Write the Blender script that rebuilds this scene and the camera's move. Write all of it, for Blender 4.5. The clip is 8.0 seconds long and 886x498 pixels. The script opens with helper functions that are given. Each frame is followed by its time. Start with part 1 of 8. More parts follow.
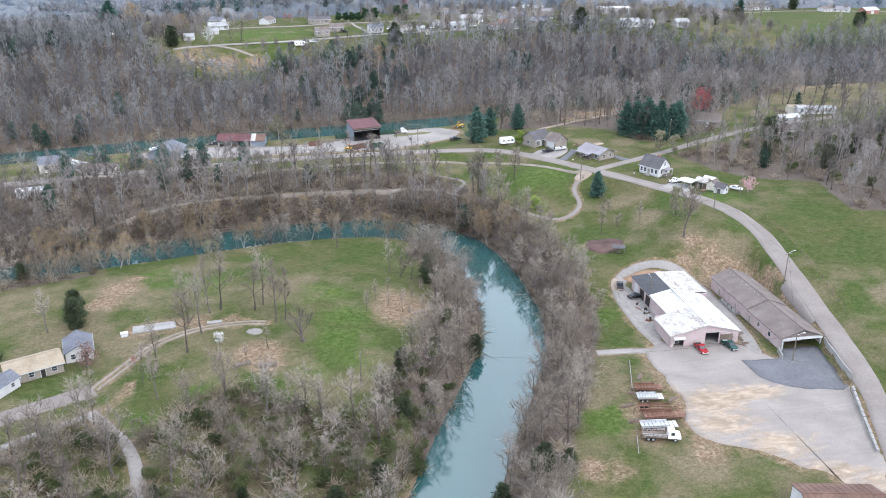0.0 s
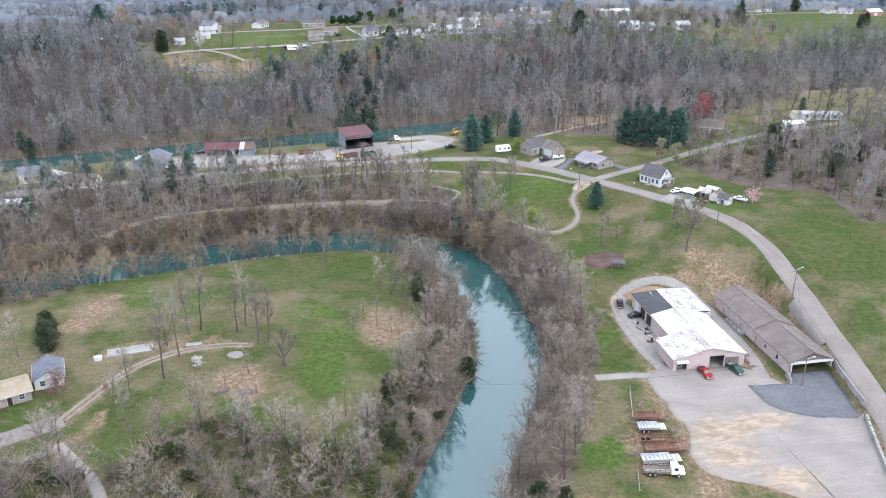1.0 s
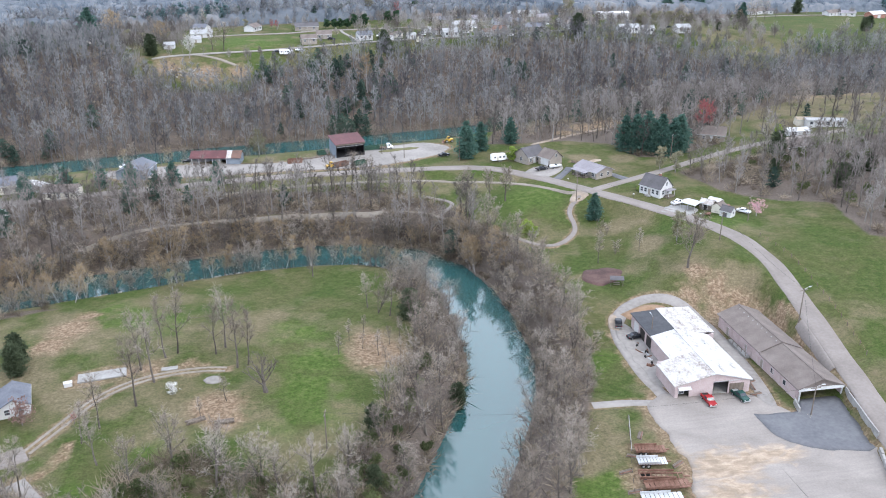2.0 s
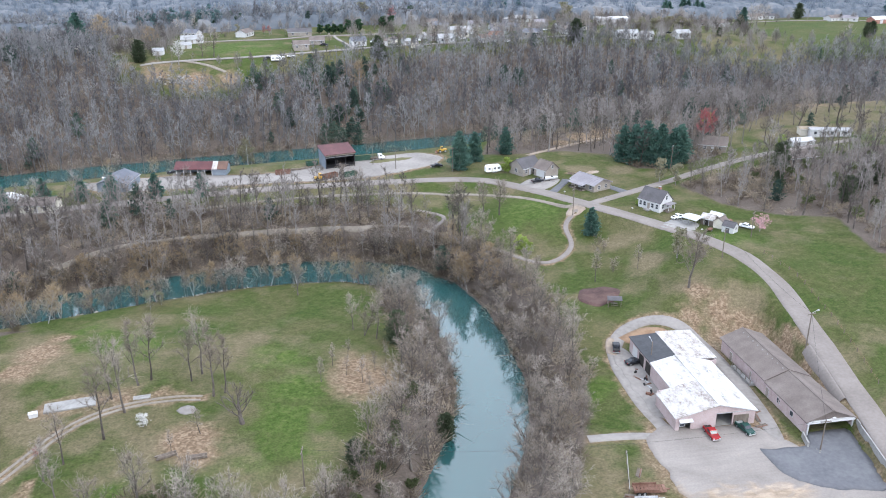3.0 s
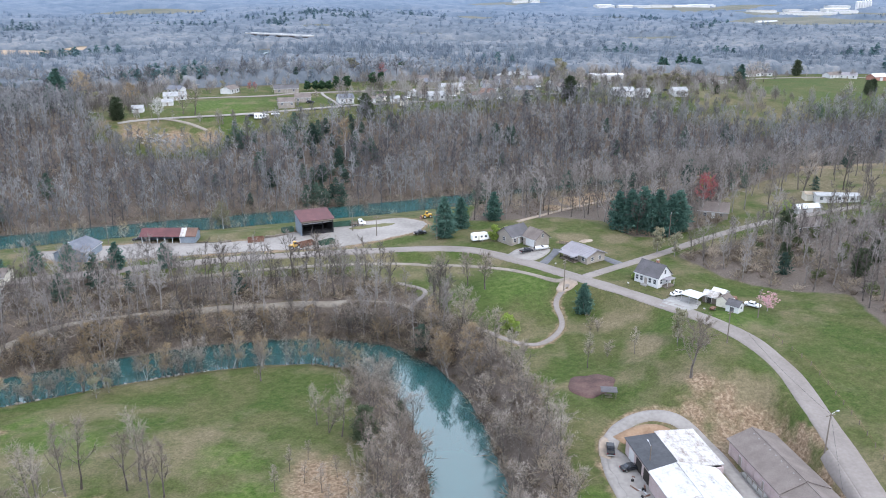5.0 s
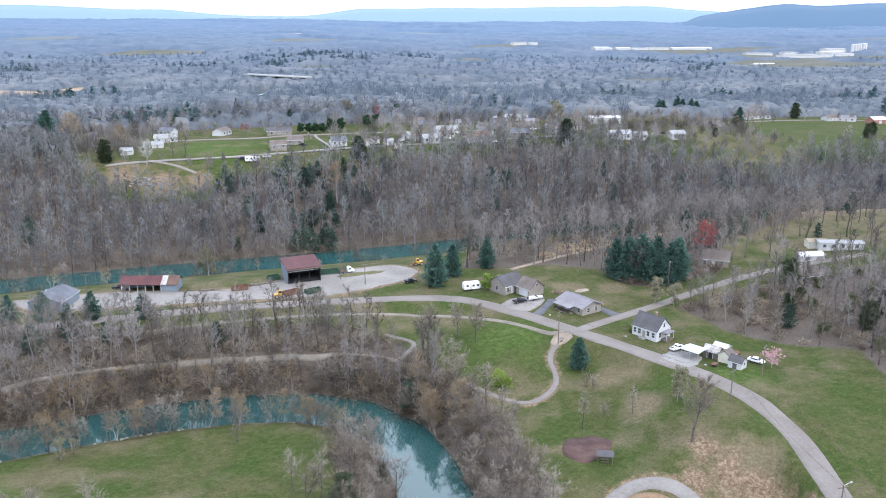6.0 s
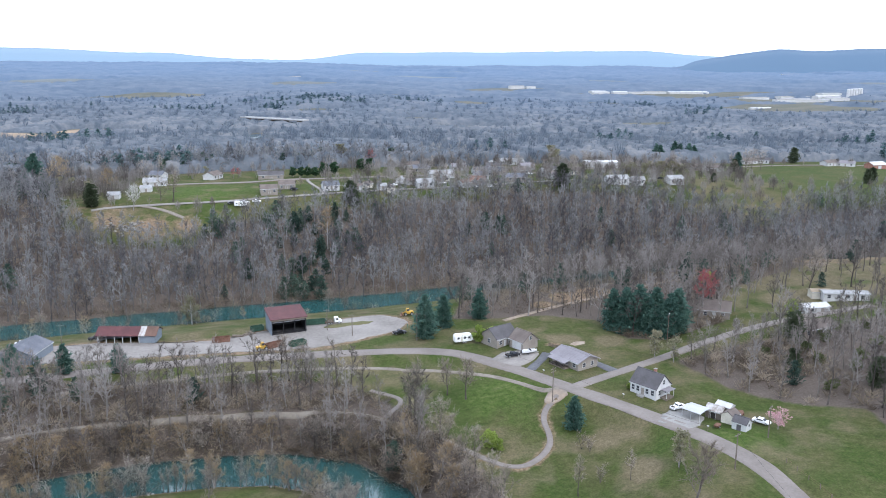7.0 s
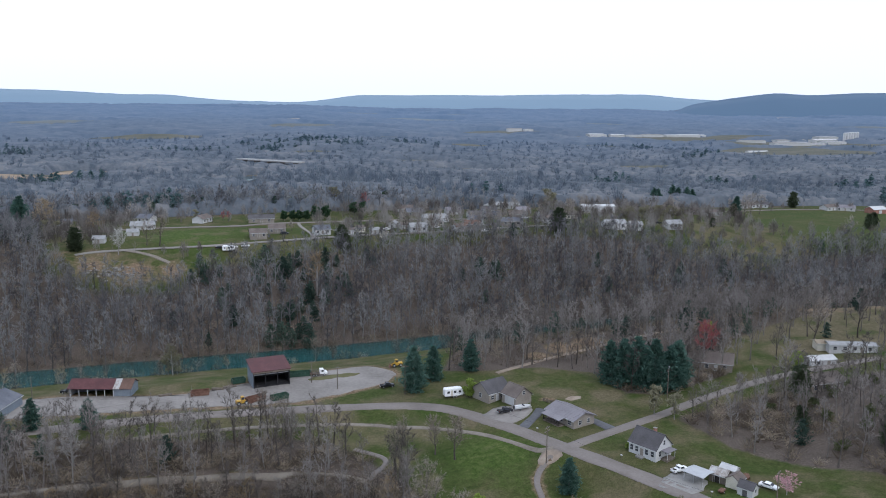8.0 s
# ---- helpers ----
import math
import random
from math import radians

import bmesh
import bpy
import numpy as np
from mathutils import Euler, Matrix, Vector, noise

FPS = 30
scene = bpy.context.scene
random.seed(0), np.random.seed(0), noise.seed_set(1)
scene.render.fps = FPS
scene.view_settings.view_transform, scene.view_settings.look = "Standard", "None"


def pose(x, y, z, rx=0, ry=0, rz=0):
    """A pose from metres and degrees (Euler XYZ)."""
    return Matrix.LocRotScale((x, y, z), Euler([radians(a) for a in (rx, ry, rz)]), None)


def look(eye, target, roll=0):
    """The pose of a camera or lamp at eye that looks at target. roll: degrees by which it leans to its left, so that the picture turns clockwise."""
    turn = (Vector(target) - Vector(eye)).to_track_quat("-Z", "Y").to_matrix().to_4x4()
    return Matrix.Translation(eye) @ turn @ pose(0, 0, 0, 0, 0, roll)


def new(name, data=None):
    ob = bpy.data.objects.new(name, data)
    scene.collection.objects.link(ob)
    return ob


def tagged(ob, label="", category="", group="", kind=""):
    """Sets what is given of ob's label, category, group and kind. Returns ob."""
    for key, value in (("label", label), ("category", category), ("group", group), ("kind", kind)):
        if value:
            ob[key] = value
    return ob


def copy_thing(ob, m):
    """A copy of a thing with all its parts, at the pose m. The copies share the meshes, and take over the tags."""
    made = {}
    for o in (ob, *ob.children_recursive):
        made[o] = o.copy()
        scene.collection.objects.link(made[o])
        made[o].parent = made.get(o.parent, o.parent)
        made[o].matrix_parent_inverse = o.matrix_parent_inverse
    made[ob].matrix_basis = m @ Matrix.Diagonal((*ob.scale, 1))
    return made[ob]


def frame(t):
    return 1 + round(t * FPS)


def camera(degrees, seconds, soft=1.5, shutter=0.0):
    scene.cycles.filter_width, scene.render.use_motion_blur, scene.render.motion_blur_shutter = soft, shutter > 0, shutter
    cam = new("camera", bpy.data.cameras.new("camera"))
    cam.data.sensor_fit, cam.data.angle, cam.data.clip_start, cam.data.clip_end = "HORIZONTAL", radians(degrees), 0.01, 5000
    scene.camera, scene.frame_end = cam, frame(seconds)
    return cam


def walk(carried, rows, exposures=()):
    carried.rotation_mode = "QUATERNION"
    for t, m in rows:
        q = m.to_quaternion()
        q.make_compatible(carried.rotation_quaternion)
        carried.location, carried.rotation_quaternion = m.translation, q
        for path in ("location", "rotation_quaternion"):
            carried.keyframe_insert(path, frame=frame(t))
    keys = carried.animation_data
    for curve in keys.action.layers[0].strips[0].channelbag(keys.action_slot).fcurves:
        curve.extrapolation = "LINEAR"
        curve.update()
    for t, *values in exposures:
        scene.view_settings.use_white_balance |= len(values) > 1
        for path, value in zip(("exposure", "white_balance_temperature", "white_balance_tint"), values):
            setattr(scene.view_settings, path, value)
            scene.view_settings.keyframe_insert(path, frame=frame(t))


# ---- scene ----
cam = camera(56.3, 8.0, 1.0)
METRES, EYE, TILT, LEAN, TURN = 92.94, 108.0, 3.6, 0.0, -9.8
ROWS = [
    (0.0, 0.0, 0.0, 0.0, -0.03, -25.83, 0.07),
    (0.5, 0.0133, 0.0612, -0.0041, -0.04, -25.79, 0.14),
    (1.0, 0.0272, 0.1225, -0.0082, -0.05, -25.75, 0.2),
    (1.5, 0.0414, 0.1835, -0.0118, -0.06, -25.72, 0.24),
    (3.0, 0.0846, 0.3662, -0.0226, -0.08, -25.47, 0.19),
    (3.5, 0.0991, 0.427, -0.0259, -0.09, -25.21, 0.16),
    (4.0, 0.1146, 0.4881, -0.0292, -0.06, -24.65, 0.1),
    (4.5, 0.1308, 0.5494, -0.0319, -0.06, -23.41, 0.06),
    (6.0, 0.1816, 0.7278, -0.0394, -0.04, -19.37, -0.12),
    (6.5, 0.1972, 0.7874, -0.0428, -0.05, -17.96, -0.21),
    (7.0, 0.2133, 0.8468, -0.0456, -0.06, -16.51, -0.3),
    (7.5, 0.2292, 0.907, -0.0479, -0.08, -15.06, -0.39),
    (8.0, 0.2444, 0.9681, -0.0507, -0.11, -13.67, -0.49),
]
EXPOSURES = [(t, stops, kelvin, 10) for t, stops, kelvin in ((0.0, 0.64, 6200), (3.5, 0.58, 6150), (4.5, 0.56, 6120), (6.5, 0.47, 6080), (7.2, 0.15, 6070), (8.0, -0.53, 6060))]
walk(cam, [(t, pose(0, 0, EYE, TILT, LEAN, TURN) @ pose(METRES * x, METRES * y, METRES * z, 90 + pitch, roll, yaw)) for t, x, y, z, yaw, pitch, roll in ROWS], EXPOSURES)

# ---- world and sun: a bright, high overcast ----
world = bpy.data.worlds.new("sky")
scene.world = world
world.use_nodes = True
wn, wl = world.node_tree.nodes, world.node_tree.links
sky = wn.new("ShaderNodeTexSky")
sky.sky_type, sky.sun_disc = "NISHITA", False
sky.sun_elevation, sky.sun_rotation = radians(48), radians(150)
sky.air_density, sky.dust_density = 1.0, 3.0
veil = wn.new("ShaderNodeMix")
veil.data_type = "RGBA"
veil.inputs["Factor"].default_value = 0.72
veil.inputs["B"].default_value = (9.0, 9.5, 10.6, 1)
wl.new(sky.outputs["Color"], veil.inputs["A"])
wl.new(veil.outputs["Result"], wn["Background"].inputs["Color"])
wn["Background"].inputs["Strength"].default_value = 0.21
sun = new("sun", bpy.data.lights.new("sun", "SUN"))
sun.data.energy, sun.data.angle, sun.data.color = 1.0, radians(14), (1.0, 0.96, 0.9)
sun.matrix_world = look((0, 0, 300), (Vector((0, 0, 300)) - Vector((math.sin(radians(150)) * math.cos(radians(48)), math.cos(radians(150)) * math.cos(radians(48)), math.sin(radians(48))))))


# ---- materials ----
def tinted(name, colours, scale=0.3, fine=4.0, rough=0.9, bump=0.0, bump_scale=8.0, metal=0.0, vary=0.0, tone="", stretch=(1, 1, 1), spread=1.0):
    """A surface whose colours follow noise at a large and a fine scale; vary: by the object's own random number; tone: by a mesh attribute."""
    m = bpy.data.materials.new(name)
    m.use_nodes = True
    n, l = m.node_tree.nodes, m.node_tree.links
    b = n["Principled BSDF"]
    b.inputs["Roughness"].default_value, b.inputs["Metallic"].default_value = rough, metal
    b.inputs["Specular IOR Level"].default_value = 0.25
    co = n.new("ShaderNodeTexCoord")
    mp = n.new("ShaderNodeMapping")
    mp.inputs["Scale"].default_value = stretch
    l.new(co.outputs["Object"], mp.inputs["Vector"])
    big, small = n.new("ShaderNodeTexNoise"), n.new("ShaderNodeTexNoise")
    big.inputs["Scale"].default_value, small.inputs["Scale"].default_value = scale, fine
    big.inputs["Detail"].default_value, small.inputs["Detail"].default_value = 4, 3
    l.new(mp.outputs["Vector"], big.inputs["Vector"]), l.new(mp.outputs["Vector"], small.inputs["Vector"])
    add = n.new("ShaderNodeMath")
    add.operation = "MULTIPLY_ADD"
    l.new(small.outputs["Fac"], add.inputs[0])
    add.inputs[1].default_value = 0.6
    l.new(big.outputs["Fac"], add.inputs[2])
    value = add.outputs[0]
    if vary or tone:
        src = n.new("ShaderNodeAttribute" if tone else "ShaderNodeObjectInfo")
        if tone:
            src.attribute_name = tone
        more = n.new("ShaderNodeMath")
        more.operation = "MULTIPLY_ADD"
        l.new(src.outputs["Fac" if tone else "Random"], more.inputs[0])
        more.inputs[1].default_value = vary or 1.0
        l.new(value, more.inputs[2])
        less = n.new("ShaderNodeMath")
        less.operation = "SUBTRACT"
        l.new(more.outputs[0], less.inputs[0])
        less.inputs[1].default_value = (vary or 1.0) / 2
        value = less.outputs[0]
    half = n.new("ShaderNodeMath")
    half.operation = "MULTIPLY"
    l.new(value, half.inputs[0])
    half.inputs[1].default_value = 0.625
    value = half.outputs[0]
    ramp = n.new("ShaderNodeValToRGB")
    e = ramp.color_ramp.elements
    for i, c in enumerate(colours):
        el = e[i] if i < 2 else e.new(1.0)
        el.position, el.color = 0.5 + 0.17 * spread * (2 * i / (len(colours) - 1) - 1), (*c, 1)
    l.new(value, ramp.inputs["Fac"])
    l.new(ramp.outputs["Color"], b.inputs["Base Color"])
    if bump:
        bn, bp = n.new("ShaderNodeTexNoise"), n.new("ShaderNodeBump")
        bn.inputs["Scale"].default_value = bump_scale
        l.new(mp.outputs["Vector"], bn.inputs["Vector"])
        l.new(bn.outputs["Fac"], bp.inputs["Height"])
        bp.inputs["Strength"].default_value, bp.inputs["Distance"].default_value = 0.6, bump
        l.new(bp.outputs["Normal"], b.inputs["Normal"])
    return m


def thin(m, amount=0.45):
    """Lets a surface of fine twigs or leaves pass part of the light."""
    n, l = m.node_tree.nodes, m.node_tree.links
    b, out = n["Principled BSDF"], n["Material Output"]
    through_, both = n.new("ShaderNodeBsdfTranslucent"), n.new("ShaderNodeMixShader")
    l.new(b.inputs["Base Color"].links[0].from_socket, through_.inputs["Color"])
    both.inputs["Fac"].default_value = amount
    l.new(b.outputs["BSDF"], both.inputs[1])
    l.new(through_.outputs["BSDF"], both.inputs[2])
    l.new(both.outputs["Shader"], out.inputs["Surface"])
    return m


ASPHALT = tinted("old_asphalt", [(0.146, 0.129, 0.117), (0.179, 0.159, 0.146), (0.214, 0.192, 0.178)], 0.12, 1.5, 0.92, 0.01)
TAR = tinted("dark_asphalt", [(0.08, 0.083, 0.092), (0.105, 0.107, 0.117), (0.13, 0.133, 0.14)], 0.15, 1.2, 0.9, 0.01)
GRAVEL = tinted("gravel", [(0.155, 0.143, 0.132), (0.215, 0.2, 0.187), (0.26, 0.243, 0.227)], 0.09, 0.9, 0.97, 0.03)

SAND = tinted("yard_dirt", [(0.18, 0.15, 0.125), (0.26, 0.21, 0.165), (0.31, 0.275, 0.235)], 0.12, 0.8, 0.97, 0.03)
TRAIL_STONE = tinted("trail_gravel", [(0.135, 0.117, 0.099), (0.189, 0.167, 0.14), (0.234, 0.211, 0.18)], 0.15, 1.2, 0.95, 0.02)
CONCRETE = tinted("concrete", [(0.18, 0.175, 0.165), (0.24, 0.235, 0.225), (0.29, 0.285, 0.275)], 0.3, 2.0, 0.9, 0.01)
LAWN_DRY = tinted("dry_lawn", [(0.072, 0.077, 0.033), (0.11, 0.105, 0.05), (0.143, 0.132, 0.072)], 0.3, 2.0, 1.0, 0.05)
MULCH = tinted("mulch", [(0.055, 0.036, 0.033), (0.088, 0.055, 0.05), (0.116, 0.077, 0.066)], 0.3, 2.5, 1.0, 0.05)
CLAY = tinted("bare_clay", [(0.165, 0.105, 0.066), (0.231, 0.154, 0.099), (0.275, 0.198, 0.138)], 0.2, 1.5, 1.0, 0.05)
PINK = tinted("pink_block_wall", [(0.31, 0.25, 0.245), (0.385, 0.315, 0.31), (0.43, 0.365, 0.36)], 0.4, 3.0, 0.85)
WHITE_TIN = tinted("white_coated_roof", [(0.17, 0.145, 0.125), (0.36, 0.355, 0.35), (0.46, 0.46, 0.465), (0.50, 0.50, 0.505)], 0.28, 1.3, 0.5, stretch=(1.6, 0.7, 1), spread=1.25)
WORN_TIN = tinted("worn_white_roof", [(0.15, 0.12, 0.105), (0.3, 0.275, 0.255), (0.4, 0.395, 0.39), (0.45, 0.45, 0.45)], 0.5, 2.0, 0.6, stretch=(1.2, 0.6, 1), spread=1.2)
DARK_ROOF = tinted("dark_membrane", [(0.036, 0.037, 0.042), (0.049, 0.052, 0.058), (0.065, 0.065, 0.072)], 0.3, 2.0, 0.8)
SHINGLE = tinted("grey_shingle", [(0.102, 0.086, 0.079), (0.136, 0.115, 0.105), (0.17, 0.147, 0.136)], 0.3, 4.0, 0.95, 0.01)
SHINGLE_DARK = tinted("charcoal_shingle", [(0.065, 0.062, 0.065), (0.088, 0.085, 0.091), (0.111, 0.107, 0.114)], 0.3, 4.0, 0.95, 0.01)
LILAC_ROOF = tinted("pale_metal_roof", [(0.149, 0.138, 0.154), (0.193, 0.182, 0.198), (0.22, 0.209, 0.226)], 0.2, 2.0, 0.5)
LILAC_PALE = tinted("pale_carport_sheet", [(0.33, 0.345, 0.365), (0.4, 0.415, 0.435), (0.45, 0.465, 0.48)], 0.3, 2.0, 0.5)
PALE_ROOF = tinted("dull_pale_roof", [(0.2, 0.205, 0.21), (0.27, 0.275, 0.28), (0.34, 0.345, 0.35)], 0.3, 2.0, 0.7)
RED_ROOF = tinted("red_metal_roof", [(0.066, 0.027, 0.029), (0.09, 0.034, 0.036), (0.12, 0.05, 0.05)], 0.3, 2.0, 0.55)
BROWN_ROOF = tinted("brown_roof", [(0.085, 0.052, 0.042), (0.124, 0.075, 0.058), (0.163, 0.104, 0.085)], 0.3, 2.0, 0.8)
TAN_ROOF = tinted("tan_roof", [(0.197, 0.159, 0.112), (0.258, 0.215, 0.159), (0.29, 0.253, 0.197)], 0.3, 2.0, 0.8)
SLATE_ROOF = tinted("blue_grey_roof", [(0.085, 0.091, 0.111), (0.117, 0.124, 0.146), (0.156, 0.163, 0.182)], 0.3, 2.0, 0.8)
WHITE = tinted("white_siding", [(0.40, 0.405, 0.41), (0.48, 0.485, 0.49), (0.53, 0.53, 0.53)], 0.4, 3.0, 0.7)
CREAM = tinted("cream_siding", [(0.48, 0.45, 0.38), (0.58, 0.55, 0.47), (0.64, 0.61, 0.54)], 0.4, 3.0, 0.75)
TAUPE = tinted("taupe_siding", [(0.195, 0.169, 0.15), (0.247, 0.221, 0.195), (0.286, 0.26, 0.234)], 0.4, 3.0, 0.8)
BRICK_RED = tinted("red_brick_wall", [(0.20, 0.10, 0.08), (0.28, 0.14, 0.11), (0.33, 0.19, 0.15)], 0.4, 3.0, 0.9)
STEEL_BLUE = tinted("blue_grey_sheet", [(0.13, 0.163, 0.202), (0.176, 0.208, 0.247), (0.215, 0.247, 0.28)], 0.4, 2.0, 0.5)
BLACK = tinted("black_paint", [(0.012, 0.012, 0.014), (0.02, 0.02, 0.023), (0.03, 0.03, 0.033)], 0.4, 3.0, 0.7)
DARK = tinted("dark_inside", [(0.02, 0.018, 0.017), (0.03, 0.027, 0.025), (0.045, 0.04, 0.037)], 0.4, 3.0, 0.95)
RUBBER = tinted("rubber", [(0.015, 0.015, 0.015), (0.022, 0.022, 0.022), (0.03, 0.03, 0.03)], 1.0, 6.0, 0.9)
PANE = tinted("window_glass", [(0.03, 0.035, 0.045), (0.05, 0.055, 0.065), (0.07, 0.075, 0.09)], 0.5, 2.0, 0.08)
STEEL = tinted("galvanised_steel", [(0.35, 0.36, 0.37), (0.45, 0.46, 0.47), (0.55, 0.56, 0.57)], 0.5, 3.0, 0.45, metal=0.6)
RUST = tinted("rusty_steel", [(0.086, 0.043, 0.029), (0.144, 0.079, 0.058), (0.202, 0.122, 0.094)], 0.6, 3.0, 0.9)
TIMBER = tinted("weathered_timber", [(0.094, 0.076, 0.061), (0.137, 0.115, 0.097), (0.194, 0.166, 0.137)], 0.5, 4.0, 0.9, stretch=(1, 1, 0.2))
STONE = tinted("pale_stone", [(0.13, 0.12, 0.105), (0.22, 0.205, 0.185), (0.32, 0.305, 0.28)], 0.4, 2.0, 0.95, vary=0.3)
RED_PAINT = tinted("red_car_paint", [(0.2, 0.012, 0.015), (0.235, 0.015, 0.019), (0.26, 0.022, 0.022)], 0.5, 2.0, 0.25)
GREEN_PAINT = tinted("dark_green_paint", [(0.01, 0.035, 0.03), (0.015, 0.05, 0.042), (0.02, 0.06, 0.05)], 0.5, 2.0, 0.25)
BLACK_PAINT = tinted("black_car_paint", [(0.012, 0.013, 0.016), (0.02, 0.022, 0.026), (0.03, 0.03, 0.035)], 0.5, 2.0, 0.25)
WHITE_PAINT = tinted("white_car_paint", [(0.70, 0.71, 0.72), (0.78, 0.79, 0.80), (0.82, 0.82, 0.83)], 0.5, 2.0, 0.3)
YELLOW_PAINT = tinted("yellow_machine_paint", [(0.40, 0.24, 0.04), (0.52, 0.32, 0.05), (0.58, 0.38, 0.09)], 0.5, 2.0, 0.5)
GREEN_BIN = tinted("green_container_paint", [(0.02, 0.05, 0.035), (0.03, 0.07, 0.05), (0.045, 0.09, 0.065)], 0.5, 2.0, 0.5)
BARK = tinted("grey_bark", [(0.12, 0.107, 0.1), (0.204, 0.189, 0.181), (0.324, 0.311, 0.3)], 0.5, 3.0, 0.95, vary=0.5)
DARK_BARK = tinted("dark_bark", [(0.062, 0.053, 0.046), (0.1, 0.087, 0.077), (0.15, 0.134, 0.12)], 0.5, 3.0, 0.95, vary=0.4)
TWIG = thin(tinted("bare_twigs", [(0.187, 0.157, 0.131), (0.289, 0.249, 0.211), (0.406, 0.363, 0.318)], 0.25, 1.5, 0.95, vary=0.55))
TWIG_TAN = thin(tinted("budding_tan_twigs", [(0.213, 0.159, 0.101), (0.3, 0.23, 0.146), (0.385, 0.304, 0.203)], 0.3, 1.5, 0.95, vary=0.4))
TWIG_RED = thin(tinted("red_budding_twigs", [(0.24, 0.075, 0.075), (0.33, 0.11, 0.11), (0.4, 0.17, 0.165)], 0.3, 1.5, 0.9))
BLOSSOM = thin(tinted("rosy_buds", [(0.16, 0.1, 0.085), (0.23, 0.15, 0.13), (0.29, 0.205, 0.18)], 0.3, 1.5, 0.9))
MOSSY = thin(tinted("olive_evergreen_leaves", [(0.06, 0.077, 0.033), (0.101, 0.121, 0.052), (0.151, 0.172, 0.081)], 0.5, 2.0, 0.9, vary=0.5))
PINK_BLOSSOM = tinted("pink_blossom", [(0.4, 0.225, 0.255), (0.5, 0.3, 0.335), (0.57, 0.39, 0.42)], 0.3, 1.5, 0.9)
WHITE_BLOSSOM = tinted("white_blossom", [(0.385, 0.385, 0.364), (0.476, 0.476, 0.455), (0.532, 0.532, 0.511)], 0.3, 1.5, 0.9)
CEDAR = thin(tinted("dark_evergreen", [(0.034, 0.048, 0.025), (0.059, 0.078, 0.044), (0.09, 0.114, 0.066)], 0.5, 2.0, 0.9, vary=0.4))
PINE = thin(tinted("blue_green_pine", [(0.037, 0.082, 0.066), (0.068, 0.134, 0.109), (0.11, 0.192, 0.154)], 0.5, 2.0, 0.9, vary=0.3))
SPRING = thin(tinted("spring_leaves", [(0.175, 0.237, 0.054), (0.25, 0.325, 0.072), (0.338, 0.413, 0.12)], 0.5, 2.0, 0.85, vary=0.4))
OLIVE = thin(tinted("olive_buds", [(0.165, 0.155, 0.095), (0.215, 0.205, 0.135), (0.27, 0.258, 0.18)], 0.5, 2.0, 0.9, vary=0.4))
ROUND_GREEN = thin(tinted("dense_green_leaves", [(0.022, 0.05, 0.026), (0.035, 0.075, 0.036), (0.05, 0.1, 0.05)], 0.5, 2.0, 0.9, vary=0.3))
BRUSH = thin(tinted("dry_brush", [(0.109, 0.087, 0.065), (0.206, 0.17, 0.129), (0.336, 0.284, 0.218)], 0.2, 1.5, 0.95, tone="tone", vary=0.6))
WOOD_STUFF = thin(tinted("bare_wood_belt", [(0.096, 0.086, 0.079), (0.152, 0.132, 0.12), (0.203, 0.184, 0.171), (0.251, 0.232, 0.217), (0.294, 0.275, 0.26)], 0.05, 1.0, 0.95, tone="tone", vary=0.6))
# cooler greys than the river woods: slight distance haze put into the colour
BLUFF_STUFF = thin(tinted("hazed_bluff_wood", [(0.089, 0.087, 0.092), (0.14, 0.136, 0.142), (0.186, 0.188, 0.193), (0.231, 0.233, 0.238), (0.279, 0.281, 0.281)], 0.05, 1.0, 0.95, tone="tone", vary=0.6))
GREEN_STUFF = thin(tinted("evergreen_belt", [(0.034, 0.061, 0.05), (0.061, 0.1, 0.079), (0.095, 0.138, 0.105)], 0.1, 1.0, 0.95, tone="tone", vary=0.5))


def water_material():
    m = bpy.data.materials.new("turquoise_river_water")
    m.use_nodes = True
    n, l = m.node_tree.nodes, m.node_tree.links
    b = n["Principled BSDF"]
    b.inputs["Roughness"].default_value, b.inputs["IOR"].default_value = 0.03, 1.9
    co, big, ramp = n.new("ShaderNodeTexCoord"), n.new("ShaderNodeTexNoise"), n.new("ShaderNodeValToRGB")
    big.inputs["Scale"].default_value, big.inputs["Detail"].default_value = 0.02, 3
    e = ramp.color_ramp.elements
    e[0].position, e[0].color, e[1].position, e[1].color = 0.3, (0.017, 0.06, 0.061, 1), 0.7, (0.024, 0.076, 0.076, 1)
    l.new(co.outputs["Object"], big.inputs["Vector"])
    l.new(big.outputs["Fac"], ramp.inputs["Fac"])
    l.new(ramp.outputs["Color"], b.inputs["Base Color"])
    wave, bp = n.new("ShaderNodeTexNoise"), n.new("ShaderNodeBump")
    wave.inputs["Scale"].default_value, wave.inputs["Detail"].default_value = 0.5, 4
    bp.inputs["Strength"].default_value, bp.inputs["Distance"].default_value = 0.12, 0.05
    l.new(co.outputs["Object"], wave.inputs["Vector"])
    l.new(wave.outputs["Fac"], bp.inputs["Height"])
    l.new(bp.outputs["Normal"], b.inputs["Normal"])
    return m


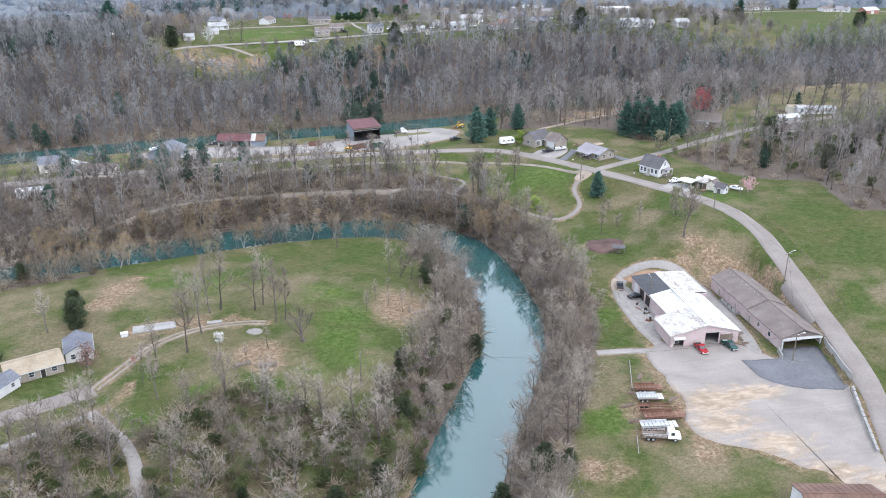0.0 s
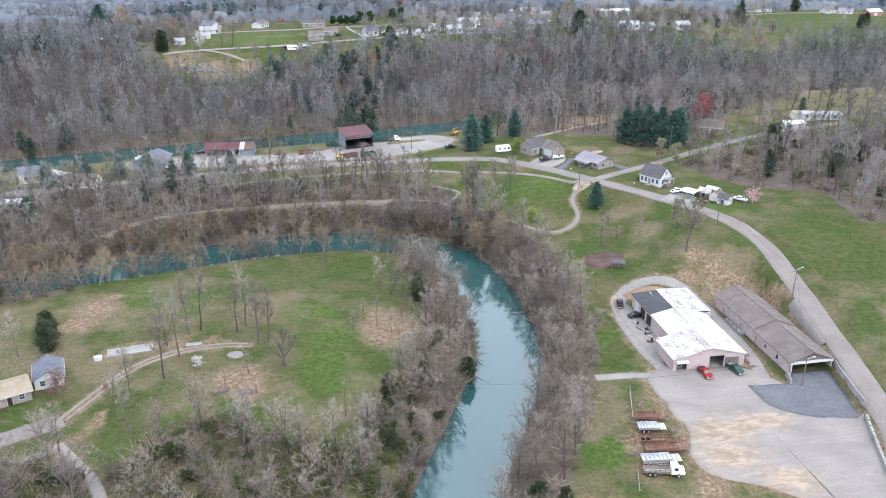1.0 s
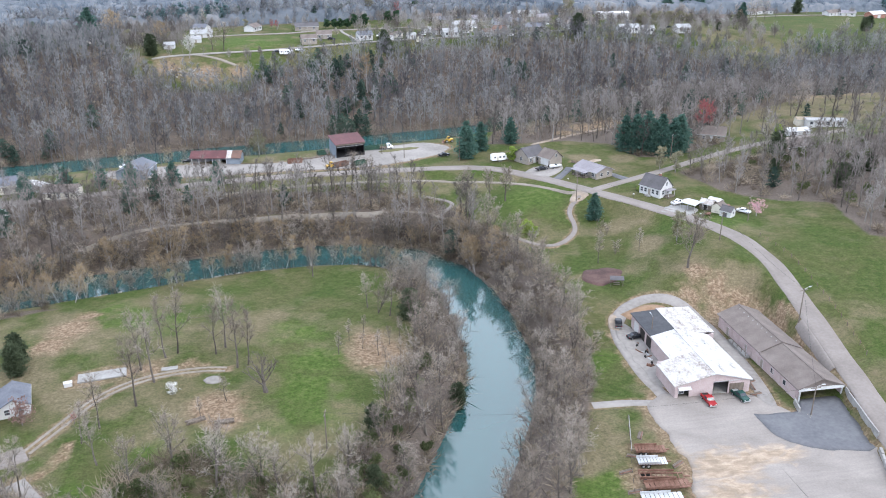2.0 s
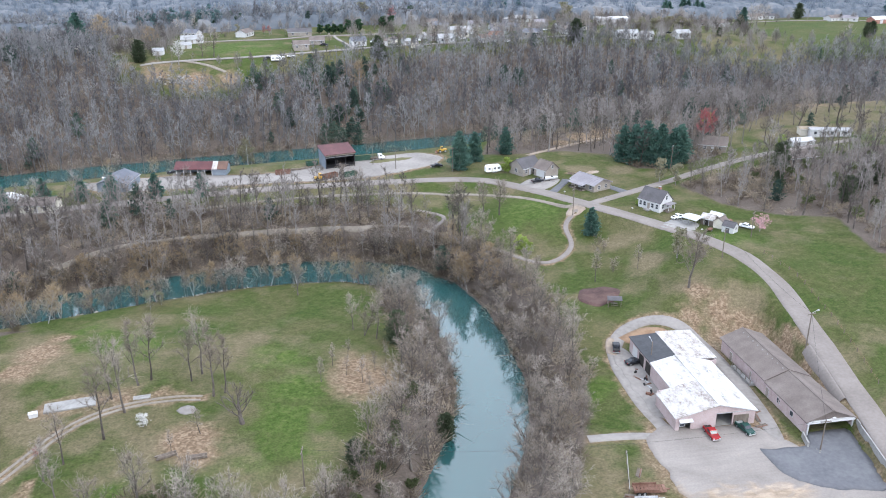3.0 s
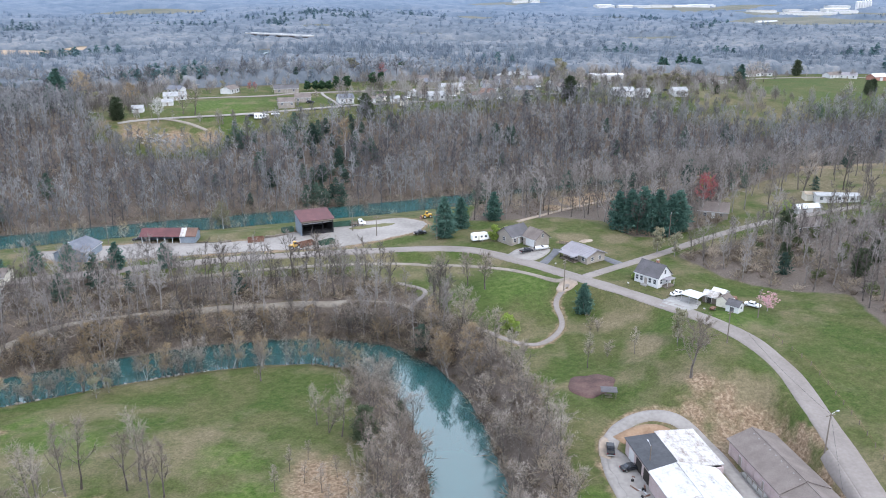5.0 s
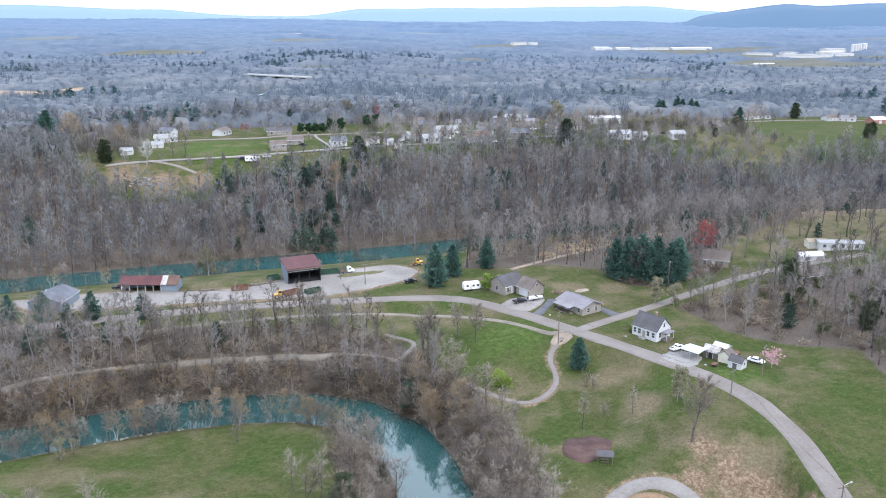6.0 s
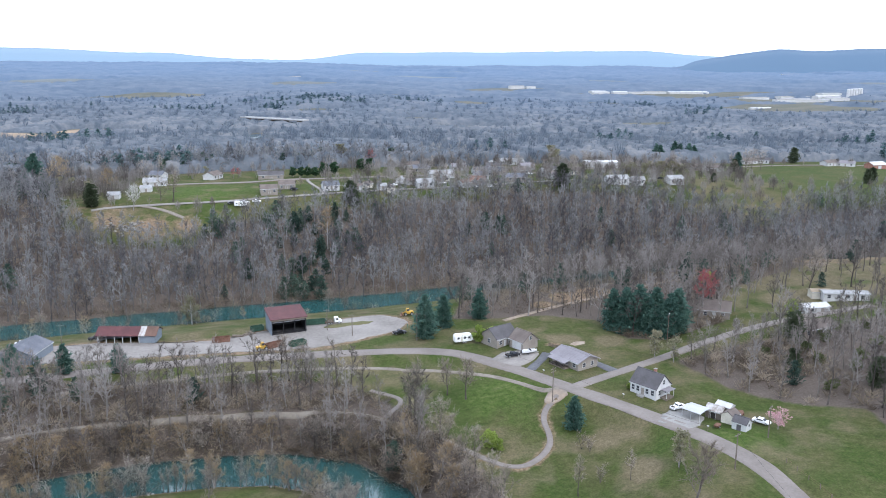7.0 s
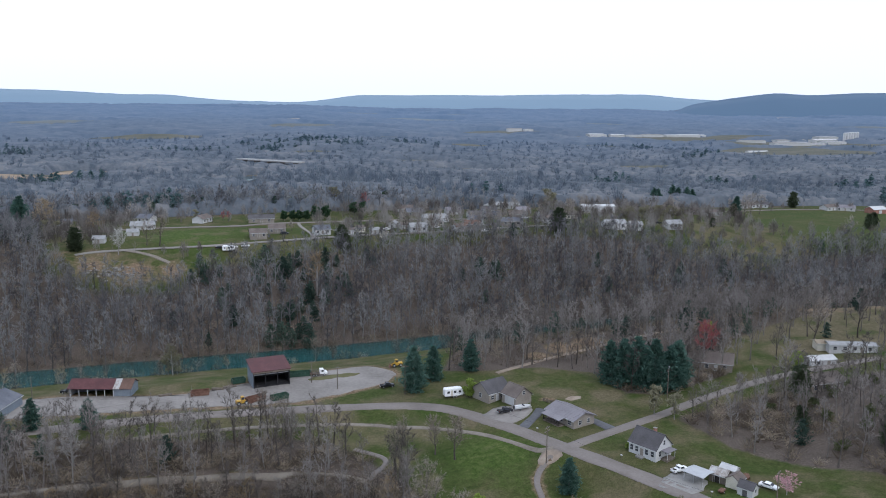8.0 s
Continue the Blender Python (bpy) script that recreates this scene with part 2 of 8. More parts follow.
def ground_material():
    """Grass, dry grass, leaf litter and clay, mixed by the land-cover attributes of the ground; far ground is tinted
    for distance haze.
    """
    m = bpy.data.materials.new("land")
    m.use_nodes = True
    n, l = m.node_tree.nodes, m.node_tree.links
    b = n["Principled BSDF"]
    b.inputs["Roughness"].default_value, b.inputs["Specular IOR Level"].default_value = 1.0, 0.1
    co = n.new("ShaderNodeTexCoord")

    def noise_at(scale, detail=4, warp=0.0):
        t = n.new("ShaderNodeTexNoise")
        t.inputs["Scale"].default_value, t.inputs["Detail"].default_value, t.inputs["Distortion"].default_value = scale, detail, warp
        l.new(co.outputs["Object"], t.inputs["Vector"])
        return t.outputs["Fac"]

    def ramp_of(fac, *stops):
        r = n.new("ShaderNodeValToRGB")
        e = r.color_ramp.elements
        for i, (p, c) in enumerate(stops):
            el = e[i] if i < 2 else e.new(p)
            el.position, el.color = p, (*c, 1)
        l.new(fac, r.inputs["Fac"])
        return r.outputs["Color"]

    def mixed(fac, a, c, kind="MIX"):
        x = n.new("ShaderNodeMix")
        x.data_type, x.blend_type = "RGBA", kind
        if isinstance(fac, float):
            x.inputs["Factor"].default_value = fac
        else:
            l.new(fac, x.inputs["Factor"])
        l.new(a, x.inputs["A"])
        l.new(c, x.inputs["B"])
        return x.outputs["Result"]

    def cover(name, scale=0.25, amount=0.9):
        """The attribute with a ragged edge."""
        at = n.new("ShaderNodeAttribute")
        at.attribute_name = name
        k = n.new("ShaderNodeMath")
        k.operation = "MULTIPLY_ADD"
        l.new(noise_at(scale, 5), k.inputs[0])
        k.inputs[1].default_value = amount
        l.new(at.outputs["Fac"], k.inputs[2])
        r = n.new("ShaderNodeMapRange")
        r.inputs["From Min"].default_value, r.inputs["From Max"].default_value = 0.5 + amount / 2 - 0.22, 0.5 + amount / 2 + 0.22
        l.new(k.outputs[0], r.inputs["Value"])
        return r.outputs["Result"]

    grass = mixed(0.45, ramp_of(noise_at(0.05, 5, 0.8), (0.33, (0.033, 0.063, 0.012)), (0.46, (0.045, 0.066, 0.018)), (0.56, (0.063, 0.071, 0.027)), (0.7, (0.09, 0.082, 0.042))),
                  ramp_of(noise_at(0.6, 7, 0.5), (0.3, (0.026, 0.04, 0.012)), (0.5, (0.055, 0.065, 0.022)), (0.7, (0.098, 0.092, 0.044))))
    dry = mixed(0.5, ramp_of(noise_at(0.16, 4), (0.3, (0.092, 0.082, 0.048)), (0.7, (0.142, 0.117, 0.078))), ramp_of(noise_at(0.9, 6), (0.32, (0.076, 0.07, 0.036)), (0.7, (0.172, 0.144, 0.094))))
    litter = mixed(0.5, ramp_of(noise_at(0.15, 4), (0.3, (0.076, 0.062, 0.052)), (0.7, (0.122, 0.101, 0.087))), ramp_of(noise_at(2.4, 5), (0.3, (0.064, 0.054, 0.047)), (0.72, (0.14, 0.119, 0.104))))
    clay = ramp_of(noise_at(1.1, 7, 0.6), (0.3, (0.1, 0.07, 0.044)), (0.5, (0.165, 0.12, 0.082)), (0.72, (0.25, 0.195, 0.14)))
    lush = ramp_of(noise_at(0.7, 6), (0.3, (0.036, 0.062, 0.013)), (0.5, (0.054, 0.082, 0.02)), (0.7, (0.085, 0.105, 0.034)))
    grass = mixed(cover("lush", 0.16, 1.3), grass, lush)
    c = mixed(cover("dry", 0.1, 1.7), grass, dry)
    c = mixed(cover("bare", 0.3, 0.9), c, clay)
    c = mixed(cover("woods", 0.2, 0.8), c, litter)
    # paler, then bluish far tones: distance haze put into the base colour
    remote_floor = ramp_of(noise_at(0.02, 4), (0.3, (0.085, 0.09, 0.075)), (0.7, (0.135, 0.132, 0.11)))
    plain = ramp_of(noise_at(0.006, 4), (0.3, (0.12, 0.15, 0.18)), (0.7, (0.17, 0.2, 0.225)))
    c = mixed(cover("mid_haze", 0.01, 0.4), c, remote_floor)
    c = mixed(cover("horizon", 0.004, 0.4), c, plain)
    fine = ramp_of(noise_at(2.2, 5), (0.3, (0.7, 0.7, 0.7)), (0.7, (1.28, 1.27, 1.24)))
    c = mixed(0.8, c, fine, "MULTIPLY")
    l.new(c, b.inputs["Base Color"])
    bp = n.new("ShaderNodeBump")
    bp.inputs["Strength"].default_value, bp.inputs["Distance"].default_value = 0.6, 0.12
    l.new(noise_at(3.0, 5), bp.inputs["Height"])
    l.new(bp.outputs["Normal"], b.inputs["Normal"])
    return m


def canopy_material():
    """Bare far woods seen from above, their base colours bluish for distance haze."""
    return hazed(tinted("hazed_far_canopy", [(0.058, 0.073, 0.09), (0.08, 0.094, 0.113), (0.101, 0.115, 0.133), (0.124, 0.134, 0.15), (0.158, 0.163, 0.17)], 0.011, 0.25, 1.0, 0.6, 0.5, tone="tone", vary=0.35, spread=1.0))


def hazed(m, lift=1.0):
    """Mixes blue distance haze into a surface's base colour, by the middle-distance and horizon attributes."""
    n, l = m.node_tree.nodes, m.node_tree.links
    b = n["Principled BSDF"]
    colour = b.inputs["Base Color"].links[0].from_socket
    for name, tint in (("mid_haze", (0.078, 0.12, 0.184)), ("horizon", (0.115, 0.2, 0.33))):
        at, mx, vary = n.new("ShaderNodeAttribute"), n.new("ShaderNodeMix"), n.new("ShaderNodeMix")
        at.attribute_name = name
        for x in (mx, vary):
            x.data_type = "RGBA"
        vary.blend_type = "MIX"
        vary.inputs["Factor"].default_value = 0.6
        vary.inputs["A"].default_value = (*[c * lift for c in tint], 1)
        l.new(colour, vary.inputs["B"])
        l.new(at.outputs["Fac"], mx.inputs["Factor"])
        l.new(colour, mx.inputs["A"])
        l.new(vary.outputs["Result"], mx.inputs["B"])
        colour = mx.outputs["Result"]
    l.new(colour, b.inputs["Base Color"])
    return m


def yard_material():
    """Grey gravel with sandy dirt worn through it, following the sand attribute, and tyre streaks."""
    m = bpy.data.materials.new("yard_gravel")
    m.use_nodes = True
    n, l = m.node_tree.nodes, m.node_tree.links
    b = n["Principled BSDF"]
    b.inputs["Roughness"].default_value, b.inputs["Specular IOR Level"].default_value = 0.97, 0.15
    co = n.new("ShaderNodeTexCoord")

    def noise_at(scale, detail, stretch=(1, 1, 1), turn=0.0, warp=0.0):
        mp, t = n.new("ShaderNodeMapping"), n.new("ShaderNodeTexNoise")
        mp.inputs["Scale"].default_value, mp.inputs["Rotation"].default_value = stretch, (0, 0, turn)
        t.inputs["Scale"].default_value, t.inputs["Detail"].default_value, t.inputs["Distortion"].default_value = scale, detail, warp
        l.new(co.outputs["Object"], mp.inputs["Vector"])
        l.new(mp.outputs["Vector"], t.inputs["Vector"])
        return t.outputs["Fac"]

    def ramp_of(fac, *stops):
        r = n.new("ShaderNodeValToRGB")
        for i, (p, c) in enumerate(stops):
            el = r.color_ramp.elements[i] if i < 2 else r.color_ramp.elements.new(p)
            el.position, el.color = p, (*c, 1)
        l.new(fac, r.inputs["Fac"])
        return r.outputs["Color"]

    def mixed(fac, a, c, kind="MIX"):
        x = n.new("ShaderNodeMix")
        x.data_type, x.blend_type = "RGBA", kind
        if isinstance(fac, float):
            x.inputs["Factor"].default_value = fac
        else:
            l.new(fac, x.inputs["Factor"])
        l.new(a, x.inputs["A"])
        l.new(c, x.inputs["B"])
        return x.outputs["Result"]

    grey = ramp_of(noise_at(0.12, 6, warp=0.5), (0.3, (0.19, 0.172, 0.158)), (0.5, (0.22, 0.2, 0.184)), (0.72, (0.25, 0.229, 0.21)))
    sandy = ramp_of(noise_at(0.35, 6, (1, 2.2, 1), 0.15, 0.6), (0.3, (0.2, 0.16, 0.122)), (0.5, (0.27, 0.215, 0.162)), (0.7, (0.36, 0.295, 0.23)))
    at, k, r = n.new("ShaderNodeAttribute"), n.new("ShaderNodeMath"), n.new("ShaderNodeMapRange")
    at.attribute_name = "sand"
    k.operation = "MULTIPLY_ADD"
    l.new(noise_at(0.2, 8, (1, 1.6, 1), 0.2, 1.2), k.inputs[0])
    k.inputs[1].default_value = 1.5
    l.new(at.outputs["Fac"], k.inputs[2])
    r.inputs["From Min"].default_value, r.inputs["From Max"].default_value = 1.0, 1.5
    l.new(k.outputs[0], r.inputs["Value"])
    c = mixed(r.outputs["Result"], grey, sandy)
    streak = ramp_of(noise_at(0.16, 5, (1, 7, 1), 0.45, 0.3), (0.36, (0.94, 0.94, 0.94)), (0.5, (1.0, 1.0, 1.0)), (0.66, (1.05, 1.045, 1.04)))
    c = mixed(0.8, c, streak, "MULTIPLY")
    grit = ramp_of(noise_at(2.5, 4), (0.3, (0.9, 0.9, 0.9)), (0.7, (1.09, 1.09, 1.09)))
    c = mixed(0.8, c, grit, "MULTIPLY")
    l.new(c, b.inputs["Base Color"])
    bp = n.new("ShaderNodeBump")
    bp.inputs["Strength"].default_value, bp.inputs["Distance"].default_value = 0.5, 0.03
    l.new(noise_at(3.0, 5), bp.inputs["Height"])
    l.new(bp.outputs["Normal"], b.inputs["Normal"])
    return m


WATER, LAND, CANOPY = water_material(), ground_material(), canopy_material()
# the far trees' bluish base colours carry the distance haze over them
FAR_STUFF = thin(hazed(tinted("hazed_bare_woods", [(0.095, 0.118, 0.149), (0.116, 0.143, 0.18), (0.136, 0.166, 0.206), (0.158, 0.19, 0.228), (0.192, 0.215, 0.24)], 0.004, 0.06, 1.0, tone="tone", vary=0.6), 1.35))
FAR_GREEN = thin(hazed(tinted("hazed_evergreens", [(0.048, 0.094, 0.105), (0.071, 0.125, 0.131), (0.097, 0.158, 0.16)], 0.01, 0.1, 1.0, tone="tone", vary=0.4)))
FIELD_TAN = hazed(tinted("stubble_field", [(0.2, 0.15, 0.1), (0.27, 0.205, 0.14), (0.32, 0.25, 0.175)], 0.01, 0.1, 1.0))


# ---- the lie of the land: z = 0 is the river's level ----
RIVER = [(-40, -420), (-8, -120), (7, 36), (14.4, 102), (24, 129.6), (33.6, 151), (43.2, 170.4), (51.6, 188.4), (55.8, 206.4), (56.4, 228), (55.2, 246),
         (50.4, 264), (40.8, 277), (26.4, 284.4), (9.6, 286.2), (-12, 285), (-36, 279.6), (-66, 271), (-96, 260.4), (-144, 246), (-384, 216)]
RIVER_TWO = [(-600, 324), (-168, 399.6), (-86.4, 417.6), (-26.4, 427.4), (54, 438.5), (102, 448), (180, 464), (259, 475), (384, 456), (720, 360)]
ROAD = [(20, -160, 6.7), (66, 0, 6.7), (92, 70, 6.7), (104, 97, 6.8), (113.5, 121, 7.1), (117.5, 130, 7.5), (121.2, 139, 8.2), (124.4, 149.9, 9), (127.2, 161, 9.9), (129, 170.5, 10.8), (130.8, 180, 11.8),
        (132.7, 190, 12.8), (134.6, 200, 13.7), (136.6, 210, 14.5), (138.2, 220, 15.4), (137.3, 235.5, 16.6), (132.5, 249.4, 16.8), (125.4, 261.4, 16.8), (115.9, 276.4, 16.8),
        (105.8, 290.5, 16.7), (96.6, 306.1, 16.2), (83.3, 324, 15.4), (75.5, 329.2, 14.9), (66.6, 331.9, 14.6), (49, 333.6, 14.3),
        (28.2, 334.1, 14.2), (-2.4, 333.6, 14.2), (-47.9, 327.7, 13.9), (-132, 314.4, 13.7)]
SIDE_ROAD = [(107.2, 287.4, 16.7), (112.6, 290.2, 16.8), (127.9, 298.2, 16.8), (146.6, 307, 17.2), (168.4, 318.5, 18), (195.2, 326.6, 19.8), (240, 336, 21)]


def step(a, b, v):
    """Smooth rise from 0 at a to 1 at b."""
    u = np.clip((v - a) / (b - a), 0, 1)
    return u * u * (3 - 2 * u)


def off_line(line, x, y):
    """Distance from (x, y) to a line of points, and the line's height there."""
    best, tall = np.full(np.shape(x), 1e9), np.zeros(np.shape(x))
    for p, q in zip(line, line[1:]):
        dx, dy = q[0] - p[0], q[1] - p[1]
        u = np.clip(((x - p[0]) * dx + (y - p[1]) * dy) / (dx * dx + dy * dy), 0, 1)
        d = np.hypot(x - p[0] - u * dx, y - p[1] - u * dy)
        if len(p) > 2:
            tall = np.where(d < best, p[2] + u * (q[2] - p[2]), tall)
        best = np.minimum(best, d)
    return best, tall


def river_two_y(x):
    return np.interp(x, [p[0] for p in RIVER_TWO], [p[1] for p in RIVER_TWO])


def height(x, y):
    """Height of the ground over the river's level."""
    x, y = np.asarray(x, float), np.asarray(y, float)
    south = 6.7 + 0.4 * np.sin(x * 0.05) * np.cos(y * 0.042) - 4.3 * step(218, 272, y)
    yard = 6.7 + (2.4 + 5.2 * step(125, 210, y)) * step(126, 134, x) * step(100, 150, y) + 1.6 * step(129, 168, x)
    slope = 8.4 + 8.4 * step(91, 130, x)
    east = yard + (slope - yard) * step(204, 224, y)
    north = 10.2 + 4.1 * step(298, 342, y)
    north = north + (16.7 - north) * step(55, 108, x) * step(246, 283, y)
    right = east + (north - east) * step(246, 300, y)
    low = south + (right - south) * step(36, 72, x)
    low = np.where(y > 285, low + (north - low) * step(285, 295, y) * (1 - step(60, 72, x)), low)
    low = low + 0.045 * np.maximum(x - 156, 0) * (1 - step(360, 500, y))
    up = y - river_two_y(x)
    bluff = 32.0 * step(7, 114, up) + 1.8 * np.sin(x * 0.0175 + 1) * step(72, 168, up) - 11.0 * step(204, 396, x) * step(0, 72, up)
    beyond = -15 * step(744, 1080, y) + 62 * step(1700, 5200, y) + step(840, 1800, y) * (5 * np.sin(x * 0.005 + 0.7) * np.sin(y * 0.0042) + 3 * np.sin(x * 0.011 + y * 0.0075)) * (1 - 0.6 * step(1800, 3000, y))
    z = np.where(up > 0, bluff + beyond + 3.5, low)
    for line in (SIDE_ROAD, ROAD):
        d, tall = off_line(line, x, y)
        z = z + (tall - z) * (1 - step(2.8, 6.5 - 2.6 * step(142, 147, y) * (1 - step(163, 168, y)) * (x < 128), d))
    edge = off_line(RIVER, x, y)[0] - 8.4
    z = z * step(0, 8, edge) - 1.5 * (1 - step(-4, 1, edge))
    edge = off_line(RIVER_TWO, x, y)[0] - 9.6
    z = z * np.where(up > 0, step(0, 13, edge), np.clip(edge / 56, 0, 1)) - 1.5 * (1 - step(-4, 1, edge))
    return z


# ---- helpers for meshes ----
def part(name, bm, material, parent=None, label=""):
    """Links a bmesh as one mesh object, under a thing or a part."""
    me = bpy.data.meshes.new(name)
    bmesh.ops.recalc_face_normals(bm, faces=bm.faces)
    bm.to_mesh(me)
    bm.free()
    me.materials.append(material)
    ob = new(name, me)
    ob.parent = parent
    if label:
        ob["label"] = label
    return ob


def sheet(name, verts, faces, material, parent=None, smooth=False):
    """A mesh object from arrays of vertices and of faces with equal numbers of corners."""
    verts, faces = np.asarray(verts, np.float32), np.asarray(faces, np.int32)
    me = bpy.data.meshes.new(name)
    k = faces.shape[1]
    me.vertices.add(len(verts))
    me.vertices.foreach_set("co", verts.ravel())
    me.loops.add(faces.size)
    me.loops.foreach_set("vertex_index", faces.ravel())
    me.polygons.add(len(faces))
    me.polygons.foreach_set("loop_start", np.arange(0, faces.size, k, dtype=np.int32))
    me.polygons.foreach_set("use_smooth", np.full(len(faces), smooth))
    me.update(calc_edges=True)
    me.validate()
    me.materials.append(material)
    ob = new(name, me)
    ob.parent = parent
    return ob


def base(name, x, y, turn=0.0, z=None, sink=0.0):
    """The empty at a thing's base, on the ground at (x, y), turned by degrees."""
    ob = new(name)
    ob.matrix_world = pose(x, y, (float(height(x, y)) if z is None else z) - sink, 0, 0, turn)
    return ob


def box(bm, x0, x1, y0, y1, z0, z1, taper=0.0):
    """Adds a box; taper: how far the top is drawn in."""
    t = taper
    v = [bm.verts.new(p) for p in ((x0, y0, z0), (x1, y0, z0), (x1, y1, z0), (x0, y1, z0),
                                   (x0 + t, y0 + t, z1), (x1 - t, y0 + t, z1), (x1 - t, y1 - t, z1), (x0 + t, y1 - t, z1))]
    for f in ((3, 2, 1, 0), (4, 5, 6, 7), (0, 1, 5, 4), (1, 2, 6, 5), (2, 3, 7, 6), (3, 0, 4, 7)):
        bm.faces.new([v[i] for i in f])
    return bm


def boxed(*args, **kw):
    return box(bmesh.new(), *args, **kw)


def prism(bm, outline, y0, y1, axis="y"):
    """Adds a prism: an outline in (x, z) drawn from y0 to y1, or in (y, z) along x."""
    put = (lambda a, b, c: (a, c, b)) if axis == "y" else (lambda a, b, c: (c, a, b))
    v0, v1 = [bm.verts.new(put(a, b, y0)) for a, b in outline], [bm.verts.new(put(a, b, y1)) for a, b in outline]
    bm.faces.new(v0), bm.faces.new(v1[::-1])
    for i in range(len(outline)):
        j = (i + 1) % len(outline)
        bm.faces.new((v0[i], v0[j], v1[j], v1[i]))
    return bm


def rod(bm, p, q, r0, r1=None, sides=8):
    """Adds a round bar from p to q."""
    p, q, r1 = Vector(p), Vector(q), r0 if r1 is None else r1
    d = (q - p).normalized()
    a = d.orthogonal().normalized()
    b = d.cross(a)
    rings = [[bm.verts.new(c + (a * math.cos(2 * math.pi * i / sides) + b * math.sin(2 * math.pi * i / sides)) * r) for i in range(sides)] for c, r in ((p, r0), (q, r1))]
    for i in range(sides):
        j = (i + 1) % sides
        bm.faces.new((rings[0][i], rings[0][j], rings[1][j], rings[1][i]))
    bm.faces.new(rings[0][::-1]), bm.faces.new(rings[1])
    return bm


# ---- ground, water, roads ----
def graded(fine0, fine1, pitch, end0, end1, growth=1.13):
    """Coordinates that lie close between fine0 and fine1 and wider and wider beyond."""
    mid = list(np.arange(fine0, fine1 + pitch / 2, pitch))
    up, s = [], pitch
    v = mid[-1]
    while v < end1:
        s *= growth
        v += s
        up.append(min(v, end1))
    down, s, v = [], pitch, mid[0]
    while v > end0:
        s *= growth
        v -= s
        down.append(max(v, end0))
    return np.array(down[::-1] + mid + up)


def smooth_line(points, pitch=2.0):
    """The line through the points, rounded and resampled."""
    p = np.array(points, float)
    for _ in range(3):
        p = np.vstack([p[:1], *[np.vstack([0.75 * a + 0.25 * b, 0.25 * a + 0.75 * b]) for a, b in zip(p, p[1:])], p[-1:]])
    d = np.concatenate([[0], np.cumsum(np.hypot(*np.diff(p[:, :2], axis=0).T))])
    s = np.linspace(0, d[-1], max(2, int(d[-1] / pitch) + 1))
    return np.column_stack([np.interp(s, d, p[:, i]) for i in range(p.shape[1])])


PARK_PATH = [(106, 290), (101.8, 286.7), (94.3, 297), (88.2, 305.8), (75, 315.9), (57, 323), (31.7, 324.8), (5, 324.4), (-40, 318)]
TRAIL = [(103, 285), (98.6, 281), (96.3, 276.7), (96.6, 270), (95.1, 265.6), (90, 260.6), (85.4, 258.4), (79.9, 260.6), (71.5, 270.8), (61.4, 286.5), (53.8, 292), (39.4, 297), (23, 300), (6.8, 301), (-12, 300), (-38, 296.5), (-90, 283)]
SPUR = [(54.5, 291.5), (60.1, 298.3), (60.4, 302), (58, 304.9), (52, 309)]
LOOP_DRIVE = [(86, 166), (84.6, 176), (84.4, 186), (85.2, 200), (88, 209), (94, 215.4), (101, 217), (107.5, 213), (110.6, 204), (110.2, 190), (109.6, 180), (107.2, 164), (103, 157)]
WEST_SPUR = [(90, 166.6), (84, 168.6), (77, 170.2), (68, 170.6)]
LANE = [(-86, 152), (-72, 163), (-60, 169.5), (-51, 174.3), (-46, 184), (-40.9, 193.5), (-33.2, 199.4), (-25, 201.6), (-17.5, 202), (-13, 201)]
PALE_LANE = [(-80, 143), (-64.9, 153.9), (-57.6, 159), (-50.6, 163.2), (-45, 168), (-43, 176)]
DIRT_PATH = [(-50, 165), (-44.6, 157.5), (-40.7, 153.3), (-37.2, 145), (-34.5, 134), (-36, 118)]
YARD = [(80, 168.6), (85, 173), (92, 170), (104, 170), (106.4, 165), (109, 160.4), (114, 158), (118.4, 150), (118.6, 146), (117.2, 141.4), (113.2, 130.6), (109, 119.6), (104.6, 110.4), (98.4, 110.6), (97, 118.6), (91, 121.6), (89.4, 125.6), (79, 130.6), (75.8, 135.4), (78.4, 143), (80, 149.4), (80.2, 155), (79, 160)]
APRON = [(101.4, 160.5), (101.2, 156), (101.6, 152.6), (103.6, 149.6), (106.2, 147.4), (112, 145.6), (117.8, 144), (118.2, 144.2), (119.4, 147.4), (120.2, 150), (123.6, 163.6), (123.4, 164.4), (113.2, 164.4), (113, 160.2), (108.6, 159.6)]
PARKING = [(-72, 352), (-60, 338.5), (-20, 340), (10, 340), (38, 340), (52, 347), (64, 353), (70.5, 361), (68, 370), (61, 373.5), (48, 371), (36, 366), (22, 362), (5, 353), (-10, 352), (-34, 357)]
ISLAND_GREEN = [(40, 360), (50, 361.6), (58.5, 364.4), (58.8, 366.6), (50, 366), (41, 363.6)]
DRIVE_WHITE = [(123.6, 263), (126.6, 257), (130.6, 256.4), (136.6, 263), (137.4, 266.6), (132.4, 271.4), (128, 268)]
DRIVE_RANCH = [(100, 309), (104.5, 312.5), (108, 319), (119, 322.4), (124.6, 307), (127, 301), (121.5, 300.5), (118, 309), (113, 314.6), (106, 308), (103, 303.6)]
DRIVE_GARAGE = [(91, 316), (95, 309), (101, 308.6), (108, 318.5), (103, 321.6), (97, 322)]
MULCH_BED = [(86.4, 232.3), (87.8, 237.3), (91.4, 239.5), (94.6, 237.9), (98.0, 237.7), (99.4, 233.7), (97.0, 229.7), (93.4, 228.9), (90.8, 226.7), (88.0, 228.9)]
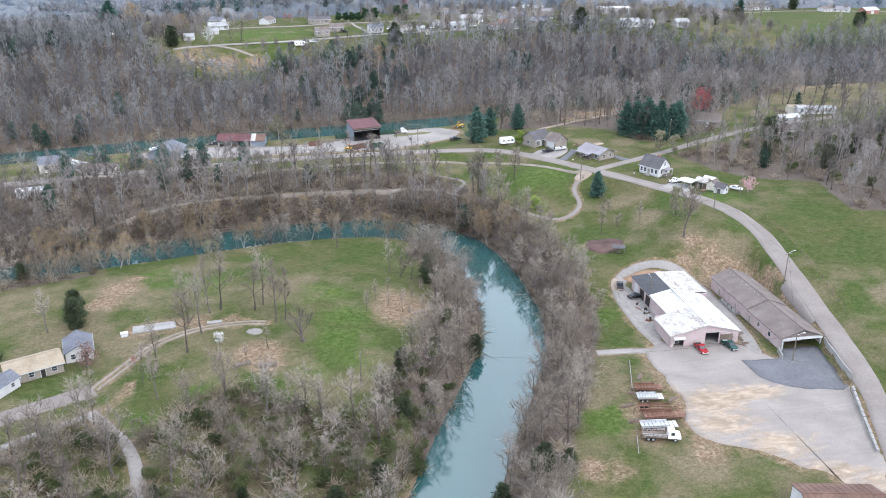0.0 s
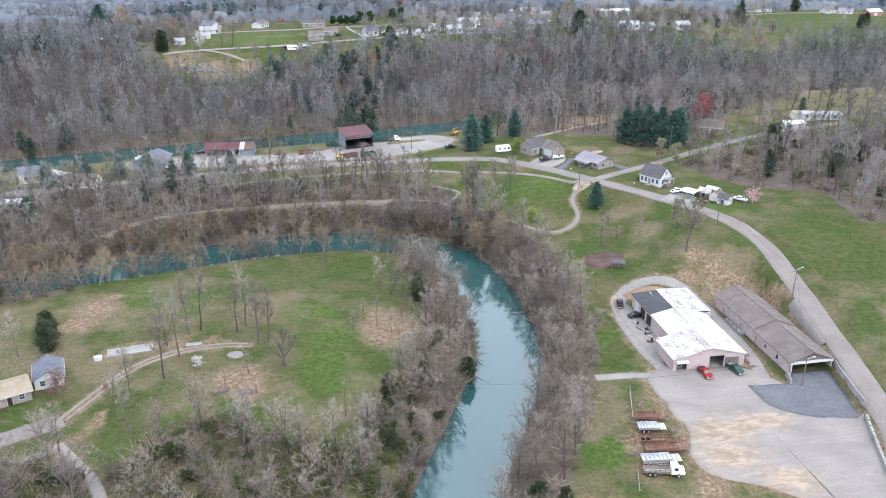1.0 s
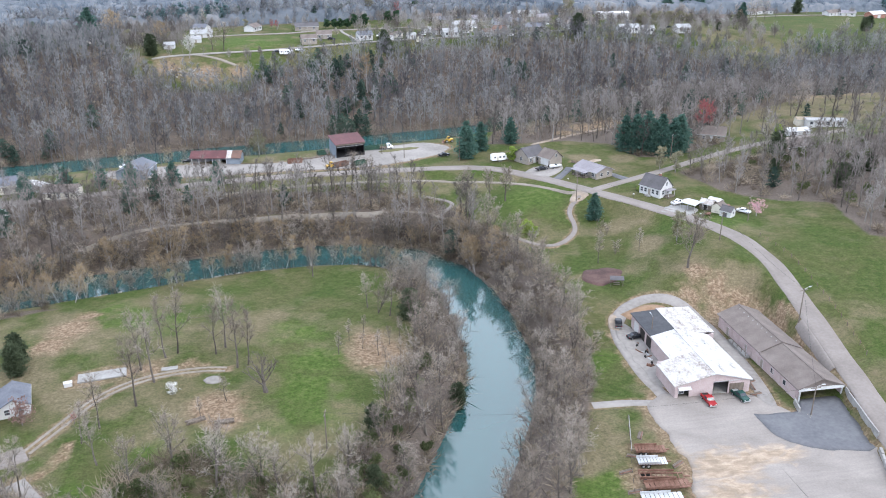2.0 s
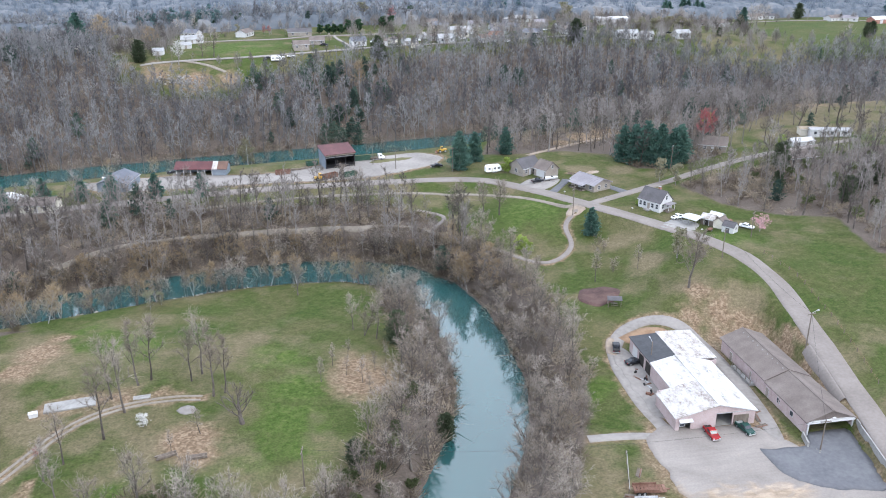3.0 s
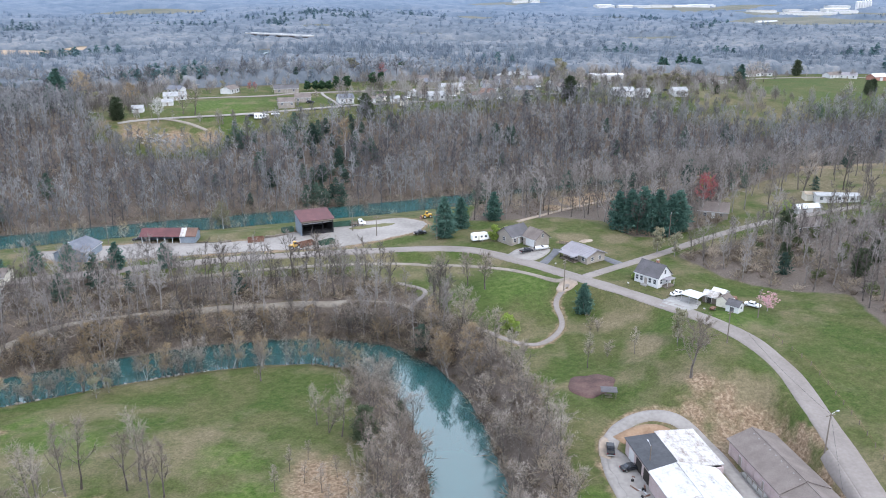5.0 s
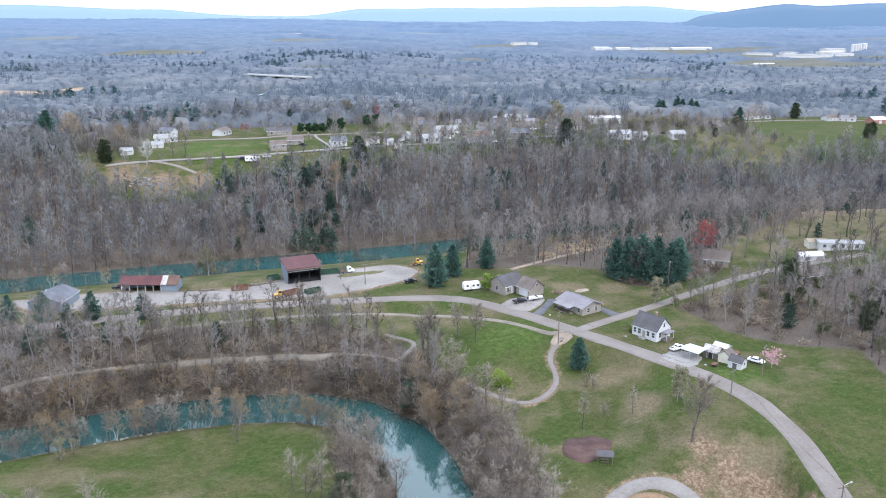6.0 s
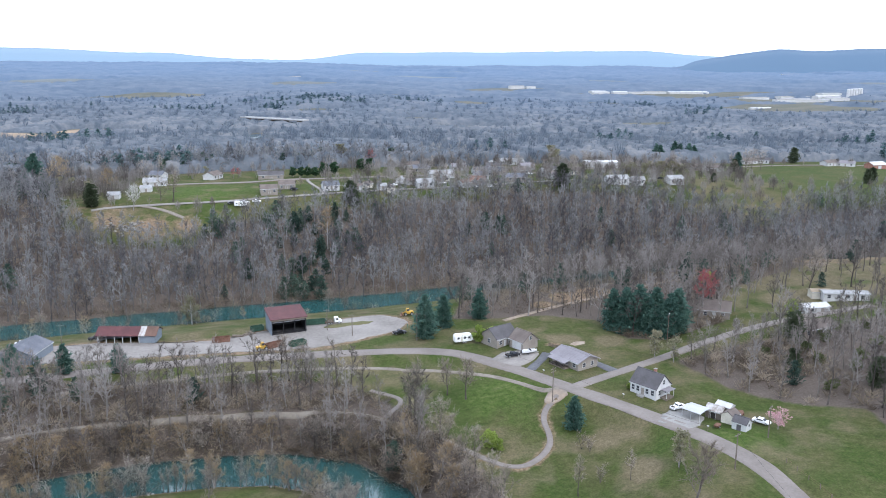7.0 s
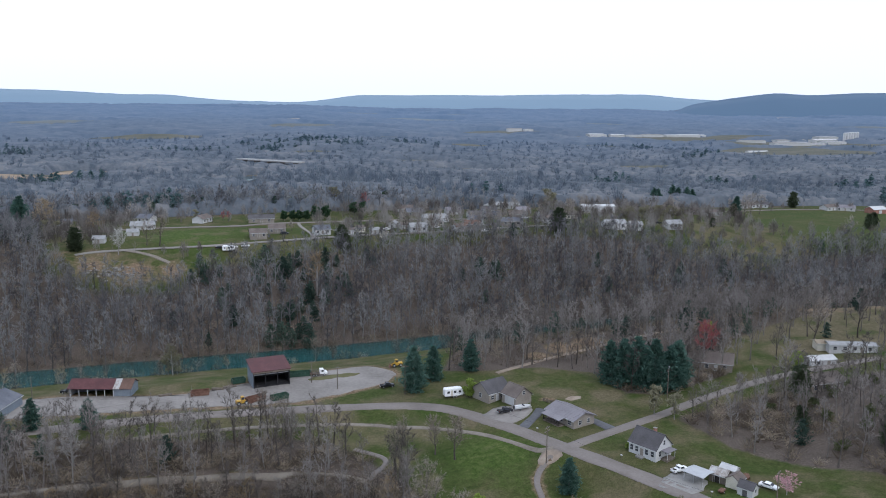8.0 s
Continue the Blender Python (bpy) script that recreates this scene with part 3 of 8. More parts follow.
SLAB = [(-47.6, 200.2), (-46.8, 204.2), (-36.4, 206), (-36, 202.2)]
JUNCTION_PATCH = [(101, 287.4), (98.6, 284.2), (99.4, 282), (103.4, 282.8), (106.4, 283.6), (105, 287.6)]


def inside(outline, x, y):
    """Whether (x, y) lies inside the outline."""
    hit = np.zeros(np.shape(x), bool)
    for (ax, ay), (bx, by) in zip(outline, outline[1:] + outline[:1]):
        with np.errstate(divide="ignore", invalid="ignore"):
            hit ^= ((ay > y) != (by > y)) & (x < (bx - ax) * (y - ay) / (by - ay if by != ay else 1e-9) + ax)
    return hit


def edge_of(outline, x, y):
    """Distance inside (positive) or outside (negative) of an outline."""
    d = off_line(list(outline) + [outline[0]], x, y)[0]
    return np.where(inside(outline, x, y), d, -d)


NEAR_WOODS = [(-150, 146), (-66, 149), (-55, 157), (-47, 160), (-41, 150), (-36, 158), (-30, 166), (-17, 168), (-8, 163), (0, 156), (8, 149), (18, 157), (24, 172), (32, 150), (16, 120), (5, 84), (-150, 84)]
BELT = [(-150, 250), (-90, 264), (-60, 276), (-30, 284), (0, 288), (30, 286), (48, 274), (60, 266), (66, 284), (57, 300), (47, 311), (33, 318), (10, 319), (-20, 323), (-60, 327), (-150, 322)]
HILL_WOODS = [(147, 303), (150, 295), (153, 281), (159, 274), (167, 267), (182, 260), (178, 245), (175, 228), (270, 195), (420, 250), (420, 345), (240, 327), (197, 318), (168, 311)]
MID_WOODS = [(96, 384), (86, 359), (105, 355), (121, 356), (137, 348), (141, 326), (152, 323), (182, 336), (192, 360), (204, 372), (228, 386), (256, 400), (300, 428), (340, 446), (420, 452), (420, 470), (250, 480), (108, 452)]


def bluff_top(x):
    """How far north the woods of the bluff reach."""
    return np.interp(x, [-200, -112, -95, -80, -48, -20, -11, 16, 47, 89, 116, 157, 194, 230, 275, 303, 322, 345, 379, 440], [575, 565, 535, 494, 486, 486, 502, 510, 521, 532, 538, 550, 556, 553, 543, 526, 530, 542, 545, 540])


def woods_cover(x, y):
    """0 to 1: how wooded a place is."""
    one = off_line(RIVER, x, y)[0] - 8.4
    up = y - river_two_y(x)
    w = 1 - step(11, 16, one)
    w = w * np.where((y > 250) & (y < 284) & (x < 34), 0.3 * (1 - step(2, 4, one)), 1)
    for area in (NEAR_WOODS, BELT, HILL_WOODS, MID_WOODS):
        w = np.maximum(w, step(-2, 2, edge_of(area, x, y)) * ((up < -8) | (y < 330)))
    strip = step(6, 11, up) * (1 - step(-4, 4, y - bluff_top(x)))
    north = step(-8, 8, y - np.interp(x, [-200, 0, 100, 200, 300, 500], [627, 627, 642, 665, 694, 722])) * (up > 0)
    return np.clip(np.maximum.reduce([w, strip, north]), 0, 1)


def litter_cover(x, y):
    """0 to 1: how far leaf litter hides the grass; the near woods are open and green underneath."""
    near = step(-4, 6, edge_of(NEAR_WOODS, x, y)) * (x < 20)
    return np.clip((woods_cover(x, y) - 0.72 * near) * (1 - step(0.45, 0.75, bare_cover(x, y)) * (y > 300)), 0, 1)


def dry_cover(x, y):
    """0 to 1: how dry the grass is."""
    d = 0.42 - 0.06 * step(70, 95, x) * (1 - step(360, 400, y)) + 0.3 * step(185, 215, x) * step(335, 360, y) * (1 - step(460, 480, y))
    for cx, cy, r in ((25, 205, 16), (-15, 183, 10), (-57, 230, 12), (-64, 205, 14), (-5, 225, 16), (15, 175, 12), (60, 150, 7), (78, 160, 6), (100, 200, 7), (118, 225, 7),
                      (125, 215, 8), (150, 175, 9), (72, 125, 8), (112, 245, 8), (108, 262, 7), (116, 205, 10), (120, 330, 8), (135, 325, 7), (-45, 195, 9)):
        d = np.maximum(d, 0.9 * np.exp(-((x - cx) ** 2 + (y - cy) ** 2) / (r * r)))
    for cx, cy, r in ((8, 200, 10), (10, 180, 9), (2, 250, 22), (75, 200, 8), (60, 140, 9), (75, 185, 8), (88, 290, 16), (165, 210, 25), (113, 310, 9)):
        d = d - 0.35 * np.exp(-((x - cx) ** 2 + (y - cy) ** 2) / (r * r))
    return np.clip(d - 0.12 * step(440, 520, y) + 0.22 * step(260, 300, x) * step(480, 520, y) * (1 - step(600, 640, y)) - 0.5 * step(345, 365, x) * step(520, 545, y), 0, 1)


def lush_cover(x, y):
    """0 to 1: where the grass stands fresh and bright."""
    w = np.zeros(np.shape(x))
    for cx, cy, r in ((8, 202, 9), (6, 188, 9), (3, 217, 8), (12, 176, 7), (-2, 172, 6), (60, 142, 8), (58, 154, 6), (88, 292, 13), (113, 304, 5), (-36, 230, 12), (-45, 243, 8), (76, 190, 6), (140, 250, 8), (-38, 158, 6), (-24, 172, 6), (-20, 545, 30)):
        w = np.maximum(w, 0.95 * np.exp(-((x - cx) ** 2 + (y - cy) ** 2) / (r * r)))
    return w


def bare_cover(x, y):
    b = np.zeros(np.shape(x))
    for cx, cy, r, a in ((124, 208, 7, 0.85), (119, 214, 6, 0.8), (116, 221, 5, 0.8), (127, 197, 5, 0.9), (127, 186, 4, 0.85), (126, 176, 4, 0.85), (111, 215, 5, 0.7), (24, 203, 9.5, 0.95), (22, 211, 6, 0.85), (-14, 184.5, 7, 1.05), (-12, 179, 5, 0.9), (-55, 231, 7, 1.0), (-58, 221, 6, 0.95), (-53, 240, 5, 0.85), (-31, 204, 5, 0.8), (-22, 203.5, 5, 0.7), (70, 144, 6, 0.9), (73, 152, 5, 0.85), (68, 136, 5, 0.85), (52, 126.5, 5, 0.8), (118, 206, 8, 0.75), (112, 214, 5, 0.75), (98, 121, 5, 0.7), (56, 126, 6, 0.6),
                         (-62, 507, 15, 0.8), (-42, 500, 14, 0.8), (-24, 503, 10, 0.8), (-80, 512, 9, 0.7), (130, 398, 12, 0.8), (160, 408, 14, 0.8), (262, 408, 16, 0.8), (285, 412, 18, 0.85), (310, 418, 20, 0.85), (335, 425, 22, 0.85), (137, 377, 12, 0.95), (150, 383, 11, 0.95), (124, 369, 8, 0.85), (-75, 700, 40, 0.6), (114, 324.5, 3, 0.75), (76, 128, 5, 0.75), (73, 140, 4, 0.7)):
        b = np.maximum(b, a * np.exp(-((x - cx) ** 2 + (y - cy) ** 2) / (r * r)))
    one = off_line(RIVER, x, y)[0] - 8.4
    bank = off_line([(122.5, 150), (125.5, 164), (128, 180), (131, 194), (127, 206), (120, 216)], x, y)[0]
    b = np.maximum(b, 0.7 * (1 - step(1.0, 3.0, bank)))
    for line, d in ((LOOP_DRIVE, 3.4), (LANE, 2.4), (WEST_SPUR, 2.4), (DIRT_PATH, 2.6), (TRAIL, 1.9), (PALE_LANE, 2.0)):
        b = np.maximum(b, 0.62 * (1 - step(d * 0.6, d * 1.25, off_line(line, x, y)[0])))
    for area in (YARD, PARKING, SLAB):
        b = np.maximum(b, 0.66 * step(-4.5, -0.5, edge_of(area, x, y)))
    return np.maximum(b, 0.7 * (1 - step(0.8, 2.5, one)))


def build_ground():
    xs, ys = graded(-120, 220, 1.8, -4200, 4400, 1.11), graded(76, 390, 1.8, -700, 4780, 1.1)
    gx, gy = np.meshgrid(xs, ys)
    gz = height(gx, gy)
    rough = np.random.default_rng(5).normal(0, 0.03, gz.shape)
    on_way = np.minimum(off_line(ROAD, gx, gy)[0], off_line(SIDE_ROAD, gx, gy)[0])
    gz = gz + rough * step(6, 10, on_way) * (gz > 0.3)
    w = len(xs)
    i = (np.arange(len(ys) - 1)[:, None] * w + np.arange(w - 1)).ravel()
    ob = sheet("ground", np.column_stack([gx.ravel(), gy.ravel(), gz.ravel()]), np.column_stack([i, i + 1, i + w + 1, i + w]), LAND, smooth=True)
    # the last two masks grow with distance and paint haze into the colour
    for name, values in (("woods", litter_cover(gx, gy)), ("dry", dry_cover(gx, gy)), ("lush", lush_cover(gx, gy)), ("bare", bare_cover(gx, gy)), ("mid_haze", step(700, 1500, gy)), ("horizon", step(1500, 4200, gy))):
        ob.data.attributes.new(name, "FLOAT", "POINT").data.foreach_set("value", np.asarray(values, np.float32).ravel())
    tagged(ob, "rolling river land of grass, leaf litter and bare clay", "ground", kind="structure")


def ribbon(name, points, half, material, label, lift=0.06, heights=True):
    """A way of even width laid on the ground, with edges that dip into it."""
    p = smooth_line([q[:2] for q in points], 1.5)
    d = np.gradient(p, axis=0)
    d /= np.linalg.norm(d, axis=1)[:, None]
    side = np.column_stack([-d[:, 1], d[:, 0]])
    rng = np.random.default_rng(len(points))
    wob = np.interp(np.arange(len(p)), np.arange(0, len(p) + 6, 5), rng.normal(0, 0.05 * half, len(np.arange(0, len(p) + 6, 5))))
    cols, drop = (-1.06, -1, -0.5, 0, 0.5, 1, 1.06), (-0.25, 0, 0.02, 0.04, 0.02, 0, -0.25)
    rows = []
    for c, z in zip(cols, drop):
        q = p + side * (c * (half + wob))[:, None]
        rows.append(np.column_stack([q, height(q[:, 0], q[:, 1]) + lift + 0.08 + z]))
    v = np.stack(rows, 1).reshape(-1, 3)
    k = len(cols)
    i = (np.arange(len(p) - 1)[:, None] * k + np.arange(k - 1)).ravel()
    return tagged(sheet(name, v, np.column_stack([i, i + k, i + k + 1, i + 1]), material, smooth=True), label, "road", kind="structure")


def laid(name, outline, material, label, lift=0.05, category="pavement"):
    """A flat area laid on the ground inside an outline; its edge dips into the ground."""
    o = smooth_line(list(outline) + [outline[0]], 1.5)[:-1, :2]
    rag = np.random.default_rng(len(o))
    o = o + np.repeat(rag.normal(0, 0.3, (len(o) // 2 + 1, 2)), 2, 0)[:len(o)] * (0 if len(o) < 24 else 1)
    c = o.mean(0)
    rings = max(3, int(np.linalg.norm(o - c, axis=1).max() / 2.0))
    rows = []
    for r in range(rings + 1):
        u = r / rings
        q = c + (o - c) * u
        rows.append(np.column_stack([q, height(q[:, 0], q[:, 1]) + lift + 0.12]))
    q = c + (o - c) * 1.012
    rows.append(np.column_stack([q, height(q[:, 0], q[:, 1]) - 0.2]))
    k, v = len(o), np.vstack(rows)
    f = []
    for r in range(rings + 1):
        a = np.arange(k)
        b = (a + 1) % k
        f.append(np.column_stack([r * k + a, r * k + b, (r + 1) * k + b, (r + 1) * k + a]))
    return tagged(sheet(name, v, np.vstack(f), material, smooth=True), label, category, kind="structure")


def build_water():
    for name, line, half, label in (("water", RIVER, 10.5, "calm turquoise river winding round a green meadow"), ("water", RIVER_TWO, 13.5, "calm turquoise river below a wooded bluff")):
        p = smooth_line(line, 4.0)
        d = np.gradient(p, axis=0)
        d /= np.linalg.norm(d, axis=1)[:, None]
        side = np.column_stack([-d[:, 1], d[:, 0]])
        v = np.stack([np.column_stack([p + side * s * half, np.zeros(len(p))]) for s in (1, 0.33, -0.33, -1)], 1).reshape(-1, 3)
        i = (np.arange(len(p) - 1)[:, None] * 4 + np.arange(3)).ravel()
        tagged(sheet(name, v, np.column_stack([i, i + 4, i + 5, i + 1]), WATER), label, "water", kind="structure")


build_ground()
build_water()
ribbon("road", ROAD, 2.75, ASPHALT, "weathered pale asphalt country road", 0.07)
ribbon("road", SIDE_ROAD, 1.8, ASPHALT, "weathered asphalt side road", 0.05)
ribbon("path", PARK_PATH, 0.8, TRAIL_STONE, "narrow paved park path", 0.05)
ribbon("path", TRAIL[:9], 0.8, ASPHALT, "worn asphalt trail through the park lawn", 0.05)
ribbon("path", TRAIL[8:], 0.55, TRAIL_STONE, "pale gravel trail along the river bank", 0.05)
ribbon("path", SPUR, 0.8, ASPHALT, "short paved spur of the park trail", 0.06)
ribbon("driveway", LOOP_DRIVE, 1.7, GRAVEL, "gravel drive looping behind the workshop", 0.05)
ribbon("driveway", WEST_SPUR, 1.1, GRAVEL, "gravel spur leading to the river bank", 0.05)
ribbon("lane", LANE[:4], 2.7, ASPHALT, "wide worn asphalt lane past the tan house", 0.1)
for off in (-0.8, 0.8):
    ruts = smooth_line(LANE[3:], 3.0)
    away = np.gradient(ruts, axis=0)
    away /= np.linalg.norm(away, axis=1)[:, None]
    ribbon("lane", [tuple(q) for q in ruts + np.column_stack([-away[:, 1], away[:, 0]]) * off], 0.36, TRAIL_STONE, "worn wheel rut of the meadow lane", 0.02)
ribbon("lane", PALE_LANE[:4], 0.9, CONCRETE, "pale concrete lane", 0.06)
ribbon("path", DIRT_PATH, 1.3, GRAVEL, "muddy gravel track into the trees", 0.05)
yard_ob = laid("gravel_yard", YARD, yard_material(), "wide pale gravel yard with sandy tyre marks", 0.06)
yard_co = np.array([v.co[:2] for v in yard_ob.data.vertices])
yard_sand = np.zeros(len(yard_co))
for cx, cy, rx, ry, amount in ((86, 145, 9, 6, 1.0), (96, 147, 9, 3.4, 0.9), (84, 137, 9, 5, 0.85), (92, 128, 9, 6, 0.75), (98, 117, 7, 5, 0.9), (104, 113, 4, 4, 0.7), (79, 150, 4, 4, 0.7)):
    yard_sand = np.maximum(yard_sand, amount * np.exp(-((yard_co[:, 0] - cx) / rx) ** 2 - ((yard_co[:, 1] - cy) / ry) ** 2))
yard_ob.data.attributes.new("sand", "FLOAT", "POINT").data.foreach_set("value", yard_sand.astype(np.float32))
laid("gravel_yard", [(84.8, 176), (90.6, 172.5), (91, 190), (91, 204), (88, 209), (85.4, 203), (84.6, 190)], GRAVEL, "gravel strip along the workshop wall", 0.055)
laid("apron", APRON, TAR, "dark asphalt apron before the long shed", 0.22)
ribbon("shoulder", [(125.2, 170), (126.2, 175), (127.3, 180.7), (129, 190)], 0.8, ASPHALT, "worn grey shoulder between the road and the shed", 0.03)
laid("parking_lot", PARKING, GRAVEL, "long gravel parking lot beside the road", 0.06)
laid("verge", ISLAND_GREEN, LAWN_DRY, "dry grass island in the gravel lot", 0.14, "grass")
laid("driveway", DRIVE_WHITE, CONCRETE, "pale concrete driveway of the white house", 0.06)
laid("driveway", DRIVE_GARAGE, GRAVEL, "gravel driveway before a garage", 0.05)
ribbon("driveway", [(100.5, 304.5), (106, 311), (109.6, 317)], 1.5, TAR, "dark asphalt driveway beside the ranch house", 0.05)
ribbon("driveway", [(125, 298.5), (122.5, 305), (119, 311.5)], 1.7, TAR, "dark asphalt driveway of the ranch house", 0.05)
ribbon("road", [(-150, 566), (-80, 574), (-36, 577), (4, 572.5), (20, 581), (55, 583), (84, 590), (112, 597), (180, 604), (240, 640), (330, 668), (430, 690), (560, 690)], 1.7, ASPHALT, "pale road through the plateau settlement", 0.3)
ribbon("lane", [(-72, 514), (-65, 517.4), (-49, 520.6), (-29, 524), (-9, 526.4), (33, 535.6), (52, 540), (72, 544.6), (106, 551), (146, 561), (170, 567.4), (205, 574)], 0.9, GRAVEL, "gravel lane at the edge of the plateau", 0.25)
ribbon("lane", [(-49, 520.4), (-37, 516.4), (-26, 508.6)], 1.0, TRAIL_STONE, "dirt lane down to a clearing", 0.2)
ribbon("lane", [(38, 582), (38, 572), (44.8, 544.6), (47, 539)], 0.9, GRAVEL, "short gravel lane between plateau roads", 0.3)
ribbon("lane", [(84, 590), (100, 574), (128, 566), (150, 572), (176, 590)], 0.9, GRAVEL, "gravel lane looping among plateau houses", 0.3)
ribbon("lane", [(104, 352), (117.7, 360.2), (131.4, 367.6), (145, 374), (161, 383), (182, 389), (206, 396)], 0.95, SAND, "sandy dirt lane behind the houses", 0.12)
laid("dirt_patch", [(84.6, 205), (86.5, 211), (89, 212), (88, 207), (86.6, 202)], SAND, "pale sandy dirt beside the loop drive", 0.1, "ground")
laid("dirt_patch", [(90, 211), (96, 214), (102, 213.6), (106, 208.6), (100, 207.4), (93, 206.6)], CLAY, "bare brown earth inside the loop drive", 0.05, "ground")
laid("mulch_bed", MULCH_BED, MULCH, "reddish brown mulch bed in the lawn", 0.05, "garden bed")
slab_body = boxed(-5.4, 5.4, -2.0, 2.0, -0.6, 0.28)
bmesh.ops.bevel(slab_body, geom=slab_body.edges[:], offset=0.05, segments=1, affect="EDGES")
slab_ob = part("slab", slab_body, CONCRETE)
slab_ob.matrix_world = pose(-41.7, 203.1, float(height(-41.7, 203.1)), 0, 0, 9)
tagged(slab_ob, "bare concrete slab in the meadow", "slab", kind="structure")
laid("gravel_patch", [(-18, 196.6), (-16.6, 198.8), (-13.6, 197.6), (-13.8, 195), (-16.4, 194.4)], GRAVEL, "small pale gravel patch in the meadow", 0.03, "ground")
slab_two = part("slab", boxed(-1.9, 1.9, -0.8, 0.8, -0.4, 0.16, 0.03), CONCRETE)
slab_two.matrix_world = pose(-26.4, 203.6, float(height(-26.4, 203.6)), 0, 0, 6)
tagged(slab_two, "small concrete slab beside the meadow lane", "slab", kind="structure")
laid("verge", JUNCTION_PATCH, SAND, "bare sandy patch at the road junction", 0.04, "ground")


# ---- buildings ----
def opening(parent, name, side, u, w, h, z, length, depth, material, frame_mat, proud=0.05):
    """A window or door on one wall: a frame with its pane or leaf set in it."""
    def put(name_, u0, u1, z0, z1, out, mat, par):
        if side in "fb":
            y = -depth / 2 if side == "f" else depth / 2
            a, b = (y - out, y + 0.02) if side == "f" else (y - 0.02, y + out)
            bm = boxed(u0, u1, a, b, z0, z1)
        else:
            x = -length / 2 if side == "l" else length / 2
            a, b = (x - out, x + 0.02) if side == "l" else (x - 0.02, x + out)
            bm = boxed(a, b, u0, u1, z0, z1)
        return part(name_, bm, mat, par)
    frame_ob = put(name, u - w / 2 - 0.1, u + w / 2 + 0.1, z - 0.1 if name == "window" else z, z + h + 0.1, proud, frame_mat, parent)
    put("pane" if name == "window" else "leaf", u - w / 2, u + w / 2, z, z + h, proud + 0.02, material, frame_ob)
    if name == "window" and h > 0.8:
        put("glazing_bar", u - w / 2, u + w / 2, z + h / 2 - 0.04, z + h / 2 + 0.04, proud + 0.05, frame_mat, frame_ob)


def house(name, label, x, y, turn, length, depth, wall_h, roof_h, wall, roof, windows=(), doors=(), eave=0.4, category="house", chimney=None, z=None, seams=0):
    """A gabled building with its ridge along its own x."""
    ob = base(name, x, y, turn, z, 0.25)
    hl, hd, wh = length / 2, depth / 2, wall_h + 0.25
    part("wall", prism(bmesh.new(), [(-hd, -1.2), (hd, -1.2), (hd, wh), (0, wh + roof_h), (-hd, wh)], -hl, hl, "x"), wall, ob)
    k = roof_h / hd
    t = 0.16
    for s, nm in ((-1, "roof"), (1, "roof")):
        low = (s * (hd + eave), wh - eave * k)
        r = part(nm, prism(bmesh.new(), [(low[0], low[1] + 0.02), (0, wh + roof_h + 0.02), (0, wh + roof_h + 0.02 + t), (low[0], low[1] + t + 0.02)], -hl - eave, hl + eave, "x"), roof, ob)
        for i in range(seams):
            u = -hl + (i + 0.5) * length / seams
            part("seam", prism(bmesh.new(), [(low[0], low[1] + t + 0.02), (0, wh + roof_h + t + 0.02), (0, wh + roof_h + t + 0.08), (low[0], low[1] + t + 0.08)], u - 0.04, u + 0.04, "x"), roof, r)
    part("ridge_cap", boxed(-hl - eave, hl + eave, -0.16, 0.16, wh + roof_h + t - 0.1, wh + roof_h + t + 0.06), roof, ob)
    for s in (-1, 1):
        part("fascia", boxed(-hl - eave, hl + eave, s * (hd + eave) - 0.04, s * (hd + eave) + 0.04, wh - eave * k - 0.1, wh - eave * k + 0.12), WHITE, ob)
    for side, u, w, h, zz in windows:
        opening(ob, "window", side, u, w, h, zz + 0.25, length, depth, PANE, WHITE)
    for side, u, w, h, mat in doors:
        opening(ob, "door", side, u, w, h, 0.3, length, depth, mat, WHITE)
    if chimney:
        c = part("chimney", boxed(chimney - 0.35, chimney + 0.35, 0.2, 0.9, wh + roof_h * 0.4, wh + roof_h + 0.9), BRICK_RED, ob)
        part("chimney_cap", boxed(chimney - 0.42, chimney + 0.42, 0.13, 0.97, wh + roof_h + 0.9, wh + roof_h + 1.0), CONCRETE, c)
    return tagged(ob, label, category)


def posts_under(ob, xs, ys, top, size=0.14, material=None, name="post", bottom=-0.6):
    for px in xs:
        for py in ys:
            part(name, boxed(px - size / 2, px + size / 2, py - size / 2, py + size / 2, bottom, top), material or WHITE, ob)


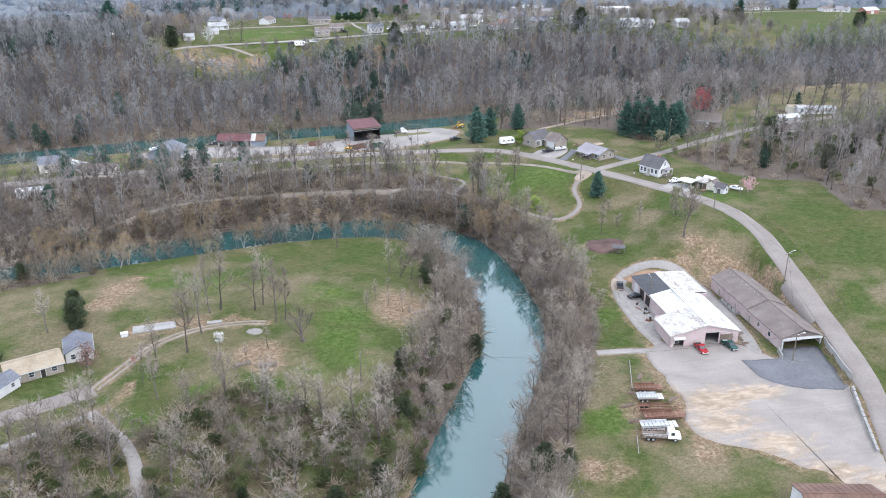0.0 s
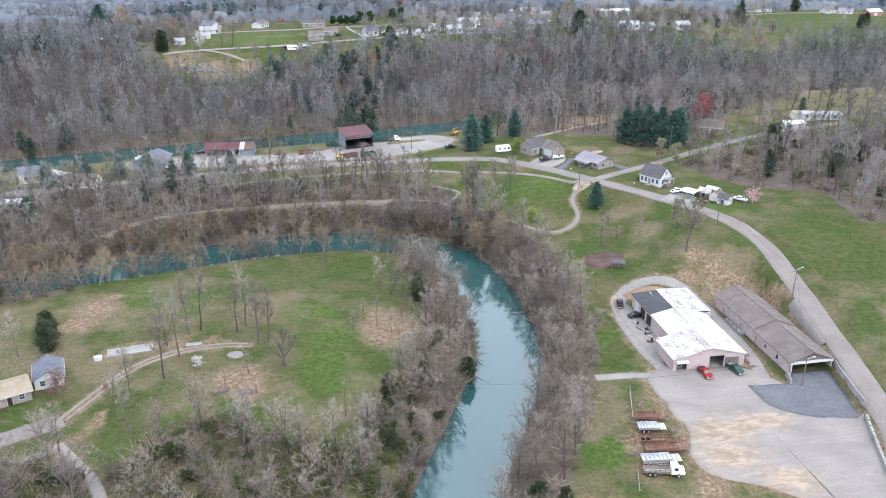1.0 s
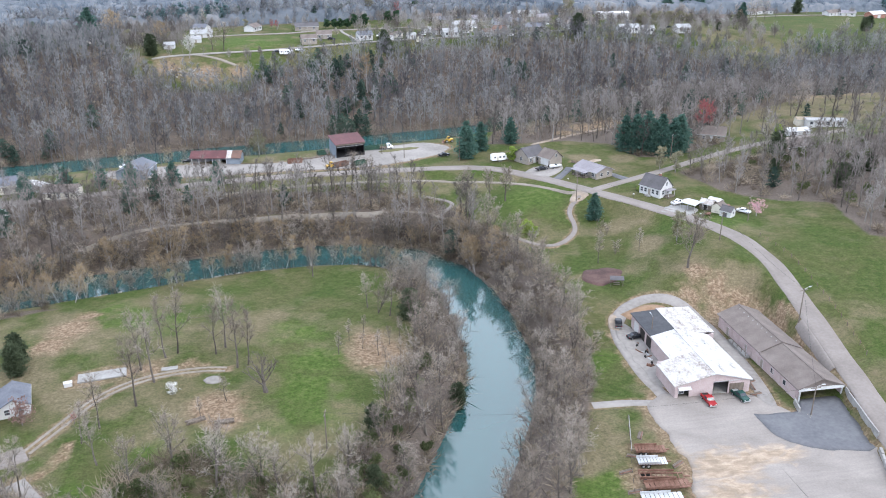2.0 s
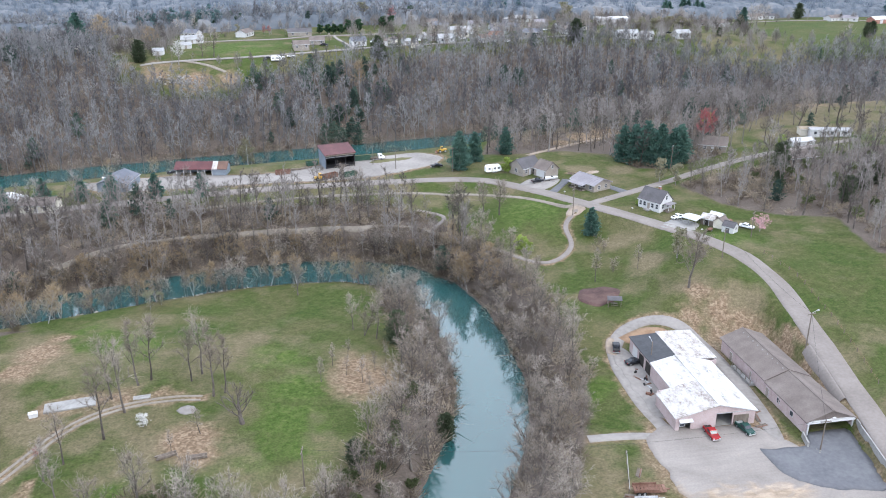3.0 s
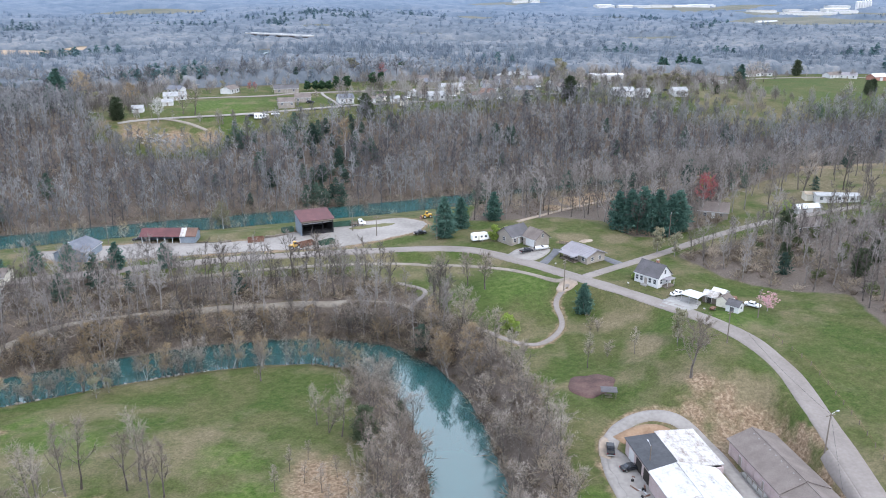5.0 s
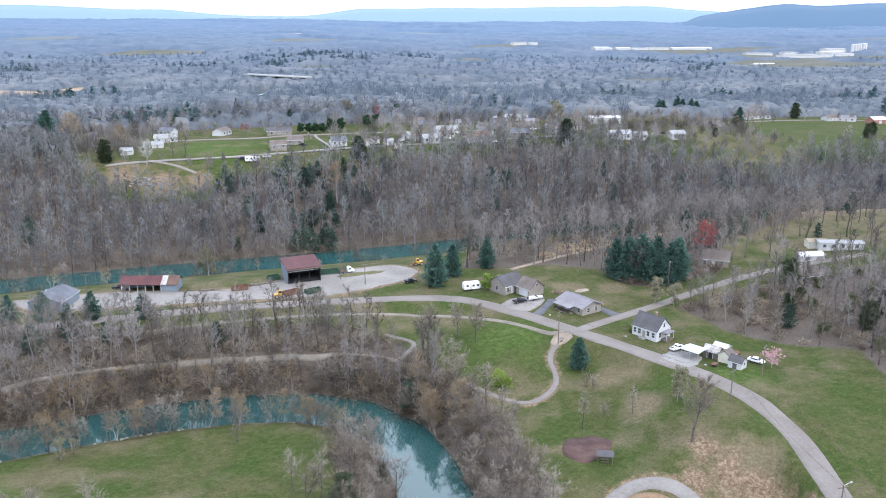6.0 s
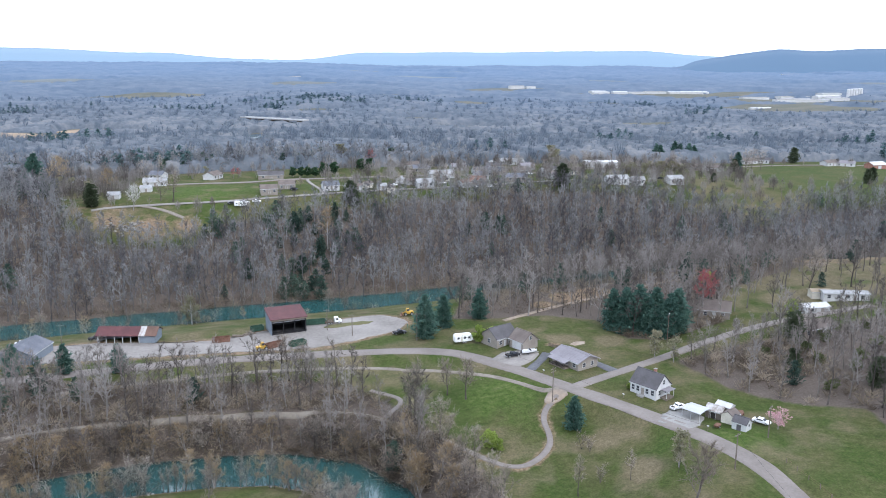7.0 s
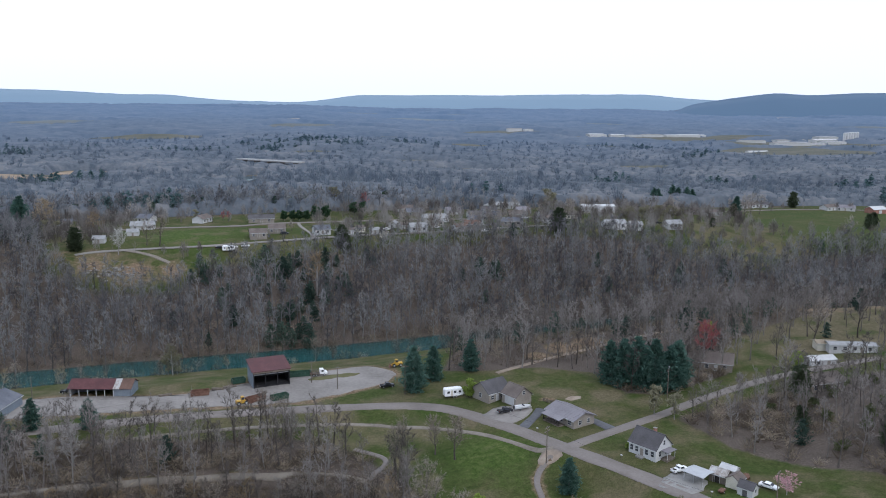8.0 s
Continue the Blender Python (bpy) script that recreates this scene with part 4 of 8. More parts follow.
def workshop():
    """The pink workshop with its white coated roof."""
    ob = base("workshop", 96, 188, 0, 6.7)
    # own coordinates: x from -9 to 9, y from -18 (front) to 18
    def at(bm_x0, bm_x1, bm_y0, bm_y1, z0, z1):
        return boxed(bm_x0, bm_x1, bm_y0, bm_y1, z0, z1)
    w, t, eave, apex = -9.0, 0.25, 3.3, 5.5
    # front gable wall with its two openings
    gable = [(-9, -0.5), (-8.2, -0.5), (-8.2, 2.6), (-5.6, 2.6), (-5.6, -0.5), (0.1, -0.5), (0.1, 3.3), (3.8, 3.3), (3.8, -0.5), (9, -0.5), (9, eave), (0.4, apex), (-9, eave)]
    part("wall", prism(bmesh.new(), gable, -18, -17.75), PINK, ob, "pale pink block gable wall with two openings")
    part("wall", at(-9, -8.75, -17.74, -8, -0.5, eave), PINK, ob)
    part("wall", at(-9, -5.6, -8, -7.75, -0.5, eave + 0.5), PINK, ob)
    part("wall", at(-5.6, -5.35, -7.99, 3, -0.5, eave + 0.8), PINK, ob)
    part("wall", at(8.75, 9, -17.74, 3, -0.5, eave), PINK, ob)
    part("wall", at(-5.3, -4.95, 3.01, 17, -0.5, 3.6), PINK, ob)
    part("wall", at(-4.94, 10.4, 16.75, 17, -0.5, 3.6), PINK, ob)
    part("wall", at(10.4, 10.65, 3.02, 17, -0.5, 3.6), PINK, ob)
    part("wall", at(9.01, 10.4, 3.02, 3.27, -0.5, 3.6), PINK, ob)
    part("floor_slab", at(-8.7, 8.7, -17.7, 2.9, 0.02, 0.12), CONCRETE, ob)
    part("back_partition", at(-5, 8.7, -8, -7.8, 0.1, 3.2), DARK, ob)
    # main roof: two slopes, the left one narrower behind the step
    slope = (apex - eave) / 9.4
    def left(x0):
        return [(x0, apex - slope * (0.4 - x0)), (0.4, apex + 0.02), (0.4, apex + 0.2), (x0, apex - slope * (0.4 - x0) + 0.18)]
    part("roof", prism(bmesh.new(), left(-9.4), -18.4, -7.7), WORN_TIN, ob, "rust-streaked white metal roof")
    part("roof", prism(bmesh.new(), left(-5.9), -7.69, 3.6), WHITE_TIN, ob)
    part("roof", prism(bmesh.new(), [(0.41, apex + 0.02), (9.4, eave - 0.1), (9.4, eave + 0.08), (0.41, apex + 0.2)], -18.4, 3.6), WHITE_TIN, ob, "bright white coated metal roof")
    for i in range(18):
        yy = -17.8 + i * 1.2
        x0 = -9.35 if yy < -7.9 else -5.85
        part("roof_seam", prism(bmesh.new(), [(x0, apex - slope * (0.4 - x0) + 0.18), (0.4, apex + 0.2), (0.4, apex + 0.23), (x0, apex - slope * (0.4 - x0) + 0.21)], yy, yy + 0.05), WHITE_TIN, ob)
        part("roof_seam", prism(bmesh.new(), [(0.42, apex + 0.2), (9.38, eave + 0.08), (9.38, eave + 0.11), (0.42, apex + 0.23)], yy, yy + 0.05), WHITE_TIN, ob)
    part("ridge_cap", at(0.1, 0.7, -18.4, 3.6, apex + 0.14, apex + 0.27), WHITE_TIN, ob)
    # rear wing: a dark bay and a white one
    part("roof", prism(bmesh.new(), [(-5.6, 3.7), (1.6, 4.1), (1.6, 4.28), (-5.6, 3.88)], 3.7, 17.4), DARK_ROOF, ob, "dark membrane roof of the rear bay")
    part("roof", prism(bmesh.new(), [(1.62, 4.1), (11, 3.7), (11, 3.88), (1.62, 4.28)], 2.6 + 1.1, 18.2), WORN_TIN, ob, "patchy worn white roof of the rear bay")
    for i in range(9):
        part("roof_seam", prism(bmesh.new(), [(1.7, 4.28), (10.9, 3.88), (10.9, 3.91), (1.7, 4.31)], 5 + i * 1.4, 5.06 + i * 1.4), WORN_TIN, ob)
    for vx, vy, vz in ((3.2, -14.5, 4.9), (5.2, -3, 4.45), (2.4, 0.5, 5.1), (-2.8, -11, 4.8)):
        v = bmesh.new()
        rod(v, (vx, vy, vz - 0.4), (vx, vy, vz + 0.45), 0.14)
        rod(v, (vx, vy, vz + 0.45), (vx, vy, vz + 0.55), 0.24, 0.1)
        part("roof_vent", v, STEEL, ob)
    # doors, awning, lean-to
    part("door_track", at(0.0, 7.5, -18.12, -18.0, 3.32, 3.48), STEEL, ob)
    d = part("sliding_door", at(4.1, 7.5, -18.16, -18.02, 0.1, 2.6), TIMBER, ob, "weathered dark timber sliding door")
    for i in range(6):
        part("board", at(4.15 + i * 0.56, 4.66 + i * 0.56, -18.2, -18.162, 0.1, 2.6), TIMBER, d)
    part("awning", prism(bmesh.new(), [(-18.9, 2.45), (-18.0, 2.75), (-18.0, 2.85), (-18.9, 2.55)], -8.4, -5.4, "x"), WHITE, ob, "small white awning")
    part("window", at(-8.1, -6.9, -17.98, -17.86, 1.1, 2.2), WHITE, ob)
    part("pane", at(-8.0, -7.0, -18.0, -17.98, 1.2, 2.1), PANE, ob)
    for vy in (5.5, 9.5, 13.5):
        part("bay_door", at(-5.36, -5.3, vy - 1.4, vy + 1.4, 0.0, 3.0), DARK if vy < 13 else WHITE, ob)
    tagged(ob, "pale pink block workshop with a white coated metal roof", "workshop")


def long_shed():
    ob = base("long_shed", 118.6, 182.5, 0, 6.7)
    # ridge along y; own coordinates: x -5.4..5.4, y -18.5..18.5
    half, eave, apex = 5.3, 3.4, 5.5
    def slab(bm, s, y0, y1, up=0.0):
        k = (apex - eave) / half
        return prism(bm, [(s * (half + 0.5), eave - 0.5 * k + up), (0, apex + up), (0, apex + 0.18 + up), (s * (half + 0.5), eave - 0.5 * k + 0.18 + up)], y0, y1)
    part("wall", boxed(-half, -half + 0.25, -18.5, 18.5, -0.5, eave), PINK, ob, "pale pink side wall")
    part("wall", boxed(half - 0.25, half, -18.5, 18.5, -0.5, eave), PINK, ob)
    part("wall", prism(bmesh.new(), [(-half + 0.26, -0.5), (half - 0.26, -0.5), (half - 0.26, eave), (0, apex - 0.1), (-half + 0.26, eave)], 18.2, 18.5), PINK, ob)
    part("wall", boxed(-half + 0.26, half - 0.26, -14.6, -14.35, -0.5, eave), PINK, ob, "recessed front wall under the porch gable")
    part("gable_board", prism(bmesh.new(), [(-half + 0.1, eave - 0.1), (half - 0.1, eave - 0.1), (0, apex - 0.15)], -18.6, -18.4), SHINGLE, ob)
    part("header_beam", boxed(-half - 0.2, half + 0.2, -18.95, -18.62, eave - 0.55, eave + 0.05), WHITE, ob, "white header beam over the porch")
    for s in (-1, 1):
        part("roof", slab(bmesh.new(), s, -19.0, -2.2), SHINGLE, ob)
        part("roof", slab(bmesh.new(), s, -2.19, 19.0, 0.22), SHINGLE, ob)
    part("ridge_cap", boxed(-0.2, 0.2, -19, -2.2, apex + 0.1, apex + 0.24), SHINGLE, ob)
    part("ridge_cap", boxed(-0.2, 0.2, -2.19, 19, apex + 0.32, apex + 0.46), SHINGLE, ob)
    for i in range(9):
        v = bmesh.new()
        rod(v, (-0.9, -1 + i * 2.2, apex - 0.4), (-0.9, -1 + i * 2.2, apex + 0.2), 0.1)
        rod(v, (-0.9, -1 + i * 2.2, apex + 0.2), (-0.9, -1 + i * 2.2, apex + 0.32), 0.18, 0.08)
        part("roof_vent", v, CONCRETE, ob)
    for yy in (-13, -7.8):
        f = part("window", boxed(-half - 0.05, -half + 0.02, yy - 0.6, yy + 0.6, 1.1, 2.4), WHITE, ob)
        part("pane", boxed(-half - 0.08, -half - 0.051, yy - 0.5, yy + 0.5, 1.2, 2.3), PANE, f)
    for yy in (-3.2, 4.5, 13.5):
        f = part("door", boxed(-half - 0.05, -half + 0.02, yy - 0.6, yy + 0.6, 0.1, 2.3), WHITE, ob)
        part("leaf", boxed(-half - 0.08, -half - 0.051, yy - 0.5, yy + 0.5, 0.1, 2.2), TAUPE, f)
    for i in range(12):
        part("pilaster", boxed(-half - 0.1, -half - 0.001, -17.8 + i * 3.2, -17.5 + i * 3.2, -0.4, eave - 0.15), PINK, ob)
    for px in (-5.1, 5.1):
        part("porch_post", boxed(px - 0.12, px + 0.12, -18.9, -18.66, -0.3, eave - 0.55), WHITE, ob)
    for i in range(4):
        x0 = -4.2 + i * 2.2
        f = part("window", boxed(x0, x0 + 1.5, -14.66, -14.6, 1.0, 2.4), WHITE, ob)
        part("pane", boxed(x0 + 0.1, x0 + 1.4, -14.69, -14.661, 1.1, 2.3), PANE, f)
    r = part("loading_rail", boxed(-half - 1.5, -half - 0.3, 1.5, 10.5, -0.2, 0.55), CONCRETE, ob)
    for i in range(5):
        part("rail_post", boxed(-half - 1.5, -half - 1.38, 1.6 + i * 2.1, 1.72 + i * 2.1, 0.55, 1.5), TIMBER, r)
    part("rail", boxed(-half - 1.5, -half - 1.4, 1.5, 10.5, 1.5, 1.62), TIMBER, r)
    tagged(ob, "long low pink shed with a grey shingle gable roof", "shed")


def pavilion():
    """The tall open-fronted shed with a red roof."""
    ob = base("pavilion", 26.6, 361, 14, 14.2)
    part("side_wall", prism(bmesh.new(), [(-4.7, -0.8), (4.7, -0.8), (4.7, 7.3), (-4.7, 5.8)], -6.2, -6.0, "x"), STEEL_BLUE, ob, "blue-grey sheet side wall")
    part("side_wall", prism(bmesh.new(), [(-4.7, -0.8), (4.7, -0.8), (4.7, 7.3), (-4.7, 5.8)], 6.0, 6.2, "x"), BLACK, ob)
    part("back_wall", boxed(-5.99, 5.99, 4.5, 4.7, -0.8, 7.2), BLACK, ob)
    part("stage_floor", boxed(-5.99, 5.99, -4.4, 4.49, -0.8, 0.9), BLACK, ob, "black stage floor")
    part("roof", prism(bmesh.new(), [(-5.3, 5.8), (5.2, 7.47), (5.2, 7.7), (-5.3, 6.03)], -6.6, 6.6, "x"), RED_ROOF, ob)
    for i in range(16):
        part("roof_seam", prism(bmesh.new(), [(-5.28, 6.03), (5.18, 7.7), (5.18, 7.76), (-5.28, 6.09)], -6.5 + i * 0.86, -6.44 + i * 0.86, "x"), RED_ROOF, ob)
    part("front_beam", boxed(-6.2, 6.2, -5.3, -5.05, 5.3, 5.95), TIMBER, ob, "pale timber front beam")
    for px in (-5.9, -2, 2, 5.9):
        part("post", boxed(px - 0.12, px + 0.12, -4.95, -4.71, -0.6, 5.8), BLACK, ob)
    part("truss", boxed(-5.9, 5.9, -4.2, -4.0, 4.4, 4.7), STEEL, ob)
    part("stage_rail", boxed(-5.9, 5.9, -4.7, -4.62, 1.7, 1.78), BLACK, ob)
    tagged(ob, "tall open-fronted stage pavilion with a dark red roof", "pavilion")


def open_bay_shed():
    ob = base("open_shed", -26, 358.5, -8.7, 14.2)
    part("back_wall", boxed(-9.8, 9.8, 3.4, 3.6, -0.8, 3.0), STEEL_BLUE, ob)
    for x0, m in ((-9.8, STEEL_BLUE), (4.2, STEEL_BLUE), (9.6, STEEL_BLUE)):
        part("end_wall", prism(bmesh.new(), [(-3.4, -0.8), (3.39, -0.8), (3.39, 3.0), (0, 4.8), (-3.4, 3.0)], x0, x0 + 0.2, "x"), m, ob)
    part("front_wall", boxed(4.4, 9.6, -3.6, -3.4, -0.8, 3.0), STEEL_BLUE, ob)
    for s in (-1, 1):
        for x0, x1, m, lab in ((-10.3, 4.3, RED_ROOF, "dark red metal roof"), (4.31, 6.3, WORN_TIN, "pale replaced roof sheets"), (6.31, 10.3, BROWN_ROOF, "rust brown roof sheets")):
            part("roof", prism(bmesh.new(), [(s * 4.1, 2.75), (0, 4.9), (0, 5.05), (s * 4.1, 2.9)], x0, x1, "x"), m, ob, lab)
    for i in range(6):
        part("post", boxed(-9.6 + i * 2.75, -9.4 + i * 2.75, -3.6, -3.4, -0.8, 2.9), WHITE, ob)
    part("front_beam", boxed(-9.8, 4.2, -3.62, -3.42, 2.7, 2.95), WHITE, ob)
    tagged(ob, "open-bay storage shed with a dark red metal roof", "shed")


workshop()
long_shed()
pavilion()
open_bay_shed()

# the houses at the junction
white_house = house("house", "small white sided house with a steep charcoal roof", 129.3, 281.4, -59, 8.6, 7.0, 3.0, 3.3, WHITE, SHINGLE_DARK,
                    [("f", u, 0.9, 1.4, 0.9) for u in (-3.3, -1.7, 1.4, 3.2)] + [("r", -1.8, 0.9, 1.4, 0.9), ("r", 1.2, 0.9, 1.4, 0.9), ("r", 0, 0.8, 1.2, 3.7), ("l", 0, 0.8, 1.2, 3.7)],
                    [("f", -0.1, 1.0, 2.1, TAUPE)], 0.3, chimney=1.0)
part("front_steps", boxed(-1.1, 0.9, -4.9, -3.5, -0.1, 0.45), CONCRETE, white_house)
part("side_porch", boxed(4.3, 6.3, -1.2, 2.4, -0.3, 0.5), TIMBER, white_house)
part("side_porch_roof", boxed(4.31, 6.6, -1.4, 2.6, 2.55, 2.7), LILAC_ROOF, white_house)
posts_under(white_house, (6.2,), (-1.1, 2.3), 2.55, 0.12)
ranch = house("house", "low tan ranch house with a pale metal roof", 115.5, 306.8, -64.8, 11.4, 8.2, 2.7, 1.5, TAUPE, LILAC_ROOF,
              [("f", u, 1.2, 1.2, 0.9) for u in (-4.0, 0.6, 4.0)] + [("r", -1.6, 1.1, 1.2, 0.9), ("r", 1.8, 0.9, 1.2, 0.9)], [("f", -1.6, 1.0, 2.1, WHITE)], 0.6, seams=10)
part("deck", boxed(-4.6, 2.2, -6.6, -4.12, -0.4, 0.55), TIMBER, ranch, "dark timber front deck")
part("porch_roof", prism(bmesh.new(), [(-7.0, 2.35), (-4.4, 2.85), (-4.4, 2.97), (-7.0, 2.47)], -5.0, 2.6, "x"), LILAC_ROOF, ranch)
posts_under(ranch, (-4.5, -1.2, 2.1), (-6.5,), 2.4, 0.12, DARK)
part("deck_rail", boxed(-4.6, 2.2, -6.62, -6.54, 1.35, 1.45), DARK, ranch)
for i in range(18):
    part("baluster", boxed(-4.55 + i * 0.39, -4.49 + i * 0.39, -6.6, -6.55, 0.55, 1.35), DARK, ranch)
garage = house("house", "taupe garage wing with a grey shingle roof", 103.8, 324.2, -62, 6.4, 6.6, 3.0, 2.6, TAUPE, SHINGLE, [("r", 0, 0.9, 1.1, 3.4), ("l", 0, 0.9, 1.1, 3.4)], [("f", 0.3, 4.0, 2.3, WHITE)], 0.4, category="garage")
house("house", "taupe house with a charcoal shingle roof", 97.2, 330.6, 28, 9.0, 8.0, 3.0, 2.7, TAUPE, SHINGLE_DARK, [("f", -3, 1.1, 1.3, 0.9), ("f", 1, 1.1, 1.3, 0.9), ("l", 0, 1.0, 1.3, 0.9)], [("f", -1, 1.0, 2.1, WHITE)], 0.4)


def carport():
    ob = base("carport", 135, 265, -57)
    part("roof", prism(bmesh.new(), [(-2.7, 2.5), (0, 2.85), (2.7, 2.5), (2.7, 2.62), (0, 2.97), (-2.7, 2.62)], -2.9, 2.9, "x"), LILAC_PALE, ob)
    posts_under(ob, (-2.6, 0, 2.6), (-2.4, 2.4), 2.55, 0.1, STEEL)
    tagged(ob, "open carport with a pale metal roof", "carport")


carport()
house("garden_shed", "weathered brown shed with a patched white roof", 140.6, 264.6, -50, 4.2, 3.6, 2.2, 1.0, TIMBER, WORN_TIN, [], [("f", 0, 1.2, 1.9, DARK)], 0.3, category="shed")
house("garden_shed", "cream sided garden shed with a grey roof", 142.6, 260.6, 35, 3.6, 3.4, 2.3, 1.1, CREAM, SHINGLE, [("f", 0.9, 0.6, 0.7, 1.1)], [("f", -0.5, 1.0, 1.9, WHITE)], 0.2, category="shed")
house("garden_shed", "small white barn-style shed with a dark roof", 143, 255.6, -55, 3.8, 3.2, 2.0, 1.3, WHITE, SHINGLE_DARK, [("r", 0, 0.6, 0.7, 1.2)], [("f", 0, 1.2, 1.8, SHINGLE_DARK)], 0.2, category="shed")
house("garden_shed", "low white canopy shelter behind the sheds", 144.5, 267, -55, 4.0, 3.0, 2.0, 0.7, WHITE, WHITE, [], [], 0.2, category="shelter")

# trailers and houses up the side road
house("mobile_home", "long white mobile home with a flat pale roof", 236, 347, -14, 17, 5.2, 2.8, 0.6, WHITE, PALE_ROOF, [("f", u, 1.2, 1.1, 1.1) for u in (-6.5, -3, 0.5, 5.8)], [("f", 3, 1.0, 2.1, TAUPE)], 0.3, category="house")
house("mobile_home", "white mobile home end with a tan awning roof", 229, 352, -14, 7, 5.0, 2.7, 0.6, CREAM, TAN_ROOF, [("f", 0, 1.2, 1.1, 1.1)], [], 0.5, category="house")
house("outbuilding", "low white outbuilding with a domed pale roof", 215.5, 335.5, 2, 10, 5.2, 2.3, 0.9, WHITE, WHITE, [("f", -2, 1.0, 1.0, 0.9)], [("f", 2, 1.2, 2.0, TAUPE)], 0.3, category="shed")
house("house", "taupe gabled house among bare trees", 181, 343, -30, 11, 8, 3, 2.8, TAUPE, SHINGLE, [("f", -3, 1.1, 1.3, 0.9), ("f", 3, 1.1, 1.3, 0.9)], [("f", 0, 1, 2.1, WHITE)], 0.4)
house("house", "long low house with a grey-brown roof", 203, 317, 10, 14, 8, 2.8, 1.8, TAUPE, SHINGLE, [("f", u, 1.1, 1.3, 0.9) for u in (-5, -1.5, 4)], [("f", 1.4, 1, 2.1, WHITE)], 0.5)

# buildings beyond the river bend
house("metal_building", "grey metal building with a low gable roof", -55.5, 346, 78, 13, 11, 3.0, 2.2, STEEL_BLUE, SLATE_ROOF, [], [("r", 0, 3.0, 2.6, DARK)], 0.3, category="building")
house("house", "house with a pale grey-green roof", -98, 336, 10, 9, 9, 3, 2.0, CREAM, SLATE_ROOF, [("f", -2, 1.1, 1.3, 0.9), ("f", 2, 1.1, 1.3, 0.9)], [], 0.4)
house("mobile_home", "white mobile home by the river woods", -88.5, 334, -38, 9, 4, 2.6, 0.5, WHITE, WHITE, [("f", u, 1.0, 1.0, 1.0) for u in (-3, 0, 3)], [], 0.2, category="house")
house("house", "low house with a dull grey roof", -78, 325, -5, 12, 8, 2.8, 1.6, CREAM, SHINGLE, [("f", -3, 1.1, 1.3, 0.9), ("f", 3, 1.1, 1.3, 0.9)], [("f", 0, 1, 2.1, WHITE)], 0.4)
house("mobile_home", "pale mobile home with a flat white roof", -99, 311, 6, 11, 4.4, 2.6, 0.5, WHITE, WHITE, [("f", u, 1.0, 1.0, 1.0) for u in (-3.5, 0, 3.5)], [], 0.2, category="house")
house("house", "long house with a light tan roof", -66.6, 185, 25, 12, 7.6, 2.6, 1.5, TAUPE, TAN_ROOF, [("f", u, 1.1, 1.2, 0.9) for u in (-4, -1, 4)], [("f", 1.5, 1, 2.1, DARK)], 0.5)
house("house", "small house with a blue-grey roof", -58, 192.6, 105, 8.4, 6.2, 2.6, 1.6, WHITE, SLATE_ROOF, [("l", -1.4, 1.0, 1.2, 0.9), ("l", 1.4, 1.0, 1.2, 0.9)], [], 0.4)
house("garden_shed", "white shed with a dark blue roof", -71.5, 177.5, 60, 6, 5, 2.4, 1.3, WHITE, SLATE_ROOF, [("f", 1, 0.8, 0.9, 1.0)], [], 0.3, category="shed")
house("house", "house with a rust brown metal roof", 91, 106.6, -11, 14, 9, 3.0, 1.6, WHITE, BROWN_ROOF, [("b", -3, 1.1, 1.2, 0.9), ("b", 3, 1.1, 1.2, 0.9)], [], 0.4, seams=12)


